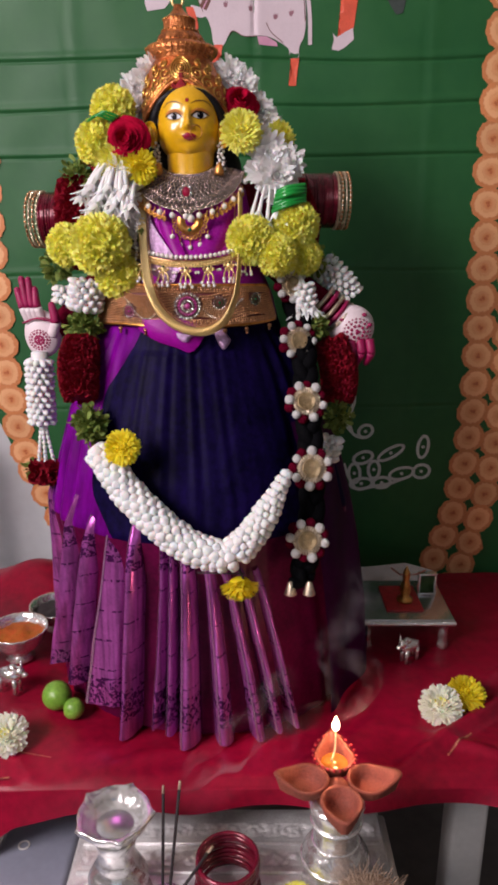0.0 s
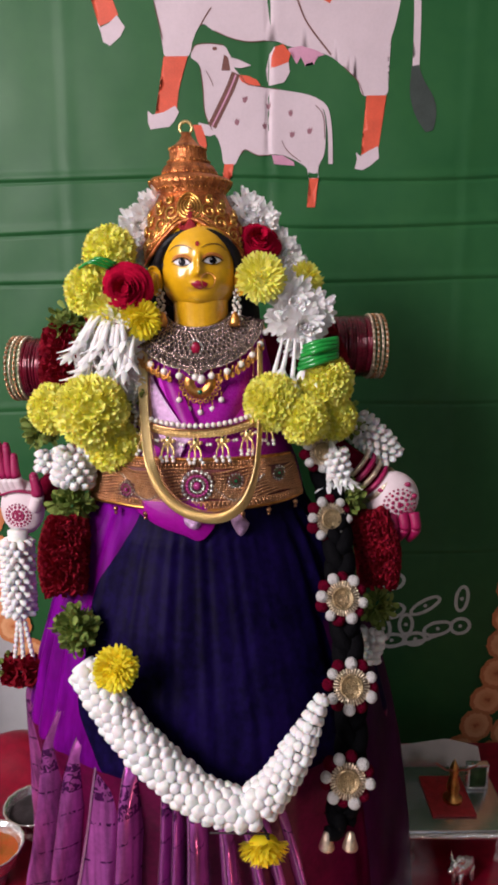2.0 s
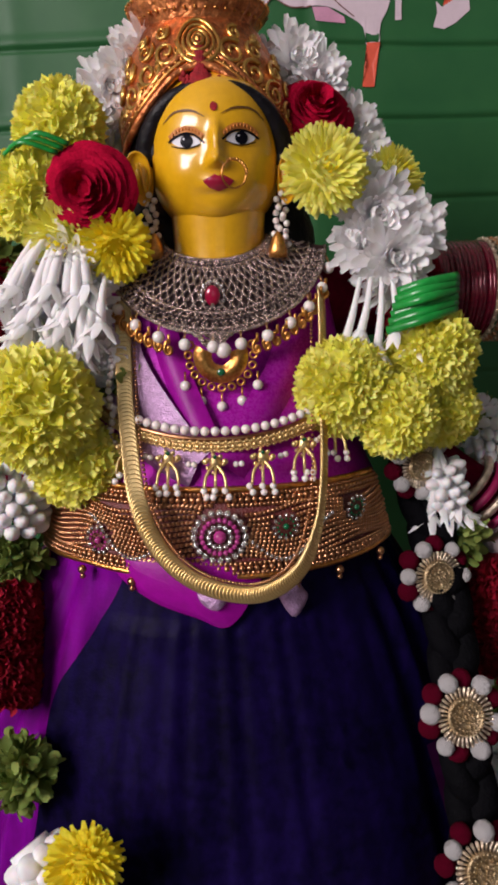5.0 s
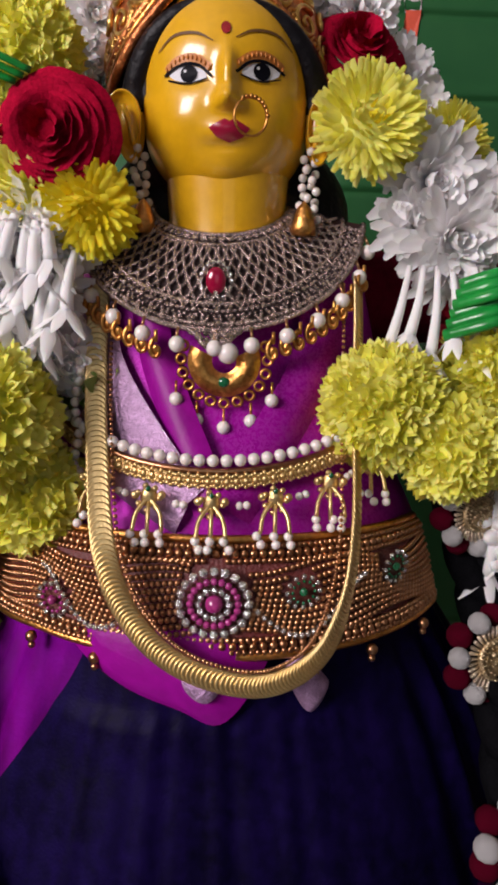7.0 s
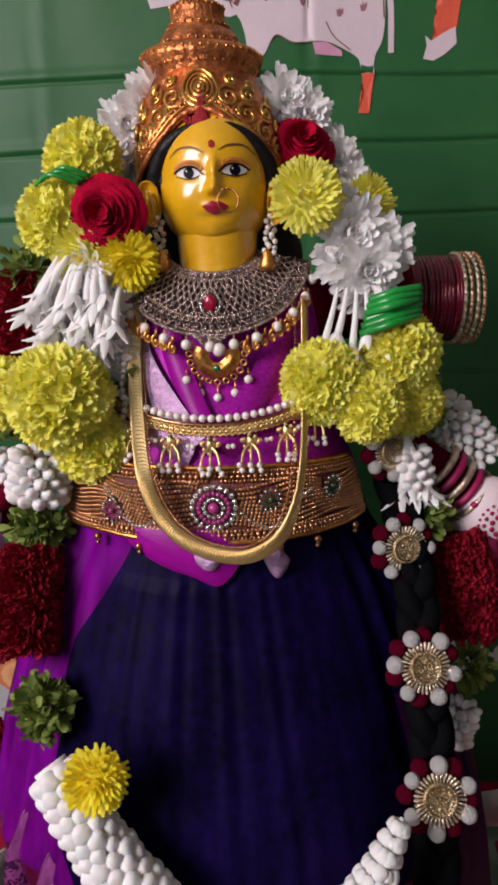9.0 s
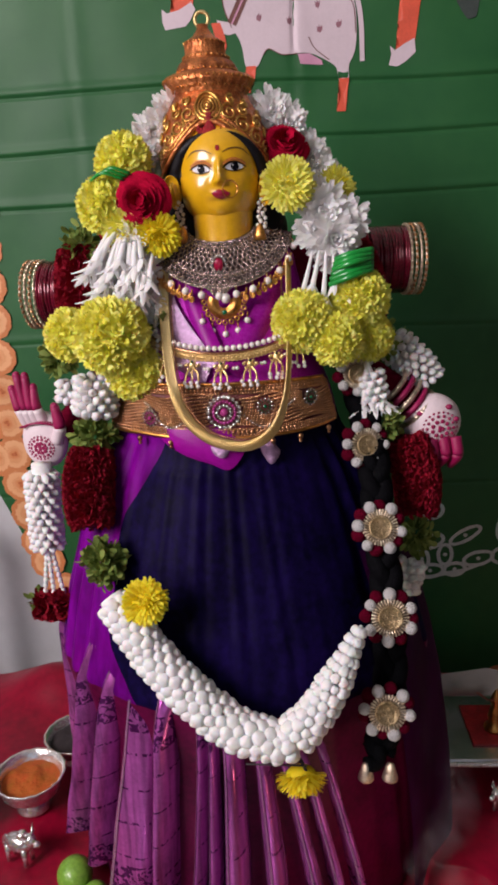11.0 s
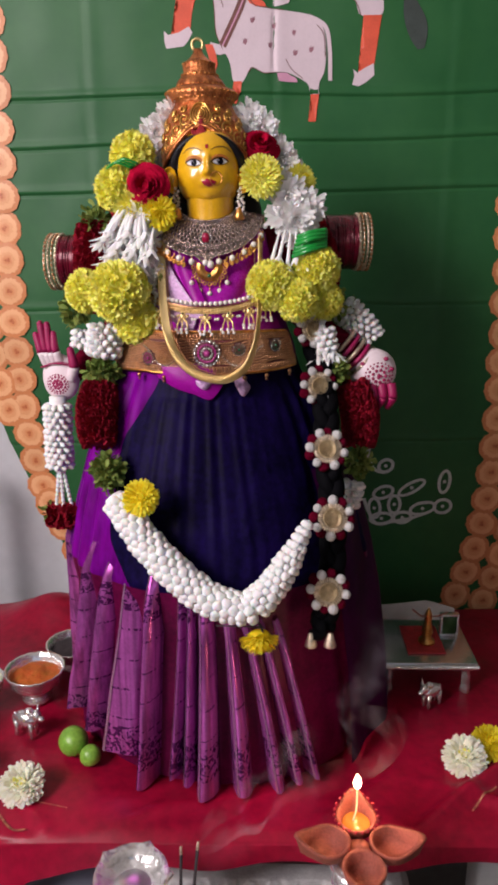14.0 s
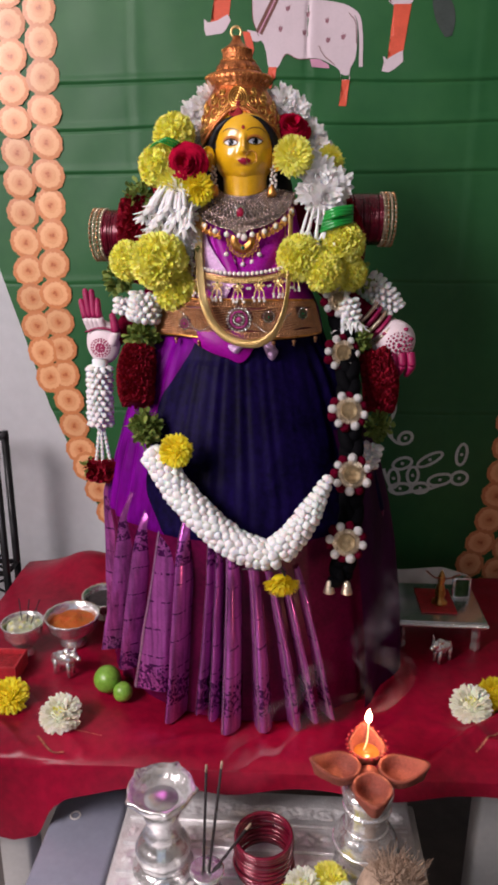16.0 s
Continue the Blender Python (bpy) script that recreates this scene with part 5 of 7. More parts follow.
for k, (up, rad) in enumerate(((0.0018, 0.0022), (0.0065, 0.0012), (0.0100, 0.0016))):
    b = Build().tube([on_cap(d, arch(radians(d - 90)) + up, 0.0006) for d in range(-100, 101, 3)], rad, 8)
    part("rim", b, M["gold"] if k == 1 else M["crown_gold"], crown)
b = Build()
for d in range(-96, 97, 4):
    b.ball(on_cap(d, arch(radians(d - 90)) + 0.0082, 0.001), 0.0012, 6, 4)
part("beading", b, M["gold"], crown)
for k, (rx, rz, rad) in enumerate(((15, 0.0135, 0.0013), (11, 0.0100, 0.0010), (7, 0.0066, 0.0012), (3.4, 0.0034, 0.0013))):
    b = Build().tube([on_cap(rx * math.cos(a), 1.1670 + rz * math.sin(a), 0.0012 + 0.0004 * k) for a in [2 * math.pi * i / 30 for i in range(30)]], rad, 8, closed=True)
    part("medallion_ring", b, M["relief_gold"], crown)
b = Build()
b.ball(on_cap(0, 1.167, 0.0016), (0.0021, 0.0018, 0.0028), 10, 6)
part("medallion_drop", b, M["gold"], crown)
for rz, rr, count in ((1.1965, 0.0416, 46), (1.1880, 0.0366, 40), (1.2060, 0.0276, 32), (1.2195, 0.0212, 26), (1.2340, 0.0186, 22)):
    b = Build()
    for k in range(count):
        a = 2 * math.pi * k / count
        b.ball(crown_pose(Vector((CX + rr * math.cos(a), CY + rr * math.sin(a), rz))), 0.0011, 6, 4)
    part("beading", b, M["gold"], crown)
for k in range(15):
    d = -98 + 14 * k
    b = Build().tube([on_cap(d + 3.2 * math.cos(w), arch(radians(d - 90)) + 0.0140 + 0.0026 * math.sin(w), 0.0010) for w in [2 * math.pi * i / 12 for i in range(12)]], 0.0009, 6, closed=True)
    part("rim_boss", b.ball(on_cap(d, arch(radians(d - 90)) + 0.0140, 0.0010), 0.0013, 6, 4), M["gold"], crown)
random.seed(11)
for side in (-1, 1):
    for d0, z0, r0 in ((24, 1.161, 0.0085), (37, 1.150, 0.0078), (52, 1.140, 0.0078), (67, 1.131, 0.0068), (43, 1.163, 0.0060), (60, 1.153, 0.0060), (31, 1.174, 0.0050), (76, 1.144, 0.0060), (88, 1.128, 0.0060), (52, 1.170, 0.0045), (72, 1.160, 0.0050)):
        pts = []
        for i in range(26):
            t = i / 25
            a = side * (t * 9.4) + 0.8
            q = r0 * (1 - 0.85 * t)
            pts.append(on_cap(side * d0 + math.degrees(q * math.cos(a) / 0.045), z0 + q * math.sin(a), 0.0010))
        part("scroll", Build().tube(pts, lambda t: 0.0014 * (1 - 0.4 * t), 6), M["relief_gold"], crown)
def smear_fn(u, v):
    t = 1 - v
    half = 5.0 + 9.5 * max(0, (t - 0.72) / 0.28) ** 0.8 + 1.2 * noise.noise((t * 9, 2.0, 1))
    d = (2 * u - 1) * half
    return on_cap(d, 1.1665 - 0.0245 * t + 0.0012 * noise.noise((d * 0.8, t * 6, 4)), 0.0030 * (1 - abs(2 * u - 1) ** 3) + 0.0008 * noise.noise((d * 2, t * 30, 7)))


b = Build().grid(smear_fn, 24, 30)
for i in range(16):
    b.ball(on_cap(random.uniform(-13, 13), 1.1455 + random.uniform(-0.003, 0.004), 0.0016), (0.0014, 0.0010, 0.0016), 6, 4)
part("vermilion_smear", b, M["vermilion"], crown, "dark red vermilion powder on the brow")


# ---------------- jewellery ----------------
bead = Build().ball((0, 0, 0), 1.0, 10, 7).mesh("pearl", M["pearl"])
tiny_gold = Build().ball((0, 0, 0), 1.0, 8, 5).mesh("bead", M["bead_gold"])


def ball_piece(name, me, at, r, parent):
    return piece(name, me, Matrix.Translation(at) @ Matrix.Diagonal((r, r, r, 1)), parent)


choker = thing("choker_necklace", (HX, 0.85, 1.02), "broad silver stone choker with ruby, pearls and gold pendant", "necklace")


def collar(s, a, off=0.0):
    """Choker surface: s from the neck outwards, a degrees from the front."""
    c, sn = math.cos(radians(a)), math.sin(radians(a))
    rx, ry = 0.0290 + 0.0350 * s, 0.0300 + 0.0180 * s
    deep = 0.039 * (0.10 + 0.90 * c)
    z = 1.0530 - s * deep + 0.014 * (1 - c)
    return Vector((HX - 0.002 + (rx + off) * sn, 0.8865 - (ry + off) * c, z + off * 0.6))


part("backing", Build().grid(lambda u, v: collar(v, -86 + 172 * u), 60, 14), M["dark_backing"], choker, "dark backing under the filigree")
b = Build()
for k in range(-2, 33):
    for sgn in (-1, 1):
        path = []
        for j in range(9):
            v = j / 8
            a = -84 + 5.6 * k + sgn * (v - 0.5) * 17
            if abs(a) < 86:
                path.append(collar(0.10 + 0.62 * v, a, 0.0012))
        if len(path) > 3:
            b.tube(path, 0.0009, 5)
part("filigree", b, M["stone"], choker, "silver filigree lattice", kind="stuff")
for s, r in ((0.02, 0.0012), (0.12, 0.0009), (0.72, 0.0011), (0.985, 0.0014)):
    part("rim", Build().tube([collar(s, a, 0.0012) for a in range(-86, 87, 3)], r, 7), M["stone"], choker)
b = Build()
random.seed(5)
for s_, step, size in ((0.80, 4.6, 0.0010), (0.93, 5.2, 0.0012)):
    a = -82.0
    while a < 83:
        b.ball(collar(s_, a, 0.0022), size * 1.3, 6, 4)
        for k in range(6):
            w = math.pi * k / 3
            b.ball(collar(s_ + 0.055 * math.sin(w), a + 1.9 * math.cos(w), 0.0016), size * random.uniform(0.8, 1.1), 6, 4)
        a += step
for i in range(26):
    b.ball(collar(0.065, -80 + 6.4 * i, 0.0013), (0.0022, 0.0012, 0.0013), 6, 4)
for i in range(70):
    a, q = random.uniform(0, 6.28), random.uniform(0, 1)
    b.ball(collar(1.02 + 0.16 * q * abs(math.sin(a)), 9 * math.cos(a) * (1 - 0.4 * q), 0.002), 0.0013, 6, 4)
part("stone_edging", b, M["stone"], choker, "clustered stones along the edge", kind="stuff")
g = Build().ball((0, 0, 0), (0.0043, 0.0022, 0.0056), 16, 10)
p = collar(0.50, 0, 0.0022)
piece("ruby", g.mesh("ruby", M["ruby"]), Matrix.Translation(p), choker)
b = Build()
for i in range(18):
    a = 2 * math.pi * i / 18
    b.ball((p.x + 0.0062 * math.cos(a), p.y, p.z + 0.0076 * math.sin(a)), 0.0011, 6, 4)
part("ruby_halo", b, M["crystal"], choker)
for i in range(13):
    a = -78 + 13 * i
    q = collar(1.0, a, 0.0035) + Vector((0, -0.001, -0.0075))
    ball_piece("pearl", bead, q, 0.0034, choker)
    part("pearl_link", Build().tube([collar(1.0, a, 0.002), q + Vector((0, 0, 0.003))], 0.0007, 5), M["bead_gold"], choker)
for i in range(27):
    a = -65 + 5 * i
    if abs(a) > 15:
        q = collar(1.08, a, 0.003) + Vector((0, 0, -0.0085))
        curl = [q + Vector((0.0030 * (1 - 0.8 * t) * math.cos(6.5 * t + 1.6), -0.0008 * t, 0.0046 * (1 - 0.8 * t) * math.sin(6.5 * t + 1.6))) for t in [k / 14 for k in range(15)]]
        part("gold_paisley_drop", Build().tube(curl, lambda t: 0.0011 - 0.0003 * t, 6).ball(q, (0.0016, 0.0008, 0.0022), 8, 5), M["gold"], choker)
        part("gold_link", Build().tube([q + Vector((0, 0, 0.008)), q + Vector((0, 0, 0.0030))], 0.0008, 6), M["gold"], choker)

pend = Vector((-0.0665, 0.8395, 1.0010))
plate = part("pendant", Build().grid(lambda u, v: (pend.x + (0.0150 - 0.0100 * v) * math.sin(radians(-115 + 230 * u)) , pend.y - 0.0026 * math.sin(math.pi * v) - 0.002, pend.z - (0.0150 - 0.0100 * v) * math.cos(radians(-115 + 230 * u)) + 0.002), 30, 6), M["gold"], choker, "crescent gold pendant")
for i in range(13):
    a = radians(-110 + 220 * i / 12)
    c = Vector((pend.x + 0.0178 * math.sin(a), pend.y - 0.001, pend.z + 0.002 - 0.0178 * math.cos(a)))
    part("pendant_ring", Build().tube([(c.x + 0.0019 * math.cos(t), c.y, c.z + 0.0019 * math.sin(t)) for t in [2 * math.pi * k / 12 for k in range(12)]], 0.0007, 6, closed=True), M["gold"], choker)
for i in range(5):
    a = radians(-56 + 28 * i)
    c = Vector((pend.x + 0.024 * math.sin(a), pend.y - 0.002, pend.z + 0.002 - 0.0270 * math.cos(a) - 0.001))
    ball_piece("pearl", bead, c, 0.0029, choker)
    part("pearl_link", Build().tube([c + Vector((0, 0, 0.002)), c + Vector((0, 0.001, 0.0075))], 0.0006, 5), M["gold"], choker)
piece("emerald", Build().ball((0, 0, 0), (0.0026, 0.0016, 0.0022), 12, 8).mesh("emerald", M["emerald"]), Matrix.Translation((pend.x, pend.y - 0.004, pend.z - 0.0065)), choker)
ball_piece("pearl", bead, (pend.x + 0.0015, pend.y - 0.004, pend.z + 0.0055), 0.0044, choker)

green_stone = Build().ball((0, 0, 0), 1.0, 8, 5).mesh("green_stone", M["emerald"])
# Pearl-edged waist chain with drops.
chain = thing("pearl_waist_chain", (-0.065, 0.82, 0.955), "gold chain edged with pearls and hung with stone drops", "chain")


def chain_at(a):
    return chain_drop(a, 0)


def chain_drop(a, dz):
    return on_body(0.9620 + 0.012 * (abs(a) / 45) ** 2 - dz, a, 0.0105)


link = Build()
for k in range(8):
    w = 2 * math.pi * k / 8
    link.ball((0.0019 * math.cos(w), 0.0, 0.0026 * math.sin(w)), (0.0010, 0.0012, 0.0010), 6, 4)
link.ball((0, -0.0006, 0), (0.0013, 0.0012, 0.0016), 8, 5)
link = link.mesh("link", M["coin_gold"])
for k in range(46):
    a = -54 + 108 * k / 45
    piece("link", link, Matrix.Translation(chain_drop(a, 0.0052)) @ pose(0, 0, 0, 0, 0, a * 0.8), chain)
part("cord", Build().tube([chain_drop(a, 0.0052) + Vector((0, 0.0015, 0)) for a in range(-54, 53, 2)], 0.0022, 8), M["bead_gold"], chain)
part("band", Build().tube([chain_drop(a, 0.0015) for a in range(-54, 53, 2)], 0.0014, 6), M["bead_gold"], chain)
for i in range(31):
    a = -52 + 104 * i / 30
    ball_piece("pearl", bead, chain_at(a) + out_of_body(0.965, a) * 0.001 + Vector((0, 0, 0.003)), 0.0026, chain)
random.seed(8)
for i in range(7):
    a = -45 + 15 * i
    d = chain_drop(a, 0.012) + out_of_body(0.95, a) * 0.004
    b = Build()
    b.ball(d, (0.0028, 0.0014, 0.0034), 8, 5)
    for s in (-1, 1):
        b.tube(smooth_path([d, d + Vector((s * 0.0035, -0.003, -0.004)), d + Vector((s * 0.0045, -0.006, -0.009))], 8), 0.0007, 5)
        b.ball(d + Vector((s * 0.004, -0.001, 0.001)), 0.0014, 6, 4)
    b.tube([d, d + Vector((0, -0.006, -0.010))], 0.0007, 5)
    for k in range(7):
        w = 2 * math.pi * k / 7
        b.ball(d + Vector((0.0034 * math.cos(w), -0.001, 0.0040 * math.sin(w))), 0.0010, 6, 4)
    b.v = [tuple(d + (Vector(p) - d) * 1.3) for p in b.v]
    part("drop", b, M["coin_gold"], chain)
    for s in (-1, 1):
        ball_piece("seed_pearl", bead, chain_drop(a + 7.5 + 0.9 * s, 0.0135) + out_of_body(0.95, a) * 0.002, 0.0017, chain)
    ball_piece("green_stone", green_stone, d + Vector((0, -0.0016, 0.004)), 0.0013, chain)
    for s in (-1, 0, 1):
        for k in range(2):
            ball_piece("seed_pearl", bead, d + Vector((s * 0.0058 + random.uniform(-0.0015, 0.0015), -0.0070 - 0.001 * k, -0.0130 - 0.0032 * k)), 0.0019, chain)

# Beaded belt.
belt = thing("waist_belt", (-0.07, 0.80, 0.888), "broad beaded gold waist belt with ruby and emerald flowers", "belt")


def belt_at(a, t, off=0.0):
    """t from 0 (lower edge) to 1 (upper edge)."""
    low = 0.8905 + 0.004 * (a / 70) ** 2 - (0.006 if a < -40 else 0) * min(1, (-a - 40) / 30)
    high = 0.9355 - 0.005 * (a / 80) ** 2
    return on_body(low + (high - low) * t, a, 0.008 + off)


part("band", Build().grid(lambda u, v: belt_at(-88 + 153 * u, v), 90, 8), M["belt_cloth"], belt, "maroon cloth band")
part("edge", Build().tube([belt_at(a, 1.0) for a in range(-88, 66, 2)], 0.0018, 6), M["gold"], belt)
part("edge", Build().tube([belt_at(a, 0.0) for a in range(-88, 66, 2)], 0.0018, 6), M["gold"], belt)
CENTRES = ((1, 0.51, 0.0158), (20, 0.58, 0.0078), (46, 0.64, 0.0078), (-36, 0.34, 0.0085), (-72, 0.45, 0.007))
for row in range(17):
    t = 0.05 + 0.9 * row / 16
    big = row in (1, 15)
    b = Build()
    step = 2.1 if big else 1.35
    a = -86.0 + 0.37 * (row % 4)
    while a < 64.5:
        tt = t + (0 if big or row in (0, 16, 2, 14) else 0.05 * math.sin(radians(a) * 9 + row * 0.25))
        p = belt_at(a, tt, 0.001)
        ok = all((belt_at(ca, ct) - p).length > cr for ca, ct, cr in CENTRES)
        if ok:
            b.ball(p, (0.0019 if big else 0.00135) , 6, 4)
        a += step
    part("beading", b, M["bead_gold"], belt, kind="stuff")
flower_petal = Build().ball((0, 0, 0), 1.0, 8, 6)
for i, (ca, ct, cr) in enumerate(CENTRES):
    c = belt_at(ca, ct, 0.002)
    nrm = out_of_body(0.91, ca)
    d, s, t = basis(nrm)
    gem = M["emerald"] if i in (1, 2) else M["pink_stone"]
    ring = Build()
    nb = 20 if i == 0 else 12
    for k in range(nb):
        w = 2 * math.pi * k / nb
        ring.ball(c + s * (cr * 0.86 * math.cos(w)) + t * (cr * 0.86 * math.sin(w)) + nrm * 0.0008, cr * (0.125 if i == 0 else 0.14), 8, 5)
    part("stone_ring", ring, M["crystal"], belt, kind="stuff")
    inner = Build()
    for k in range(nb):
        w = 2 * math.pi * k / nb
        inner.ball(c + s * (cr * 0.60 * math.cos(w)) + t * (cr * 0.60 * math.sin(w)) + nrm * 0.001, cr * 0.10, 8, 5)
    part("gem_ring", inner, gem, belt, kind="stuff")
    if i == 0:
        mid = Build()
        for k in range(12):
            w = 2 * math.pi * k / 12
            mid.ball(c + s * (cr * 0.38 * math.cos(w)) + t * (cr * 0.38 * math.sin(w)) + nrm * 0.0014, cr * 0.10, 8, 5)
        part("stone_ring", mid, M["crystal"], belt, kind="stuff")
    heart = Build().ball(c + nrm * 0.001, cr * 0.24, 10, 6)
    part("gem_heart", heart, gem, belt)
for side in (-1, 1):
    pts = [belt_at((6 if side > 0 else -11) + side * (4 + 26 * k / 20), 0.42 - 0.24 * math.sin(math.pi * k / 20 * 1.4), 0.002) for k in range(21)]
    b = Build()
    for q in pts:
        b.ball(q, 0.0013, 6, 4)
    part("stone_scroll", b, M["crystal"], belt, kind="stuff")
for a in (-64, -42, -24, 22, 36, 55):
    q = belt_at(a, 0.0, 0.002) + Vector((0, 0, -0.005))
    ball_piece("drop_bead", tiny_gold, q, 0.0026, belt)
    ball_piece("drop_bead", tiny_gold, q - Vector((0, 0, 0.004)), 0.0017, belt)

# Long chain of overlapping coins.
coins = thing("coin_chain", (-0.06, 0.79, 0.888), "long gold chain of overlapping coins hanging over the belt", "necklace")
path = smooth_path([(-0.122, 0.862, 1.030), (-0.121, 0.846, 0.995), (-0.1175, 0.826, 0.965), (-0.1095, 0.796, 0.935), (-0.098, 0.789, 0.910), (-0.078, 0.786, 0.893), (-0.050, 0.784, 0.8875), (-0.029, 0.787, 0.897), (-0.018, 0.796, 0.915), (-0.0125, 0.812, 0.940), (-0.0105, 0.838, 0.975), (-0.010, 0.853, 1.015), (-0.010, 0.862, 1.035)], 190)
coin = Build().lathe([(0.0, -0.0004), (0.0044, -0.0004), (0.0048, 0.0), (0.0044, 0.0005), (0.0039, 0.0003), (0.0, 0.0005)], 16).mesh("coin", M["coin_gold"])
for i in range(1, 190):
    d = (path[i + 1] - path[i - 1]).normalized()
    face = Vector((0.12, -1, 0.18)).lerp(Vector((0.95, -0.5, 0.1)), max(0, min(1, (i - 98) / 35)))
    face = (face - d * face.dot(d) + d * 0.24).normalized()
    piece("coin", coin, aim(path[i], face), coins)
b = Build()
for i in range(0, 190):
    d = (path[i + 1] - path[max(0, i - 1)]).normalized()
    s = d.cross(Vector((0, -1, 0))).normalized()
    b.ball(path[i] - s * 0.0062, 0.0009, 6, 4)
part("bead_edging", b, M["bead_gold"], coins)

# Pearl strand beside the coin chain.
strand = thing("pearl_strand", (-0.128, 0.86, 0.98), "thin strand of small pearls hanging beside the garland", "necklace")
for i in range(20):
    ball_piece("pearl", bead, (-0.1285 + 0.001 * math.sin(i), 0.855 - 0.0012 * i, 1.030 - 0.0042 * i), 0.0021, strand)

# Earrings and nose ring.
for side in (-1, 1):
    ear = thing("earring", (HX + side * 0.036, 0.872, 1.055), "dangling pearl and stone earring on the idol", "earring", "pair of earrings")
    random.seed(20 + side)
    for i in range(24):
        t = i / 23
        ball_piece("stone", bead, (HX + side * (0.0365 + 0.0045 * math.sin(i * 2.4) * (0.5 + 0.5 * t)), 0.872 - 0.004 * math.cos(i * 2.4), 1.088 - 0.033 * t), 0.0019, ear)
    part("hook", Build().tube([(HX + side * 0.037, 0.876, 1.096), (HX + side * 0.0365, 0.872, 1.086)], 0.0008, 6), M["gold"], ear)
    part("bell", Build().lathe([(0.0005, 0.008), (0.003, 0.005), (0.0052, -0.002), (0.0056, -0.006), (0.001, -0.0065)], 14, (HX + side * 0.0345, 0.868, 1.060)), M["gold"], ear)
b = Build()
b.tube([(-0.0575 + 0.0062 * math.cos(a), 0.8395 + 0.002 * math.cos(a), 1.0960 + 0.0068 * math.sin(a)) for a in [2 * math.pi * i / 30 for i in range(30)]], 0.00055, 6, closed=True)
for i in range(9):
    a = radians(5 + 14 * i)
    b.ball((-0.0575 + 0.0066 * math.cos(a), 0.8390 + 0.002 * math.cos(a), 1.0960 + 0.0072 * math.sin(a)), 0.0009, 6, 4)
solo("nose_ring", b, M["gold"], "thin beaded gold nose ring on the idol", "nose ring")


# ---------------- bangles and wrists ----------------
ring_mesh = {}


def ring(name, r, thick, material, seg=40):
    """A bangle round local x."""
    key = (name, r, thick)
    if key not in ring_mesh:
        b = Build().tube([(0, r * math.cos(a), r * math.sin(a)) for a in [2 * math.pi * i / seg for i in range(seg)]], thick, 7, closed=True)
        ring_mesh[key] = b.mesh(name, material)
    return ring_mesh[key]


def arm_bangles(x_in, x_out, y, z, lean):
    """A close stack of glass bangles on an outstretched arm, with stone bangles at its end."""
    ob = thing("bangle_stack", ((x_in + x_out) / 2, y, z - 0.035), "stack of maroon glitter glass bangles with pale stone end rings", "bangles", "bangle stacks on the arms")
    part("sleeve", Build().tube([(x_in, y, z), (x_in + (x_out - x_in) * 0.82, y, z)], 0.0300, 24), M["maroon_wool"], ob, "maroon cloth sleeve inside")
    n = 22
    for i in range(n):
        t = i / (n - 1)
        x = x_in + (x_out - x_in) * t * 0.80
        piece("bangle", ring("bangle", 0.0312, 0.0020, M["maroon_glass"]), pose(x, y, z, random.uniform(0, 20), random.uniform(-1.5, 1.5), lean + random.uniform(-1.5, 1.5)), ob)
    for i in range(4):
        x = x_in + (x_out - x_in) * (0.83 + 0.06 * i)
        piece("gold_bangle", ring("gold_bangle", 0.0325, 0.0014, M["medal"]), pose(x, y, z, 0, 0, lean), ob)
        b = Build()
        for k in range(36):
            a = 2 * math.pi * (k + 0.5 * (i % 2)) / 36
            b.ball((0, 0.0335 * math.cos(a), 0.0335 * math.sin(a)), 0.0019, 6, 4)
        key = ("stones", i % 2)
        if key not in ring_mesh:
            ring_mesh[key] = b.mesh("stone_ring", M["bead_gold"] if i % 2 else M["medal"])
        piece("stone_ring", ring_mesh[key], pose(x, y, z, 0, 0, lean), ob)
    return ob


random.seed(31)
arm_bangles(-0.195, -0.272, 0.950, 1.006, -4)
arm_bangles(0.045, 0.121, 0.950, 1.0285, 4)

wrist = thing("wrist_bangles", (0.098, 0.889, 0.893), "carved pink and pale gold bangles on the lowered wrist", "bangles")
for i in range(5):
    c = Vector((0.088 + 0.006 * i, 0.892 - 0.001 * i, 0.910 - 0.0052 * i))
    b = Build().tube([(0, 0.0215 * math.cos(a), 0.0215 * math.sin(a)) for a in [2 * math.pi * k / 32 for k in range(32)]], 0.0028, 7, closed=True)
    piece("bangle", b.mesh("bangle", M["henna"] if i % 2 else M["medal"]), Matrix.Translation(c) @ pose(0, 0, 0, 0, 42, 0), wrist)

# ---------------- garlands ----------------
bud_mesh = Build().ball((0, 0, 0), (0.72, 0.72, 1.0), 9, 7)
for i, p in enumerate(bud_mesh.v):
    if p[2] > 0.4:
        bud_mesh.v[i] = (p[0] * 0.9, p[1] * 0.9, p[2] * 1.12)
bud_mesh = bud_mesh.mesh("bud", M["bud"])
round_bud = Build().ball((0, 0, 0), (1.0, 1.0, 1.0), 14, 9)
for i, p in enumerate(round_bud.v):
    a, up = math.atan2(p[1], p[0]), max(0.0, p[2])
    k = 1 + 0.17 * up * math.cos(3 * a) - 0.10 * (1 - up)
    round_bud.v[i] = (p[0] * k, p[1] * k, p[2] - 0.42 * max(0.0, up - 0.72) ** 0.8)
round_bud = round_bud.mesh("bud", M["bud"])


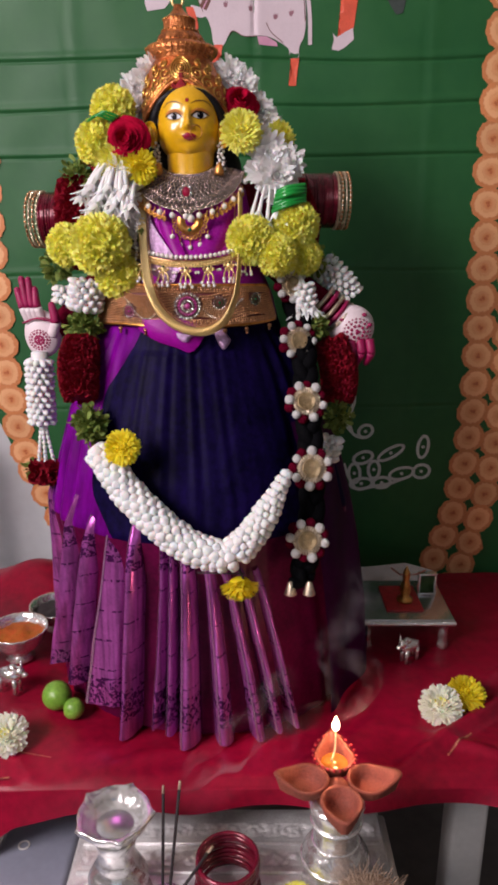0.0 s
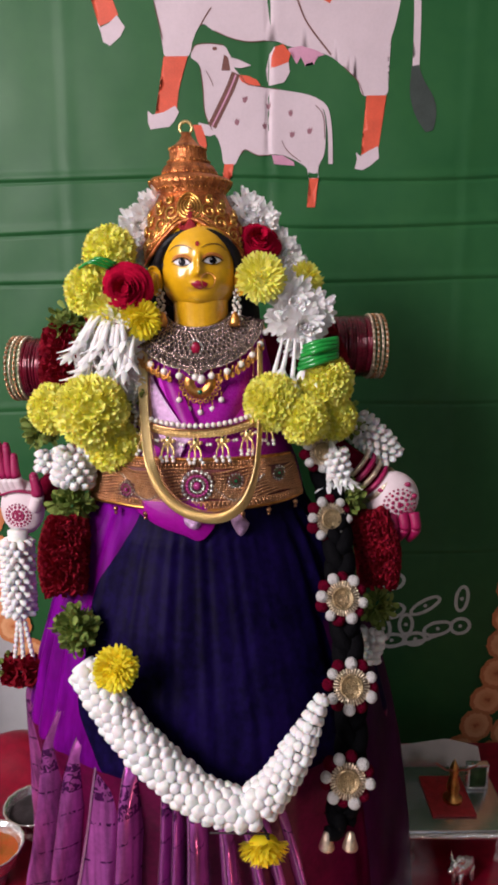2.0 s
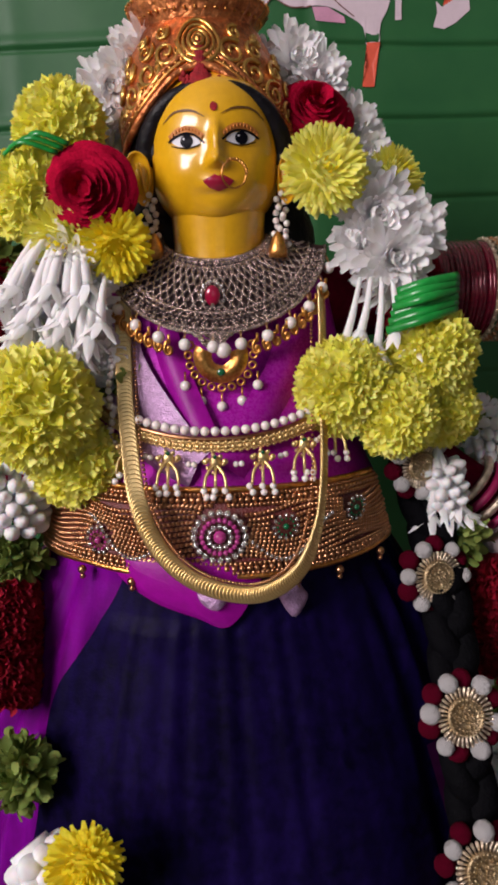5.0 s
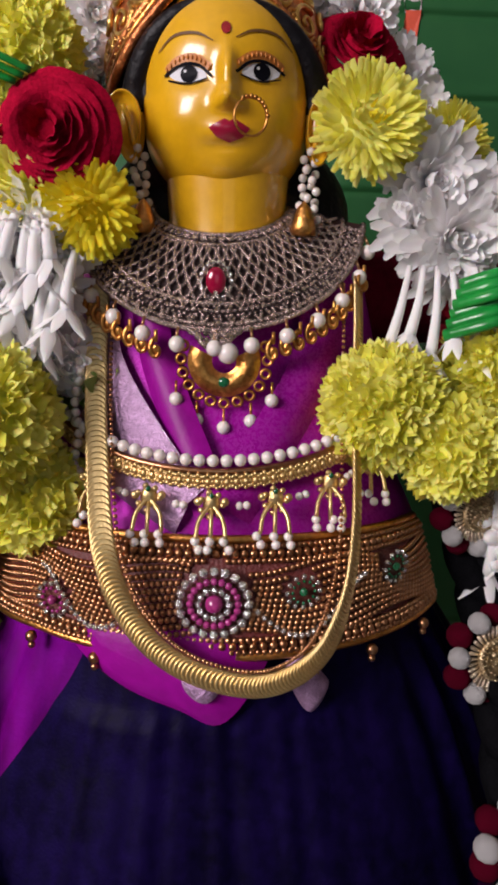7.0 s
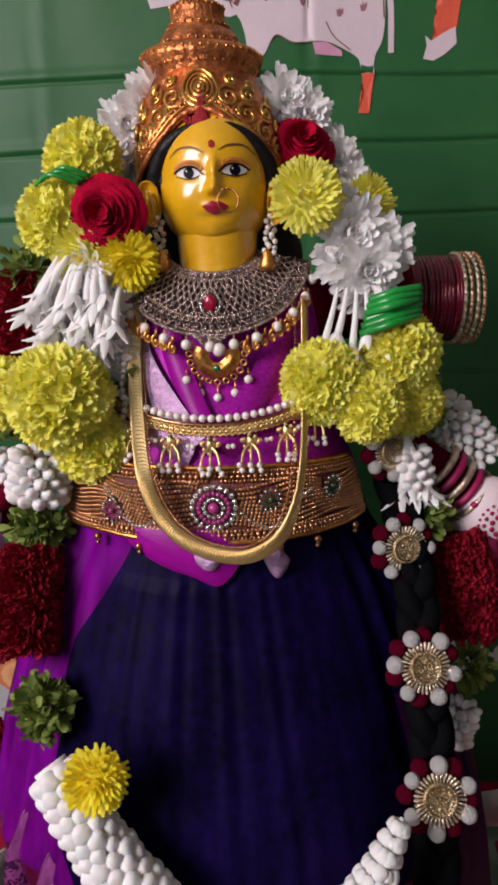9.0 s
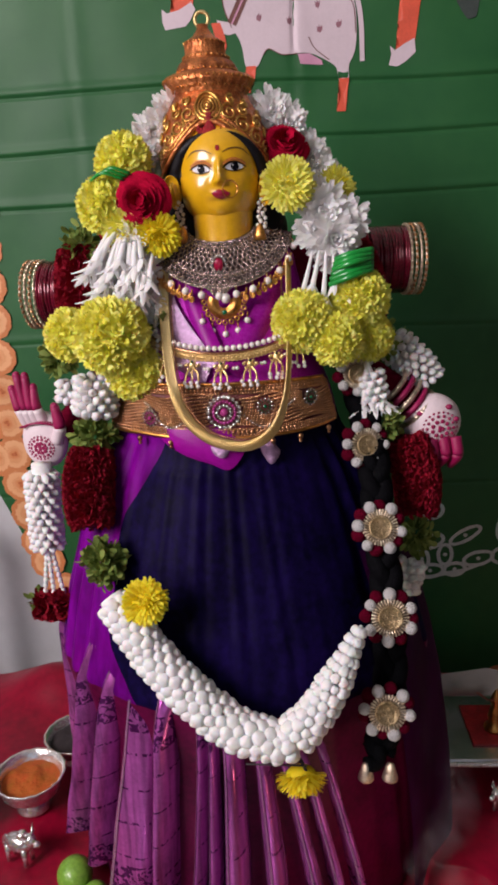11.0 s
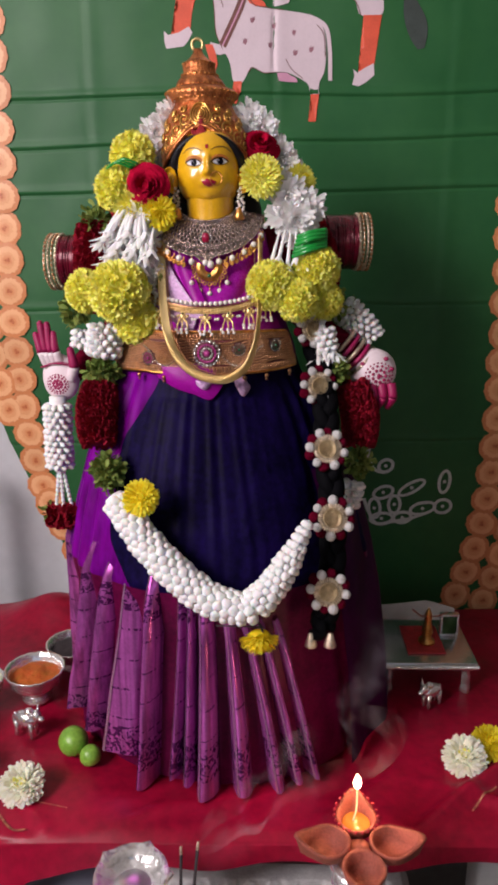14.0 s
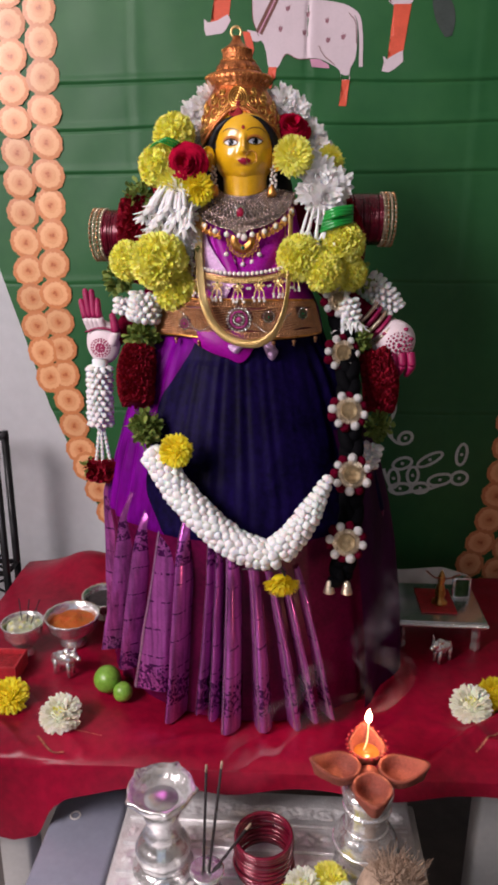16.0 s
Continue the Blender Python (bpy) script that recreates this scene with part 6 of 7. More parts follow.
def bud_rope(parent, points, radius, size, gap, around, me=None, jitter=0.12, shrink=1.0):
    """Buds strung in rings round a rope."""
    n = 200
    path = smooth_path(points, n)
    travelled, k = 0.0, 0
    for i in range(1, n + 1):
        travelled += (path[i] - path[i - 1]).length
        if travelled >= gap:
            travelled = 0
            d, s, t = basis(path[i] - path[i - 1])
            r = radius(i / n) if callable(radius) else radius
            for j in range(around):
                a = 2 * math.pi * (j + 0.5 * (k % 2)) / around
                o = s * math.cos(a) + t * math.sin(a)
                q = size * random.uniform(1 - jitter, 1 + jitter) * (shrink ** (i / n))
                piece("bud", me or bud_mesh, aim(path[i] + o * r, o + d * random.uniform(0.2, 0.5), random.uniform(0, 360), q), parent)
            k += 1


def rope_part(parent, points, r0, n, length, width, material, name, label="", ruffle=0.001, core=True):
    b = Build()
    r = lambda t: 1.04 * r0 * (0.74 + 0.26 * math.sin(math.pi * min(1, max(0, t))) ** 0.5)
    path = smooth_path(points, 40)
    if core:
        b.tube(path, lambda t: r(t) - length * 0.45, 12)
    petal_rope(b, path, r, n, length, width, ruffle)
    return part(name, b, material, parent, label)


def leaf_part(parent, centre, r, n, size, flat=(1, 1, 1)):
    b = Build()
    leafy(b, centre, r, int(1.7 * n), 0.78 * size, flat)
    return part("leaf_tuft", b, M["leaf"], parent, "small green leaves")


random.seed(41)
garland = thing("flower_garland", (-0.06, 0.72, 0.645), "long garland of white buds, red petals and leaves across the skirt", "garland")
V_LEFT = [(-0.169, 0.750, 0.765), (-0.155, 0.741, 0.749), (-0.137, 0.731, 0.726), (-0.115, 0.721, 0.704), (-0.090, 0.712, 0.683), (-0.062, 0.703, 0.666), (-0.030, 0.698, 0.658), (-0.016, 0.698, 0.660)]
V_RIGHT = [(-0.018, 0.698, 0.660), (0.004, 0.705, 0.682), (0.019, 0.713, 0.703), (0.043, 0.731, 0.746)]
bud_rope(garland, V_LEFT, lambda t: 0.0112 + 0.0030 * math.sin(math.pi * min(1, t * 0.9)), 0.0062, 0.0078, 9, round_bud, 0.18)
bud_rope(garland, V_RIGHT, lambda t: 0.0138 - 0.0035 * t if t < 0.7 else 0.0113 - 0.0300 * (t - 0.7), 0.0062, 0.0078, 10, round_bud, 0.18, shrink=0.68)
for pts, r in ((V_LEFT, lambda t: 0.011), (V_RIGHT, lambda t: 0.011 - 0.0095 * t)):
    part("core", Build().tube(smooth_path(pts, 30), r, 10), M["bud"], garland)
leaf_part(garland, (-0.181, 0.783, 0.783), 0.026, 200, 0.013, (0.8, 0.8, 1.1))
rope_part(garland, [(-0.196, 0.835, 0.872), (-0.199, 0.822, 0.840), (-0.195, 0.805, 0.808)], 0.022, 1700, 0.008, 0.007, M["red_petal"], "red_petals", "dark red petals")
leaf_part(garland, (-0.192, 0.838, 0.886), 0.024, 170, 0.013, (1.0, 0.8, 0.7))
bud_rope(garland, [(-0.192, 0.842, 0.900), (-0.186, 0.842, 0.938)], 0.0165, 0.0060, 0.0070, 11)
rope_part(garland, [(-0.190, 0.87, 0.960), (-0.205, 0.895, 1.000), (-0.206, 0.905, 1.050)], 0.025, 1400, 0.008, 0.007, M["red_petal"], "red_petals", "dark red petals")
leaf_part(garland, (-0.203, 0.898, 1.055), 0.022, 80, 0.013)
leaf_part(garland, (-0.232, 0.885, 0.952), 0.022, 80, 0.014)
rope_part(garland, [(-0.19, 0.905, 1.068), (-0.17, 0.91, 1.085)], 0.017, 400, 0.008, 0.007, M["red_petal"], "red_petals", "dark red petals")
bud_rope(garland, [(-0.222, 0.88, 0.932), (-0.226, 0.88, 0.905)], 0.010, 0.0052, 0.0070, 8)
# the other half
bud_rope(garland, [(0.092, 0.825, 0.722), (0.100, 0.828, 0.757)], 0.0115, 0.0058, 0.0075, 9)
leaf_part(garland, (0.108, 0.842, 0.776), 0.022, 80, 0.013)
rope_part(garland, [(0.110, 0.850, 0.795), (0.110, 0.862, 0.830), (0.100, 0.868, 0.868)], 0.021, 1500, 0.008, 0.007, M["red_petal"], "red_petals", "dark red petals")
leaf_part(garland, (0.078, 0.862, 0.884), 0.019, 70, 0.013)
bud_rope(garland, [(0.070, 0.862, 0.902), (0.062, 0.862, 0.935)], 0.010, 0.0052, 0.0070, 8)
rope_part(garland, [(0.055, 0.88, 0.955), (0.062, 0.91, 1.0), (0.05, 0.92, 1.045)], 0.022, 900, 0.008, 0.007, M["red_petal"], "red_petals", "dark red petals")
leaf_part(garland, (0.085, 0.90, 0.955), 0.022, 60, 0.013)

yellow_mum = mum_mesh("yellow_mum", M["yellow_petal"], M["yellow_petal"], 0.026, 51, 9, 0.17)
white_mum = mum_mesh("white_mum", M["cream_petal"], M["lime_petal"], 0.026, 52, 8, 0.19)
spider_mum = mum_mesh("spider_mum", M["lime_petal"], M["yellow_petal"], 0.027, 54, 11, 0.15)
daisy = bloom_mesh("white_flower", M["white_petal"], 0.025, 55)
puff = puff_mesh("puff", M["lime_petal"], 0.0345, 56, 820, 0.30, 0.06)
puff_small = puff_mesh("puff", M["lime_petal"], 0.0258, 57, 520, 0.34, 0.06)
rose_big = rose_mesh("rose", M["rose"], 0.027, 58)
rose_small = rose_mesh("rose", M["rose"], 0.022, 59)


def flower(name, me, at, d, parent, scale=1.0, roll=None, label=""):
    ob = piece(name, me, aim(at, d, random.uniform(0, 360) if roll is None else roll, scale), parent)
    return tagged(ob, label)


def rose(meshes, at, d, parent, scale):
    """A rose with each petal a piece of its own."""
    heart = flower("rose", meshes[0], at, d, parent, scale, 0, "dark red cloth rose")
    for me in meshes[1]:
        ob = new("petal", me)
        ob.parent = heart
    return heart


flower("yellow_flower", yellow_mum, (-0.1365, 0.733, 0.770), (-0.05, -1, 0.28), garland, 0.72, label="bright yellow chrysanthemum")
hook = part("hanger", Build().tube(smooth_path([(-0.018, 0.694, 0.655), (-0.010, 0.691, 0.645), (-0.006, 0.693, 0.632), (-0.012, 0.694, 0.628)], 14), 0.0014, 6).tube([(-0.055, 0.690, 0.643), (-0.005, 0.688, 0.643)], 0.0008, 5), M["incense"], garland, "thin wire hanger")
flower("yellow_flower", yellow_mum, (-0.010, 0.697, 0.624), (0.05, -0.6, -0.8), garland, 0.76, label="drooping yellow chrysanthemum")

# Clusters beside the head.
random.seed(61)
side_l = thing("shoulder_garland", (-0.165, 0.85, 0.94), "garland of yellow puffs, red rose and white tuberoses at the shoulder", "garland", "garlands beside the head")
flower("yellow_flower", puff_small, (-0.152, 0.872, 1.124), (-0.3, -0.9, 0.3), side_l, 1.0, label="lemon yellow crepe flower")
flower("yellow_flower", puff_small, (-0.170, 0.862, 1.088), (-0.3, -0.9, 0.0), side_l, 0.98, label="yellow crepe flower")
rose(rose_big, (-0.134, 0.842, 1.090), (-0.05, -1, 0.05), side_l, 0.82)
flower("yellow_flower", yellow_mum, (-0.122, 0.850, 1.062), (0.1, -0.9, -0.35), side_l, 0.74, label="golden yellow chrysanthemum")
flower("yellow_flower", spider_mum, (-0.150, 0.855, 1.066), (-0.1, -0.9, -0.35), side_l, 0.80, label="pale yellow chrysanthemum")
flower("yellow_flower", puff, (-0.166, 0.826, 0.978), (-0.1, -1, 0.15), side_l, 1.0, label="large lime yellow crepe puff")
flower("yellow_flower", puff_small, (-0.209, 0.846, 0.978), (-0.6, -0.8, 0.1), side_l, 0.95, label="lime yellow crepe puff")
flower("yellow_flower", puff_small, (-0.148, 0.836, 0.943), (0.1, -0.9, -0.4), side_l, 1.05, label="lime yellow crepe puff")
leaf_part(side_l, (-0.122, 0.858, 0.985), 0.016, 40, 0.016)
for px, pz in ((-0.142, 1.030), (-0.140, 1.012), (-0.146, 0.998), (-0.150, 1.042), (-0.138, 1.045), (-0.158, 1.024), (-0.165, 1.040), (-0.156, 1.008), (-0.168, 1.018), (-0.135, 1.000), (-0.146, 1.056)):
    flower("white_flower", daisy, (px, 0.853 + random.uniform(-0.005, 0.006), pz), (0.2 + random.uniform(-0.5, 0.4), -0.8, -0.25 + random.uniform(-0.3, 0.2)), side_l, 0.72, label="white tuberose bloom")


def tuberose(parent, a, b_, r):
    """A hanging tuberose: slim tube that opens into a star of pointed petals."""
    a, b_ = Vector(a), Vector(b_)
    path = smooth_path([a, (a + b_) / 2 + Vector((0, -0.004, 0)), b_], 10)
    b = Build().tube(path, lambda t: r * (0.30 + 0.35 * t), 7)
    d, side, up = basis(path[-1] - path[-2])
    for k in range(6):
        w = math.pi * k / 3 + random.uniform(-0.3, 0.3)
        rad = side * math.cos(w) + up * math.sin(w)
        out = (d + rad * random.uniform(0.45, 0.95)).normalized()
        across = out.cross(rad).normalized()
        ln, wd = 3.4 * r * random.uniform(0.8, 1.2), 1.25 * r
        nrm = out.cross(across).normalized()
        base = b_ - d * (0.5 * r) + rad * (0.3 * r)
        rows = ((0.0, 0.45), (0.35, 1.0), (0.7, 0.72), (1.0, 0.08))
        verts = [base + out * (ln * t) + across * (0.5 * wd * q * i) + nrm * (0.14 * wd * abs(i) - 0.10 * ln * t * t) for t, q in rows for i in (-1, 0, 1)]
        b.add(verts, [(3 * m + i, 3 * m + i + 1, 3 * m + i + 4, 3 * m + i + 3) for m in range(3) for i in range(2)])
    part("tuberose", b, M["white_petal"], parent)


for k in range(9):
    tuberose(side_l, (-0.162 + 0.0030 * k, 0.850, 1.070 - 0.002 * (k % 2)), (-0.186 + 0.0062 * k, 0.840 - 0.002 * (k % 2), 1.030 + 0.006 * (k % 3)), 0.0050)
for k in range(9):
    tuberose(side_l, (-0.160 + 0.0040 * k, 0.846, 1.045 - 0.003 * (k % 2)), (-0.182 + 0.0065 * k, 0.836 - 0.002 * (k % 2), 1.008 + 0.007 * (k % 3)), 0.0050)
for k in range(3):
    part("ribbon_strand", Build().tube(smooth_path([(-0.178 + 0.004 * k, 0.852, 1.108 + 0.002 * k), (-0.165 + 0.004 * k, 0.842, 1.113 + 0.002 * k), (-0.148 + 0.003 * k, 0.846, 1.108 + 0.002 * k)], 12), 0.0016, 6, flat=0.5), M["green_ribbon"], side_l, "shiny green ribbon")

side_r = thing("shoulder_garland", (0.03, 0.86, 0.95), "garland of lime puffs, white blooms and green ribbon at the shoulder", "garland", "garlands beside the head")
flower("yellow_flower", spider_mum, (-0.009, 0.866, 1.099), (0.15, -0.95, 0.15), side_r, 0.84, label="bright yellow spider chrysanthemum")
flower("yellow_flower", spider_mum, (0.036, 0.90, 1.098), (0.6, -0.7, 0.4), side_r, 0.65, label="pale yellow chrysanthemum")
rose(rose_small, (-0.010, 0.896, 1.136), (0.2, -0.8, 0.5), side_r, 0.95)
for px, py, pz, s in ((0.020, 0.876, 1.078, 1.0), (0.030, 0.868, 1.054, 1.0), (0.042, 0.880, 1.068, 0.9), (0.015, 0.875, 1.060, 0.8), (0.034, 0.872, 1.040, 0.8), (0.012, 0.885, 1.092, 0.7)):
    flower("white_flower", daisy, (px, py, pz), (0.3 + random.uniform(-0.3, 0.3), -0.9, random.uniform(-0.5, 0.2)), side_r, s, label="white cloth bloom")
for k in range(6):
    tuberose(side_r, (0.012 + 0.006 * k, 0.862, 1.042), (0.002 + 0.0095 * k, 0.850, 1.006 + 0.008 * (k % 2)), 0.0040)
for k in range(6):
    part("ribbon_strand", Build().tube(smooth_path([(0.026 + 0.001 * k, 0.850, 1.014 + 0.0042 * k), (0.044, 0.840 + 0.002 * (k % 3), 1.021 + 0.0038 * k), (0.064, 0.852, 1.026 + 0.0034 * k)], 12), 0.0026, 8, flat=0.7), M["green_ribbon"], side_r, "shiny green ribbon")
flower("yellow_flower", puff, (0.002, 0.846, 0.983), (0.05, -1, 0.1), side_r, 0.82, label="lime yellow crepe puff")
flower("yellow_flower", puff, (0.054, 0.860, 1.000), (0.3, -0.95, 0.2), side_r, 0.80, label="lime yellow crepe puff")
flower("yellow_flower", puff_small, (0.032, 0.842, 0.966), (0.1, -0.95, -0.3), side_r, 0.95, label="lime yellow crepe puff")
flower("yellow_flower", puff_small, (0.064, 0.866, 0.963), (0.4, -0.9, -0.3), side_r, 0.90, label="lime yellow crepe puff")
for k in range(5):
    tuberose(side_r, (0.060, 0.862, 0.945), (0.058 + 0.005 * k, 0.856, 0.902 + 0.006 * (k % 2)), 0.0046)

# White flowers round the crown.
halo = thing("crown_flowers", (-0.07, 0.93, 1.09), "string of white jasmine flowers round the crown", "garland")
for k in range(11):
    a = radians(158 - 136 * k / 10)
    flower("white_flower", daisy, (-0.060 + 0.072 * math.cos(a) * 1.08, 0.925, 1.095 + 0.070 * math.sin(a)), (math.cos(a) * 0.7, -0.45, math.sin(a) * 0.7), halo, 0.86)
for px, pz in ((0.012, 1.128), (0.020, 1.112), (-0.150, 1.118), (0.028, 1.10), (-0.118, 1.163), (-0.131, 1.151), (-0.143, 1.137), (-0.106, 1.172), (-0.022, 1.166), (-0.008, 1.155)):
    flower("white_flower", daisy, (px, 0.918, pz), (0.3, -0.9, 0.1), halo, 0.8)

# Strings on the raised palm.
palm_string = thing("palm_garland", (-0.257, 0.855, 0.69), "white bud tassel with red petal tip hanging from the palm", "garland")
random.seed(71)
bud_rope(palm_string, [(-0.254, 0.856, 0.848), (-0.256, 0.856, 0.800), (-0.257, 0.857, 0.763)], 0.0125, 0.0056, 0.0072, 10)
part("core", Build().tube([(-0.254, 0.858, 0.852), (-0.257, 0.858, 0.762)], 0.010, 10), M["bud"], palm_string)
for s in (-1, 0, 1):
    for k in range(9):
        piece("bud", bud_mesh, Matrix.Translation((-0.257 + s * (0.003 + 0.0009 * k), 0.856 + 0.002 * abs(s), 0.757 - 0.0062 * k)) @ Matrix.Diagonal((0.0036, 0.0036, 0.0036, 1)), palm_string)
b = Build()
petal_rope(b, smooth_path([(-0.274, 0.858, 0.700), (-0.258, 0.854, 0.698), (-0.243, 0.858, 0.701)], 20), 0.014, 160, 0.013, 0.012, 0.0015)
part("red_petals", b, M["red_petal"], palm_string, "dark red petals")
leaf_part(palm_string, (-0.276, 0.860, 0.703), 0.010, 24, 0.012)
wrist_string = thing("wrist_garland", (0.104, 0.905, 0.915), "wrap of white jasmine buds above the lowered palm", "garland")
bud_rope(wrist_string, [(0.085, 0.905, 0.955), (0.108, 0.902, 0.937), (0.125, 0.900, 0.915)], 0.014, 0.0054, 0.0070, 10)

# ---------------- braid with medallions ----------------
braid = thing("braid_ornament", (0.06, 0.75, 0.60), "black braid with gold medallions ringed by white and maroon pompons", "hair ornament")
BRAID = [(0.040, 0.885, 0.985), (0.050, 0.868, 0.930), (0.064, 0.838, 0.868), (0.067, 0.797, 0.805), (0.072, 0.764, 0.735), (0.070, 0.737, 0.660), (0.060, 0.730, 0.612)]
braid_path = smooth_path(BRAID, 90)
for strand_no in range(3):
    pts = []
    for i, p in enumerate(braid_path):
        w = i * 0.42 + strand_no * 2 * math.pi / 3
        pts.append(p + Vector((0.0075 * math.sin(w), 0.010 + 0.004 * math.sin(2 * w), 0)))
    part("plait_strand", Build().tube(pts, 0.0085, 8), M["black_braid"], braid, "plaited black hair")
pom_w = Build().ball((0, 0, 0), 1.0, 12, 9)
pom_w.v = [tuple(Vector(p) * (1 + 0.09 * noise.noise(Vector(p) * 3.1))) for p in pom_w.v]
pom_m = pom_w.mesh("pompon", M["maroon_wool"])
pom_w = pom_w.mesh("pompon", M["white_wool"])
hub = Build()
for k in range(34):
    a = 2 * math.pi * k / 34
    hub.tube([(0.0095 * math.cos(a), 0.0095 * math.sin(a), 0.0), (0.0160 * math.cos(a), 0.0160 * math.sin(a), 0.0012)], lambda t: 0.0007 + 0.0005 * t, 5)
    hub.ball((0.0162 * math.cos(a), 0.0162 * math.sin(a), 0.0013), 0.0012, 5, 4)
hub_mesh = hub.mesh("sunburst", M["medal"])
disc = Build()
disc.lathe([(0.0108, -0.001), (0.0112, 0.001), (0.0104, 0.0022), (0.0092, 0.0018), (0.0088, 0.0014), (0.0, 0.0016)], 32)
random.seed(5)
for k in range(30):
    a = 2 * math.pi * k / 30
    disc.ball((0.0100 * math.cos(a), 0.0100 * math.sin(a), 0.0024), 0.0010, 5, 4)
for k in range(20):
    a = 2 * math.pi * k / 20
    disc.ball((0.0074 * math.cos(a), 0.0074 * math.sin(a), 0.0022), (0.0009, 0.0009, 0.0010), 5, 4)
for k in range(44):
    q, a = 0.0058 * math.sqrt(random.random()), random.uniform(0, 6.28)
    disc.ball((q * math.cos(a) * 0.8, q * math.sin(a), 0.0020), (0.0011, 0.0011, random.uniform(0.0010, 0.0022)), 6, 4)
disc_mesh = disc.mesh("disc", M["medal_gold"])
for at, d, s in (((0.051, 0.858, 0.932), (0.35, -0.9, 0.1), 0.85), ((0.0585, 0.836, 0.870), (0.30, -0.95, 0.20), 0.95), ((0.0655, 0.790, 0.8075), (0.10, -0.9, 0.42), 1.0), ((0.0700, 0.753, 0.7395), (0.05, -0.9, 0.36), 1.02), ((0.0650, 0.726, 0.6640), (0.0, -0.95, 0.28), 1.0)):
    m = aim(at, d, random.uniform(-15, 15), s * 0.95)
    piece("sunburst", hub_mesh, m, braid)
    piece("disc", disc_mesh, m @ Matrix.Translation((0, 0, 0.001)), braid)
    for k in range(12):
        a = 2 * math.pi * (k + 0.25) / 12
        r = (0.0058 if k % 2 else 0.0066) * random.uniform(0.88, 1.1)
        a += random.uniform(-0.09, 0.09)
        piece("pompon", pom_w if k % 2 else pom_m, m @ Matrix.Translation((0.0205 * math.cos(a), 0.0205 * math.sin(a), -0.001 if k % 2 else -0.006)) @ Matrix.Diagonal((r, r, r, 1)), braid)
for dx in (-0.011, 0.010):
    part("bell", Build().lathe([(0.0008, 0.010), (0.0035, 0.008), (0.0050, 0.002), (0.0068, -0.004), (0.0072, -0.006), (0.001, -0.0062)], 16, (0.058 + dx, 0.722, 0.606)), M["medal"], braid, "small gold bell")
part("tassel", Build().tube(smooth_path([(0.06, 0.735, 0.625), (0.058, 0.728, 0.612), (0.047, 0.724, 0.612)], 10), 0.007, 8), M["black_braid"], braid)


# ---------------- on the table ----------------
def fruit(at, r, label, tilt):
    b = Build().lathe([(0.0, -0.98), (0.25, -0.97), (0.62, -0.78), (0.92, -0.35), (1.0, 0.05), (0.93, 0.42), (0.68, 0.78), (0.36, 0.96), (0.16, 1.04), (0.0, 1.06)], 28)
    b.v = [tuple(Vector(p) * r) for p in b.v]
    ob = new("lime", b.mesh("lime", M["lime"]))
    ob.matrix_basis = Matrix.Translation((at[0], at[1], TOP + r * 0.985)) @ pose(0, 0, 0, *tilt)
    return tagged(ob, label, "lime", "limes")


fruit((-0.250, 0.792), 0.0190, "round green lime on the red cloth", (60, 20, 0))
fruit((-0.224, 0.772), 0.0135, "small pale green lime beside the skirt", (20, 30, 40))


def loose_flower(name, me, at, d, label, s):
    ob = new(name, me)
    ob.matrix_basis = aim((at[0], at[1], TOP + at[2]), d, random.uniform(0, 360), s)
    return tagged(ob, label, "flower", "loose flowers on the cloth")


random.seed(81)
loose_flower("chrysanthemum", white_mum, (-0.294, 0.722, 0.012), (0.0, -0.55, 0.83), "cream white chrysanthemum lying on the red cloth", 0.98)
loose_flower("chrysanthemum", yellow_mum, (-0.375, 0.752, 0.012), (0.1, -0.55, 0.83), "bright yellow chrysanthemum lying on the red cloth", 0.95)
loose_flower("chrysanthemum", white_mum, (0.246, 0.776, 0.014), (-0.2, -0.5, 0.83), "cream chrysanthemum lying beside a yellow one", 0.98)
loose_flower("chrysanthemum", yellow_mum, (0.284, 0.796, 0.016), (0.2, -0.4, 0.9), "yellow chrysanthemum lying beside a cream one", 0.92)


def bowl(at, r, h, fill, label, fluted=0.0):
    """Footed silver bowl with its filling."""
    ob = thing("silver_bowl", (at[0], at[1], TOP), label, "bowl", "silver bowls")
    prof = [(0.0, 0.0), (0.50, 0.0), (0.52, 0.04), (0.36, 0.16), (0.34, 0.24), (0.62, 0.38), (0.90, 0.62), (0.96, 0.86), (1.06, 1.0), (1.05, 1.03), (0.98, 1.0), (0.90, 0.86), (0.82, 0.62), (0.5, 0.42), (0.0, 0.38)]
    part("bowl", Build().lathe([(q * r, z * h) for q, z in prof], 40, (at[0], at[1], TOP + 0.001), fn=lambda a, j: 1 + fluted * math.sin(16 * a) * (1 if 5 < j < 11 else 0)), M["silver"], ob)
    random.seed(int(at[0] * 1000))

    def heap(u, v):
        a, q = 2 * math.pi * u, r * 0.86 * v
        z = TOP + h * 0.80 + 0.006 * (1 - v) + 0.003 * noise.noise((q * math.cos(a) * 90, q * math.sin(a) * 90, at[0]))
        return (at[0] + q * math.cos(a), at[1] + q * math.sin(a), z)

    part("filling", Build().grid(heap, 30, 8, closed=True), fill, ob)
    return ob


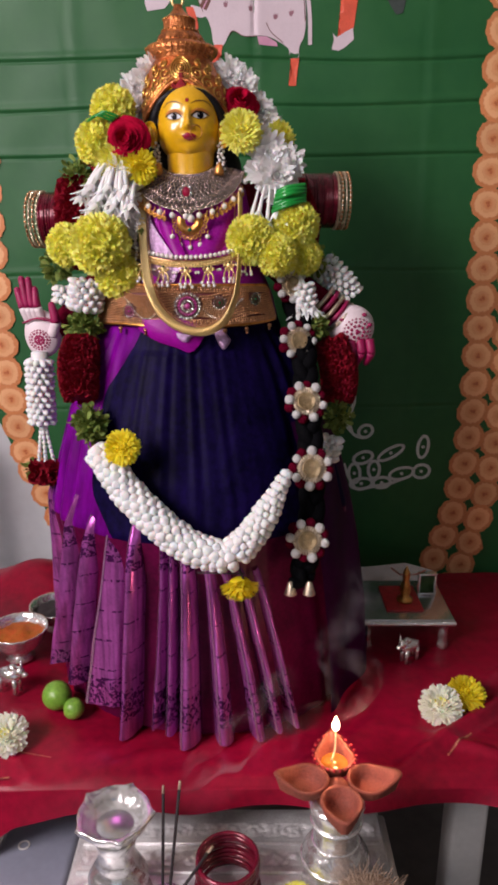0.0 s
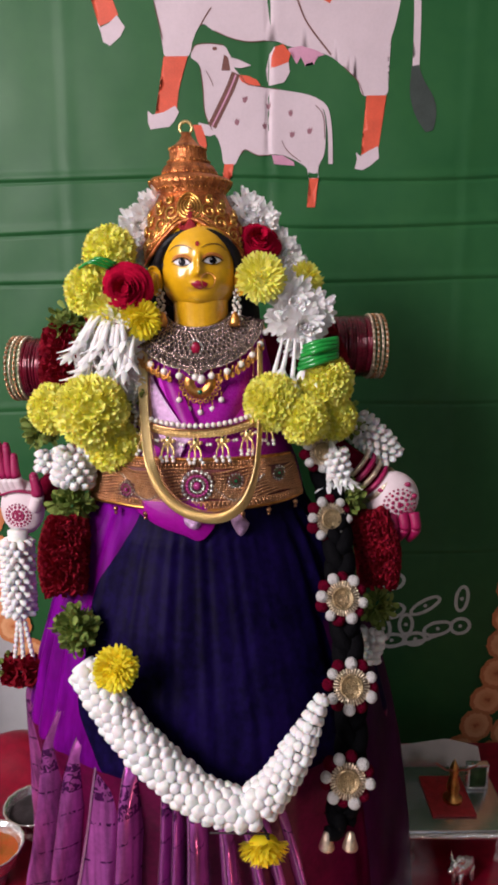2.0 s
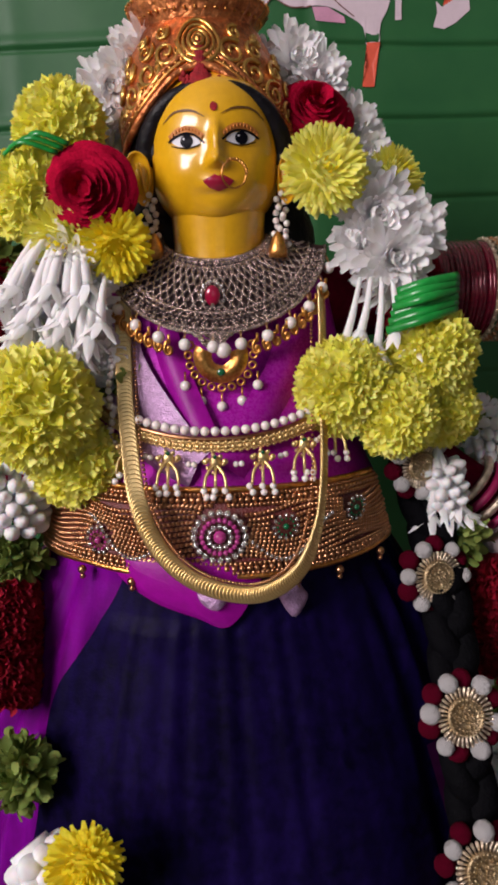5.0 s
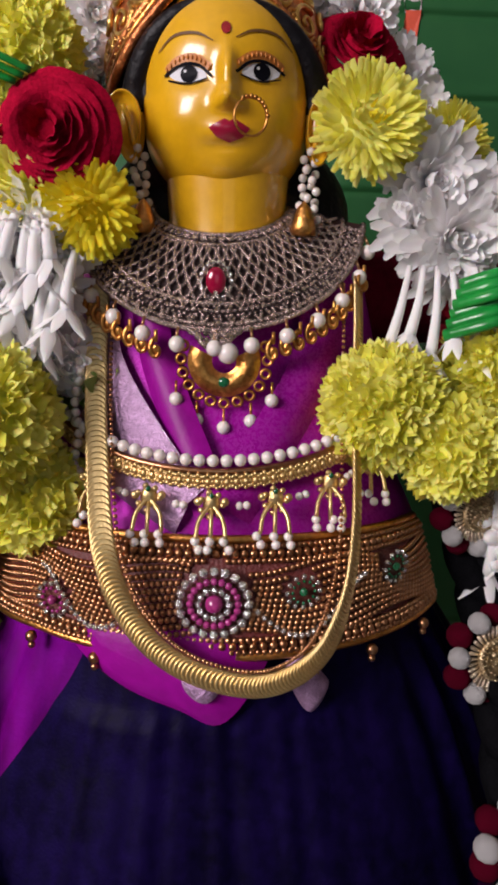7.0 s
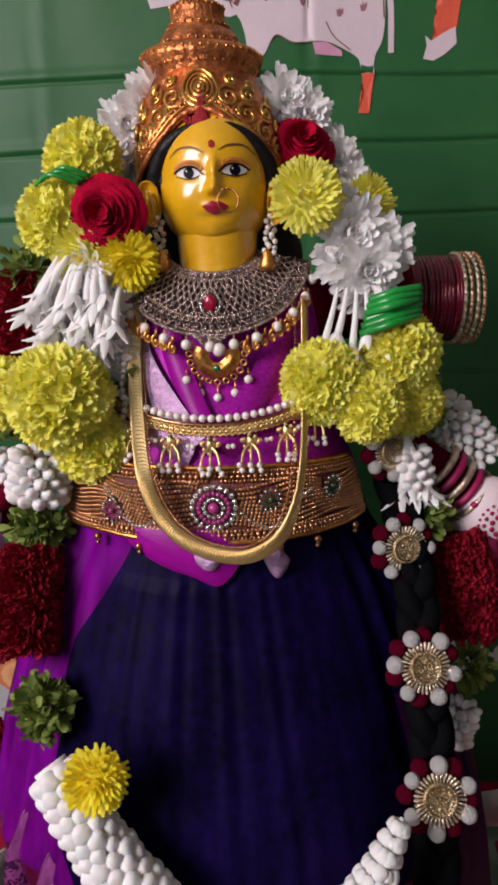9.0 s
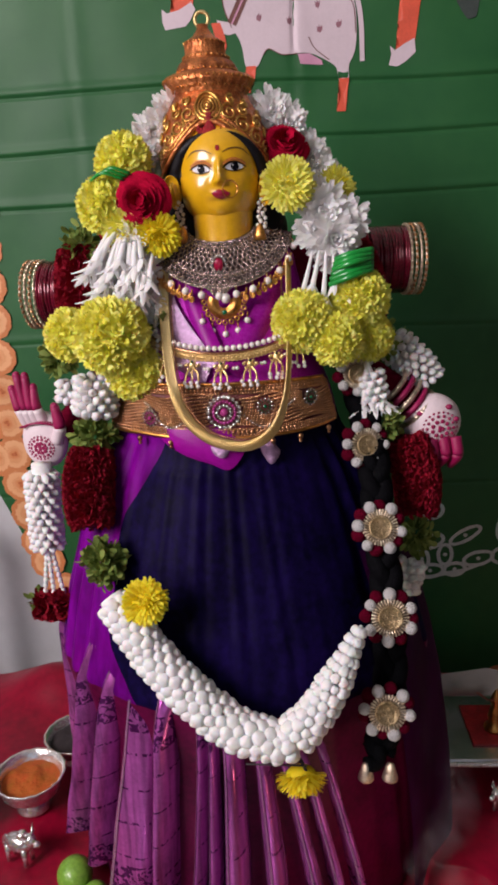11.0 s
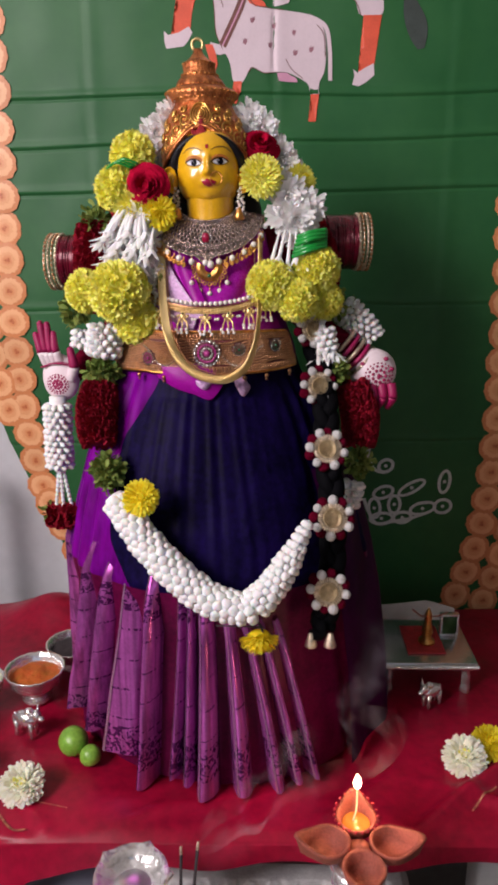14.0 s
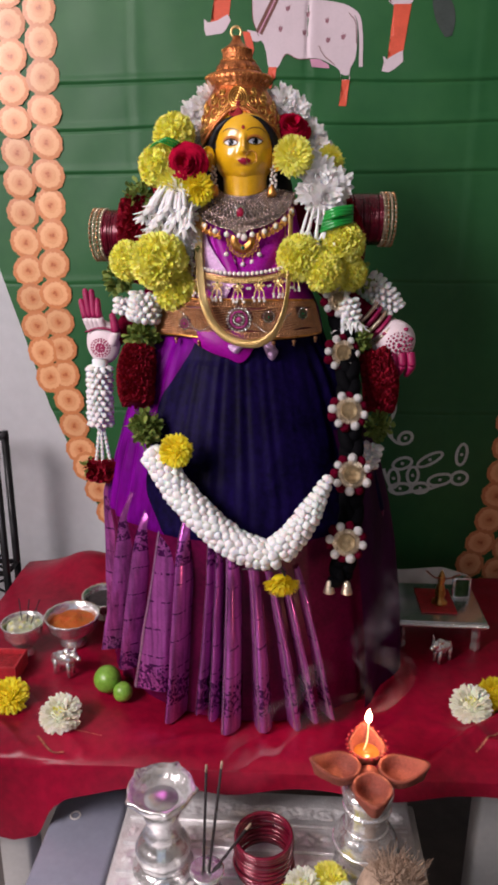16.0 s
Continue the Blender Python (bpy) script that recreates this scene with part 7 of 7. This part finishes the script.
bowl((-0.333, 0.905), 0.0400, 0.048, M["turmeric"], "footed silver bowl filled with orange turmeric paste", 0.02)
bowl((-0.300, 0.985), 0.0380, 0.040, M["incense"], "silver bowl with dark filling behind the turmeric bowl", 0.02)
cup = bowl((-0.398, 0.872), 0.0300, 0.052, M["leaf"], "small silver cup filled with pale green blossoms")
for k in range(9):
    a = k * 2.4
    q = 0.022 * math.sqrt(k / 9)
    piece("blossom", white_mum, aim((-0.398 + q * math.cos(a), 0.872 + q * math.sin(a), TOP + 0.047), (math.cos(a) * 0.4, math.sin(a) * 0.4, 1), 0, 0.34), cup)
for dx in (-0.008, 0.002, 0.012):
    part("stick", Build().tube([(-0.395 + dx * 0.3, 0.872, TOP + 0.035), (-0.393 + dx * 1.6, 0.885, TOP + 0.085)], 0.0009, 5), M["incense"], cup)

box = thing("red_box", (-0.412, 0.822, TOP), "small open red box with pale edges on the cloth", "box")
part("tray", Build().box((-0.440, 0.800, TOP + 0.001), (-0.386, 0.842, TOP + 0.006), bevel=0.001), M["red_paint"], box)
for lo, hi in (((-0.440, 0.797, 0.001), (-0.386, 0.800, 0.026)), ((-0.440, 0.842, 0.001), (-0.386, 0.845, 0.026)), ((-0.443, 0.797, 0.001), (-0.440, 0.845, 0.026)), ((-0.386, 0.797, 0.001), (-0.383, 0.845, 0.026))):
    part("side", Build().box((lo[0], lo[1], TOP + lo[2]), (hi[0], hi[1], TOP + hi[2]), bevel=0.0006), M["red_paint"], box)
part("filling", Build().grid(lambda u, v: (-0.4395 + 0.053 * u, 0.8005 + 0.041 * v, TOP + 0.018 + 0.003 * noise.noise((u * 5, v * 5, 1))), 12, 12), M["vermilion"], box, "dark red powder")


def figurine(at, turn, s, label):
    """Small cast silver animal figure, one plain mesh."""
    b = Build()
    b.ball((0, 0, 0.024), (0.017, 0.0095, 0.0105), 18, 12)
    b.ball((-0.016, 0, 0.032), (0.0075, 0.0060, 0.0075), 14, 9)
    b.ball((-0.024, 0, 0.029), (0.0045, 0.0038, 0.0040), 10, 7)
    b.ball((-0.006, 0, 0.035), (0.007, 0.006, 0.005), 10, 7)
    for x in (-0.010, 0.011):
        for y in (-0.005, 0.005):
            b.tube([(x, y, 0.022), (x * 1.05, y, 0.010), (x * 1.1, y, 0.0)], lambda t: 0.0034 - 0.001 * t, 8)
    for y in (-1, 1):
        b.tube(smooth_path([(-0.016, y * 0.004, 0.038), (-0.014, y * 0.008, 0.043), (-0.016, y * 0.007, 0.048)], 6), lambda t: 0.0014 * (1 - 0.7 * t), 6)
        b.ball((-0.013, y * 0.008, 0.034), (0.002, 0.004, 0.002), 6, 5)
    b.tube(smooth_path([(0.016, 0, 0.028), (0.021, 0, 0.020), (0.020, 0, 0.010)], 8), 0.0013, 6)
    ob = new("silver_figurine", b.mesh("silver_figurine", M["silver"]))
    ob.matrix_basis = Matrix.Translation((at[0], at[1], TOP + 0.001)) @ pose(0, 0, 0, 0, 0, turn) @ Matrix.Diagonal((s, s, s, 1))
    return tagged(ob, label, "figurine", "silver figurines")


figurine((-0.322, 0.826), 160, 1.05, "small cast silver cow figurine before the bowls")
figurine((0.232, 0.898), 35, 0.95, "small cast silver cow figurine before the stool")

# Silver stool with a small shrine.
stool = thing("silver_stool", (0.230, 0.98, TOP), "low embossed silver stool with engraved legs on the cloth", "stool")
part("seat", Build().box((0.163, 0.917, 0.438), (0.301, 1.040, 0.449), bevel=0.0025), M["plate"], stool)
b = Build()
for i in range(44):
    b.ball((0.165 + 0.134 * i / 43, 0.9155, 0.4440), 0.0040, 6, 4)
part("beaded_edge", b, M["silver"], stool)
for x in (0.175, 0.288):
    for y in (0.930, 1.028):
        leg = part("leg", Build().lathe([(0.0, 0.001), (0.0075, 0.001), (0.0080, 0.006), (0.0055, 0.014), (0.0068, 0.024), (0.0055, 0.032), (0.0085, 0.042), (0.0, 0.0425)], 4, (x, y, TOP - 0.0)), M["silver"], stool, smooth=False)
mat_ = solo("red_mat", Build().box((0.205, 0.940, 0.4495), (0.260, 1.015, 0.4525), bevel=0.001), M["red_paint"], "small red cloth mat on the silver stool", "mat")
b = Build()
b.lathe([(0.0, 0.0), (0.012, 0.0), (0.012, 0.004), (0.006, 0.008), (0.0085, 0.018), (0.006, 0.030), (0.0045, 0.034), (0.006, 0.040), (0.0055, 0.046), (0.003, 0.052), (0.0, 0.058)], 18, (0.237, 0.968, 0.453))
solo("gold_figurine", b, M["gold"], "small plain gold figure standing on the red mat", "figurine")
b = Build()
for s, zz in ((-1, 0.012), (1, 0.008)):
    b.tube([(0.237, 0.965, 0.497), (0.237 + s * 0.012, 0.961, 0.500), (0.237 + s * 0.026, 0.959, 0.500 + zz)], 0.0011, 6)
solo("twig", b, M["terracotta"], "thin crossed twigs laid on the gold figure", "twig", at=(0.237, 0.965, 0.495))
back_plate = thing("picture_stand", (0.268, 0.995, 0.4495), "small upright silver frame with dark panel on the stool", "frame")
for lo, hi in (((0.262, 0.990, 0.4495), (0.290, 1.000, 0.4525)), ((0.262, 0.990, 0.482), (0.290, 1.000, 0.4855)), ((0.262, 0.990, 0.4525), (0.2655, 1.000, 0.482)), ((0.2865, 0.990, 0.4525), (0.290, 1.000, 0.482))):
    part("rail", Build().box(lo, hi, bevel=0.0008), M["silver"], back_plate)
part("panel", Build().box((0.2655, 0.995, 0.4525), (0.2865, 0.998, 0.482)), M["print_leaf"], back_plate, "dark green panel")
b = Build().grid(lambda u, v: (0.15 + 0.165 * u, 1.075 + 0.02 * v - 0.012 * math.cos(3 * u), TOP + 0.02 + 0.034 * v * (1 - 0.5 * max(0, u - 0.7) / 0.3)), 20, 6)
solo("silver_tray", b, M["plate"], "dull steel tray leaning behind the silver stool", "tray", at=(0.23, 1.08, TOP + 0.01))


# ---------------- in front of the table ----------------
LOW = 0.325
stand = thing("low_stand", (0.03, 0.50, 0), "low wooden stand carrying the silver plank before the table", "stand")
part("board", Build().box((-0.20, 0.36, LOW - 0.035), (0.165, 0.700, LOW - 0.013), bevel=0.004), M["white_wood"], stand)
for x in (-0.18, 0.145):
    for y in (0.38, 0.68):
        part("leg", Build().box((x - 0.015, y - 0.015, 0), (x + 0.015, y + 0.015, LOW - 0.036), bevel=0.003), M["white_wood"], stand)
plank = thing("silver_plank", (-0.02, 0.50, LOW - 0.012), "embossed silver plank with engraved bands on the low stand", "plank")
part("board", Build().box((-0.195, 0.365, LOW - 0.012), (0.155, 0.695, LOW), bevel=0.003), M["plank_silver"], plank)
for k in range(8):
    y = 0.385 + 0.038 * k
    part("engraved_band", Build().grid(lambda u, v: (-0.185 + 0.33 * u, y + 0.020 * v, LOW + 0.0016 + 0.0034 * noise.noise((u * 55, v * 4, k * 3)) * math.sin(math.pi * v) + 0.0012 * math.sin(u * 90) * math.sin(math.pi * v)), 240, 10), M["plank_silver"], plank)
    part("ridge", Build().tube([(-0.188, y - 0.008, LOW + 0.001), (0.148, y - 0.008, LOW + 0.001)], 0.0022, 6), M["plank_silver"], plank)

lamp = thing("silver_lamp", (-0.135, 0.575, LOW + 0.001), "tall silver oil lamp with a scalloped cup on the plank", "oil lamp")
LX, LY = -0.135, 0.575
part("stem", Build().lathe([(0.0, 0.0), (0.034, 0.0), (0.035, 0.003), (0.027, 0.008), (0.023, 0.013), (0.030, 0.021), (0.031, 0.031), (0.026, 0.041), (0.020, 0.046), (0.022, 0.050), (0.019, 0.056), (0.018, 0.064), (0.020, 0.074), (0.023, 0.084), (0.016, 0.090), (0.0, 0.090)], 36, (LX, LY, LOW + 0.002)), M["silver"], lamp)
cup_fn = lambda a, j: 1 + ((0.05, 0.09, 0.15, 0.14)[j - 1] * max(0, math.cos(5 * a)) ** 6 if 0 < j < 5 else 0)
part("cup", Build().lathe([(0.010, 0.084), (0.026, 0.090), (0.034, 0.100), (0.037, 0.109), (0.0355, 0.111), (0.028, 0.100), (0.020, 0.095), (0.0, 0.093)], 60, (LX, LY, LOW + 0.002), fn=cup_fn), M["silver"], lamp)
part("oil", Build().lathe([(0.0, 0.0955), (0.018, 0.0955), (0.019, 0.095)], 30, (LX, LY, LOW + 0.002)), M["plate"], lamp)

# Terracotta lamp of four cups on a silver pot.
pot = thing("silver_pot", (0.092, 0.585, LOW + 0.001), "polished round silver pot under the clay lamp", "pot")
PX, PY = 0.090, 0.590
part("body", Build().lathe([(0.0, 0.0), (0.032, 0.0), (0.034, 0.004), (0.027, 0.012), (0.025, 0.020), (0.033, 0.034), (0.035, 0.044), (0.029, 0.056), (0.023, 0.064), (0.024, 0.084), (0.027, 0.098), (0.029, 0.108), (0.026, 0.112), (0.0, 0.112)], 40, (PX, PY, LOW + 0.002), fn=lambda a, j: 1 + 0.02 * math.sin(12 * a) * (2 < j < 7)), M["silver"], pot)
for z, r in ((0.042, 0.0345), (0.063, 0.0235), (0.088, 0.0250)):
    part("ring", Build().tube([(PX + r * math.cos(a), PY + r * math.sin(a), LOW + z) for a in [2 * math.pi * i / 40 for i in range(40)]], 0.0022, 7, closed=True), M["silver"], pot)

DZ = LOW + 0.1155
diya = thing("clay_lamp", (PX, PY, DZ), "terracotta lamp of four leaf-shaped cups with one lit wick", "oil lamp")


def clay_cup(turn):
    """One pointed cup, its tip outwards."""
    def rim(a, q):
        tip = 1 + 0.55 * max(0, math.cos(a)) ** 5
        return (0.031 + 0.0215 * q * tip * math.cos(a), 0.0205 * q * math.sin(a))

    b = Build()
    rows = [(0.05, 0.006), (0.55, 0.0065), (0.86, 0.013), (0.97, 0.021), (1.03, 0.024), (0.98, 0.0255), (0.84, 0.0235), (0.74, 0.015), (0.5, 0.0105), (0.05, 0.0095)]
    n = 36
    verts, faces = [], []
    for q, z in rows:
        for i in range(n):
            a = 2 * math.pi * i / n
            x, y = rim(a, q)
            w = 1 + 0.012 * noise.noise((x * 300, y * 300, z * 200 + turn))
            verts.append(Vector((x * w, y * w, z + 0.006 * max(0, math.cos(a)) ** 4 * (z > 0.018))))
    for j in range(len(rows) - 1):
        for i in range(n):
            k, l = j * n + i, j * n + (i + 1) % n
            faces.append((k, l, l + n, k + n))
    m = Matrix.Translation((PX, PY, DZ)) @ pose(0, 0, 0, 0, 0, turn)
    b.add([m @ v for v in verts], faces)
    return part("cup", b, M["terracotta"], diya)


for turn in (90, 0, 180, 270):
    clay_cup(turn)
part("hub", Build().lathe([(0.0, 0.0), (0.022, 0.0), (0.020, 0.006), (0.013, 0.012), (0.011, 0.016), (0.006, 0.020), (0.0, 0.021)], 20, (PX, PY, DZ + 0.0005)), M["terracotta"], diya)
b = Build()
random.seed(91)
for k in range(40):
    a, q = random.uniform(0, 6.28), random.uniform(0.002, 0.011)
    b.ball((PX + q * math.cos(a), PY + q * math.sin(a), DZ + 0.020 - q * 0.4), 0.0016, 6, 4)
part("red_rosette", b, M["red_paint"], diya, "red painted rosette")
FX, FY = PX + 0.001, PY + 0.036
for k in range(22):
    a = 2 * math.pi * k / 22
    part("rim_bead", Build().ball((PX + 0.0225 * math.cos(a), PY + 0.031 + 0.0225 * math.sin(a) * (1.25 if math.sin(a) > 0 else 1), DZ + 0.0255 + 0.004 * max(0, math.sin(a)) ** 3), 0.0018, 6, 4), M["red_paint"], diya)
part("oil", Build().lathe([(0.0, 0.0), (0.014, 0.0), (0.0145, -0.001)], 24, (PX, PY + 0.031, DZ + 0.017)), M["oil"], diya, "glossy lamp oil")
part("wick", Build().tube(smooth_path([(FX - 0.004, FY - 0.004, DZ + 0.018), (FX + 0.001, FY + 0.009, DZ + 0.021), (FX + 0.003, FY + 0.022, DZ + 0.035)], 12), 0.0010, 7), M["glow_tip"], diya, "cotton wick")
part("flame", Build().lathe([(0.0, 0.0), (0.0022, 0.001), (0.0040, 0.004), (0.0042, 0.007), (0.0030, 0.012), (0.0013, 0.016), (0.0, 0.019)], 14, (FX + 0.003, FY + 0.023, DZ + 0.034)), M["flame"], diya, "bright flame")

# Incense, bangles and other things before the table.
holder = thing("incense_holder", (-0.082, 0.545, LOW + 0.001), "small silver incense holder with three dark sticks", "incense holder")
part("cup", Build().lathe([(0.0, 0.0), (0.018, 0.0), (0.016, 0.006), (0.008, 0.011), (0.012, 0.020), (0.019, 0.032), (0.017, 0.033), (0.0, 0.026)], 24, (-0.082, 0.545, LOW + 0.002)), M["silver"], holder)
for dx, dy, tx, ty, top_z in ((-0.004, 0, -0.004, 0.035, 0.455), (0.002, 0, 0.012, 0.038, 0.458), (0.006, 0, 0.040, 0.03, 0.385)):
    a, c = Vector((-0.082 + dx, 0.545 + dy, LOW + 0.030)), Vector((-0.082 + tx, 0.545 + ty, top_z))
    stick = part("stick", Build().tube([a, c], 0.0016, 7), M["incense"], holder)
    part("ash_tip", Build().tube([c, c + (c - a).normalized() * 0.008], 0.0014, 6), M["husk"], stick, "pale ash tip")
stack = thing("bangle_pile", (-0.022, 0.580, LOW + 0.003), "pile of maroon glass bangles lying on the silver plank", "bangles")
random.seed(95)
flat_ring = Build().tube([(0.031 * math.cos(a), 0.031 * math.sin(a), 0) for a in [2 * math.pi * i / 44 for i in range(44)]], 0.0023, 8, closed=True).mesh("bangle", M["maroon_glass"])
for k in range(10):
    piece("bangle", flat_ring, pose(-0.022 + random.uniform(-0.002, 0.002), 0.580 + random.uniform(-0.002, 0.002), LOW + 0.007 + 0.0046 * k, random.uniform(-2, 2), random.uniform(-2, 2), 0), stack)

blue = thing("plastic_box", (-0.26, 0.53, 0), "grey-blue plastic storage box with a rounded lid under the table edge", "box")
part("body", Build().box((-0.292, 0.42, 0.0), (-0.208, 0.74, 0.285), bevel=0.012), M["steel_blue"], blue)
part("lid", Build().box((-0.296, 0.415, 0.286), (-0.204, 0.745, 0.300), bevel=0.007), M["steel_blue"], blue)
part("knob", Build().tube([(-0.265 + 0.006 * math.cos(a), 0.665 + 0.006 * math.sin(a), 0.3005) for a in [2 * math.pi * i / 20 for i in range(20)]], 0.0012, 6, closed=True), M["white_wood"], blue)

coconut = thing("coconut", (0.115, 0.505, LOW), "tufted beige husked coconut on the silver plank", "coconut")
b = Build().ball((0.112, 0.510, LOW + 0.044), (0.040, 0.040, 0.043), 30, 20)
b.v = [tuple(Vector(p) + Vector((1, 1, 1)) * 0.003 * noise.noise(Vector(p) * 60)) for p in b.v]
part("shell", b, M["husk"], coconut)
b = Build()
for k in range(420):
    a, q = random.uniform(0, 6.28), random.uniform(0, 0.020)
    p = Vector((0.112 + q * math.cos(a), 0.510 + q * math.sin(a), LOW + 0.078))
    b.tube([p, p + Vector((random.uniform(-0.010, 0.012) + q * math.cos(a) * 0.4, random.uniform(-0.010, 0.010), random.uniform(0.006, 0.022)))], 0.0004, 3)
part("fibre_tuft", b, M["husk"], coconut, kind="stuff")
petals = thing("flower_offering", (0.03, 0.50, LOW), "heap of pale green and cream blossoms on the silver plank", "flowers")
for k, (x, y, me) in enumerate(((0.022, 0.545, white_mum), (0.050, 0.552, spider_mum), (0.040, 0.520, white_mum), (0.008, 0.520, spider_mum), (0.064, 0.528, white_mum))):
    flower("blossom", me, (x, y, LOW + 0.018), (random.uniform(-0.3, 0.3), -0.4, 0.9), petals, 0.72)
leaf_part(petals, (0.03, 0.52, LOW + 0.012), 0.018, 20, 0.022, (1.6, 1, 0.5))

# Dark wire rack against the wall.
rack = thing("wire_rack", (-0.60, 1.08, 0), "black wire rack standing beside the altar", "rack")
for x in (-0.70, -0.520):
    for y in (1.11, 1.16):
        part("post", Build().tube([(x, y, 0), (x, y, 0.66)], 0.007, 10), M["black_metal"], rack)
for z in (0.12, 0.40, 0.655):
    for a, c in (((-0.70, 1.11), (-0.520, 1.11)), ((-0.520, 1.11), (-0.520, 1.16)), ((-0.520, 1.16), (-0.70, 1.16)), ((-0.70, 1.16), (-0.70, 1.11))):
        part("rail", Build().tube([(a[0], a[1], z), (c[0], c[1], z)], 0.005, 8), M["black_metal"], rack)
for k in range(9):
    z = 0.16 + 0.05 * k
    part("wire", Build().tube([(-0.70, 1.11, z), (-0.520, 1.11, z + 0.08)], 0.0024, 6), M["black_metal"], rack)
    part("wire", Build().tube([(-0.70, 1.11, z + 0.08), (-0.520, 1.11, z)], 0.0024, 6), M["black_metal"], rack)


# ---------------- smoke ----------------
def smoke_material():
    """Thin drifting smoke: mostly clear, fading to the edges of a wisp."""
    m = bpy.data.materials.new("thin_smoke")
    m.use_nodes = True
    n, l = m.node_tree.nodes, m.node_tree.links
    uv = n.new("ShaderNodeUVMap")
    sep = n.new("ShaderNodeSeparateXYZ")
    l.new(uv.outputs[0], sep.inputs[0])
    tc = n.new("ShaderNodeTexCoord")
    ns = n.new("ShaderNodeTexNoise")
    ns.inputs["Scale"].default_value, ns.inputs["Detail"].default_value = 38.0, 5
    l.new(tc.outputs["Object"], ns.inputs["Vector"])
    cloud = n.new("ShaderNodeMapRange")
    cloud.inputs["From Min"].default_value, cloud.inputs["From Max"].default_value = 0.40, 0.72
    cloud.inputs["To Min"].default_value, cloud.inputs["To Max"].default_value = 0.01, 0.16
    l.new(ns.outputs["Fac"], cloud.inputs["Value"])
    total = cloud.outputs[0]
    for axis in ("X", "Y"):
        rev = n.new("ShaderNodeMath")
        rev.operation = "SUBTRACT"
        rev.inputs[0].default_value = 1.0
        l.new(sep.outputs[axis], rev.inputs[1])
        hill = n.new("ShaderNodeMath")
        hill.operation = "MULTIPLY"
        l.new(sep.outputs[axis], hill.inputs[0])
        l.new(rev.outputs[0], hill.inputs[1])
        four = n.new("ShaderNodeMath")
        four.operation = "MULTIPLY"
        four.inputs[1].default_value = 4.0
        l.new(hill.outputs[0], four.inputs[0])
        mul = n.new("ShaderNodeMath")
        mul.operation = "MULTIPLY"
        l.new(total, mul.inputs[0])
        l.new(four.outputs[0], mul.inputs[1])
        total = mul.outputs[0]
    clear = n.new("ShaderNodeBsdfTransparent")
    grey = n.new("ShaderNodeBsdfTranslucent")
    grey.inputs["Color"].default_value = (0.75, 0.70, 0.80, 1)
    white = n.new("ShaderNodeBsdfDiffuse")
    white.inputs["Color"].default_value = (0.75, 0.70, 0.80, 1)
    both = n.new("ShaderNodeMixShader")
    l.new(grey.outputs[0], both.inputs[1])
    l.new(white.outputs[0], both.inputs[2])
    mix = n.new("ShaderNodeMixShader")
    l.new(total, mix.inputs[0])
    l.new(clear.outputs[0], mix.inputs[1])
    l.new(both.outputs[0], mix.inputs[2])
    l.new(mix.outputs[0], n["Material Output"].inputs["Surface"])
    return m


M["smoke"] = smoke_material()


def wisp(points, width, label):
    """A curling ribbon of smoke that widens as it rises."""
    path = smooth_path(points, 60)
    nu = 8

    def fn(u, v):
        k = min(59, int(v * 59.999))
        p = path[k].lerp(path[k + 1], v * 60 - k) if v < 1 else path[60]
        d = (path[k + 1] - path[k]).normalized()
        side = d.cross(Vector((0.1, -1, 0.2))).normalized()
        w = width * (0.25 + 0.75 * v) * (1 + 0.35 * math.sin(9 * v + width * 300))
        return p + side * (w * (u - 0.5)) + Vector((0, 0.010 * math.sin(5 * u + 7 * v), 0))

    ob = solo("smoke_wisp", Build().grid(fn, nu, 60), M["smoke"], label, "smoke", at=points[0], group="smoke wisps", kind="stuff")
    layer = ob.data.uv_layers.new(name="fade")
    for loop in ob.data.loops:
        j, i = divmod(loop.vertex_index, nu + 1)
        layer.data[loop.index].uv = (i / nu, j / 60)


wisp([(0.092, 0.650, 0.497), (0.088, 0.652, 0.530), (0.082, 0.655, 0.560), (0.092, 0.660, 0.590), (0.112, 0.670, 0.625), (0.105, 0.68, 0.67)], 0.050, "thin grey smoke rising from the clay lamp")
wisp([(0.094, 0.648, 0.497), (0.115, 0.650, 0.505), (0.135, 0.652, 0.530), (0.120, 0.655, 0.555), (0.090, 0.660, 0.570), (0.105, 0.665, 0.61)], 0.035, "curling thin smoke beside the clay lamp")
wisp([(-0.071, 0.583, 0.466), (-0.055, 0.59, 0.488), (-0.030, 0.595, 0.500), (-0.016, 0.60, 0.520), (0.004, 0.605, 0.535), (0.020, 0.61, 0.560), (0.050, 0.62, 0.565)], 0.032, "thin smoke drifting from the incense sticks")
wisp([(-0.071, 0.583, 0.463), (-0.050, 0.585, 0.468), (-0.028, 0.588, 0.480), (-0.006, 0.59, 0.482), (0.015, 0.60, 0.510), (0.045, 0.61, 0.520), (0.080, 0.63, 0.512)], 0.024, "low trail of thin incense smoke")
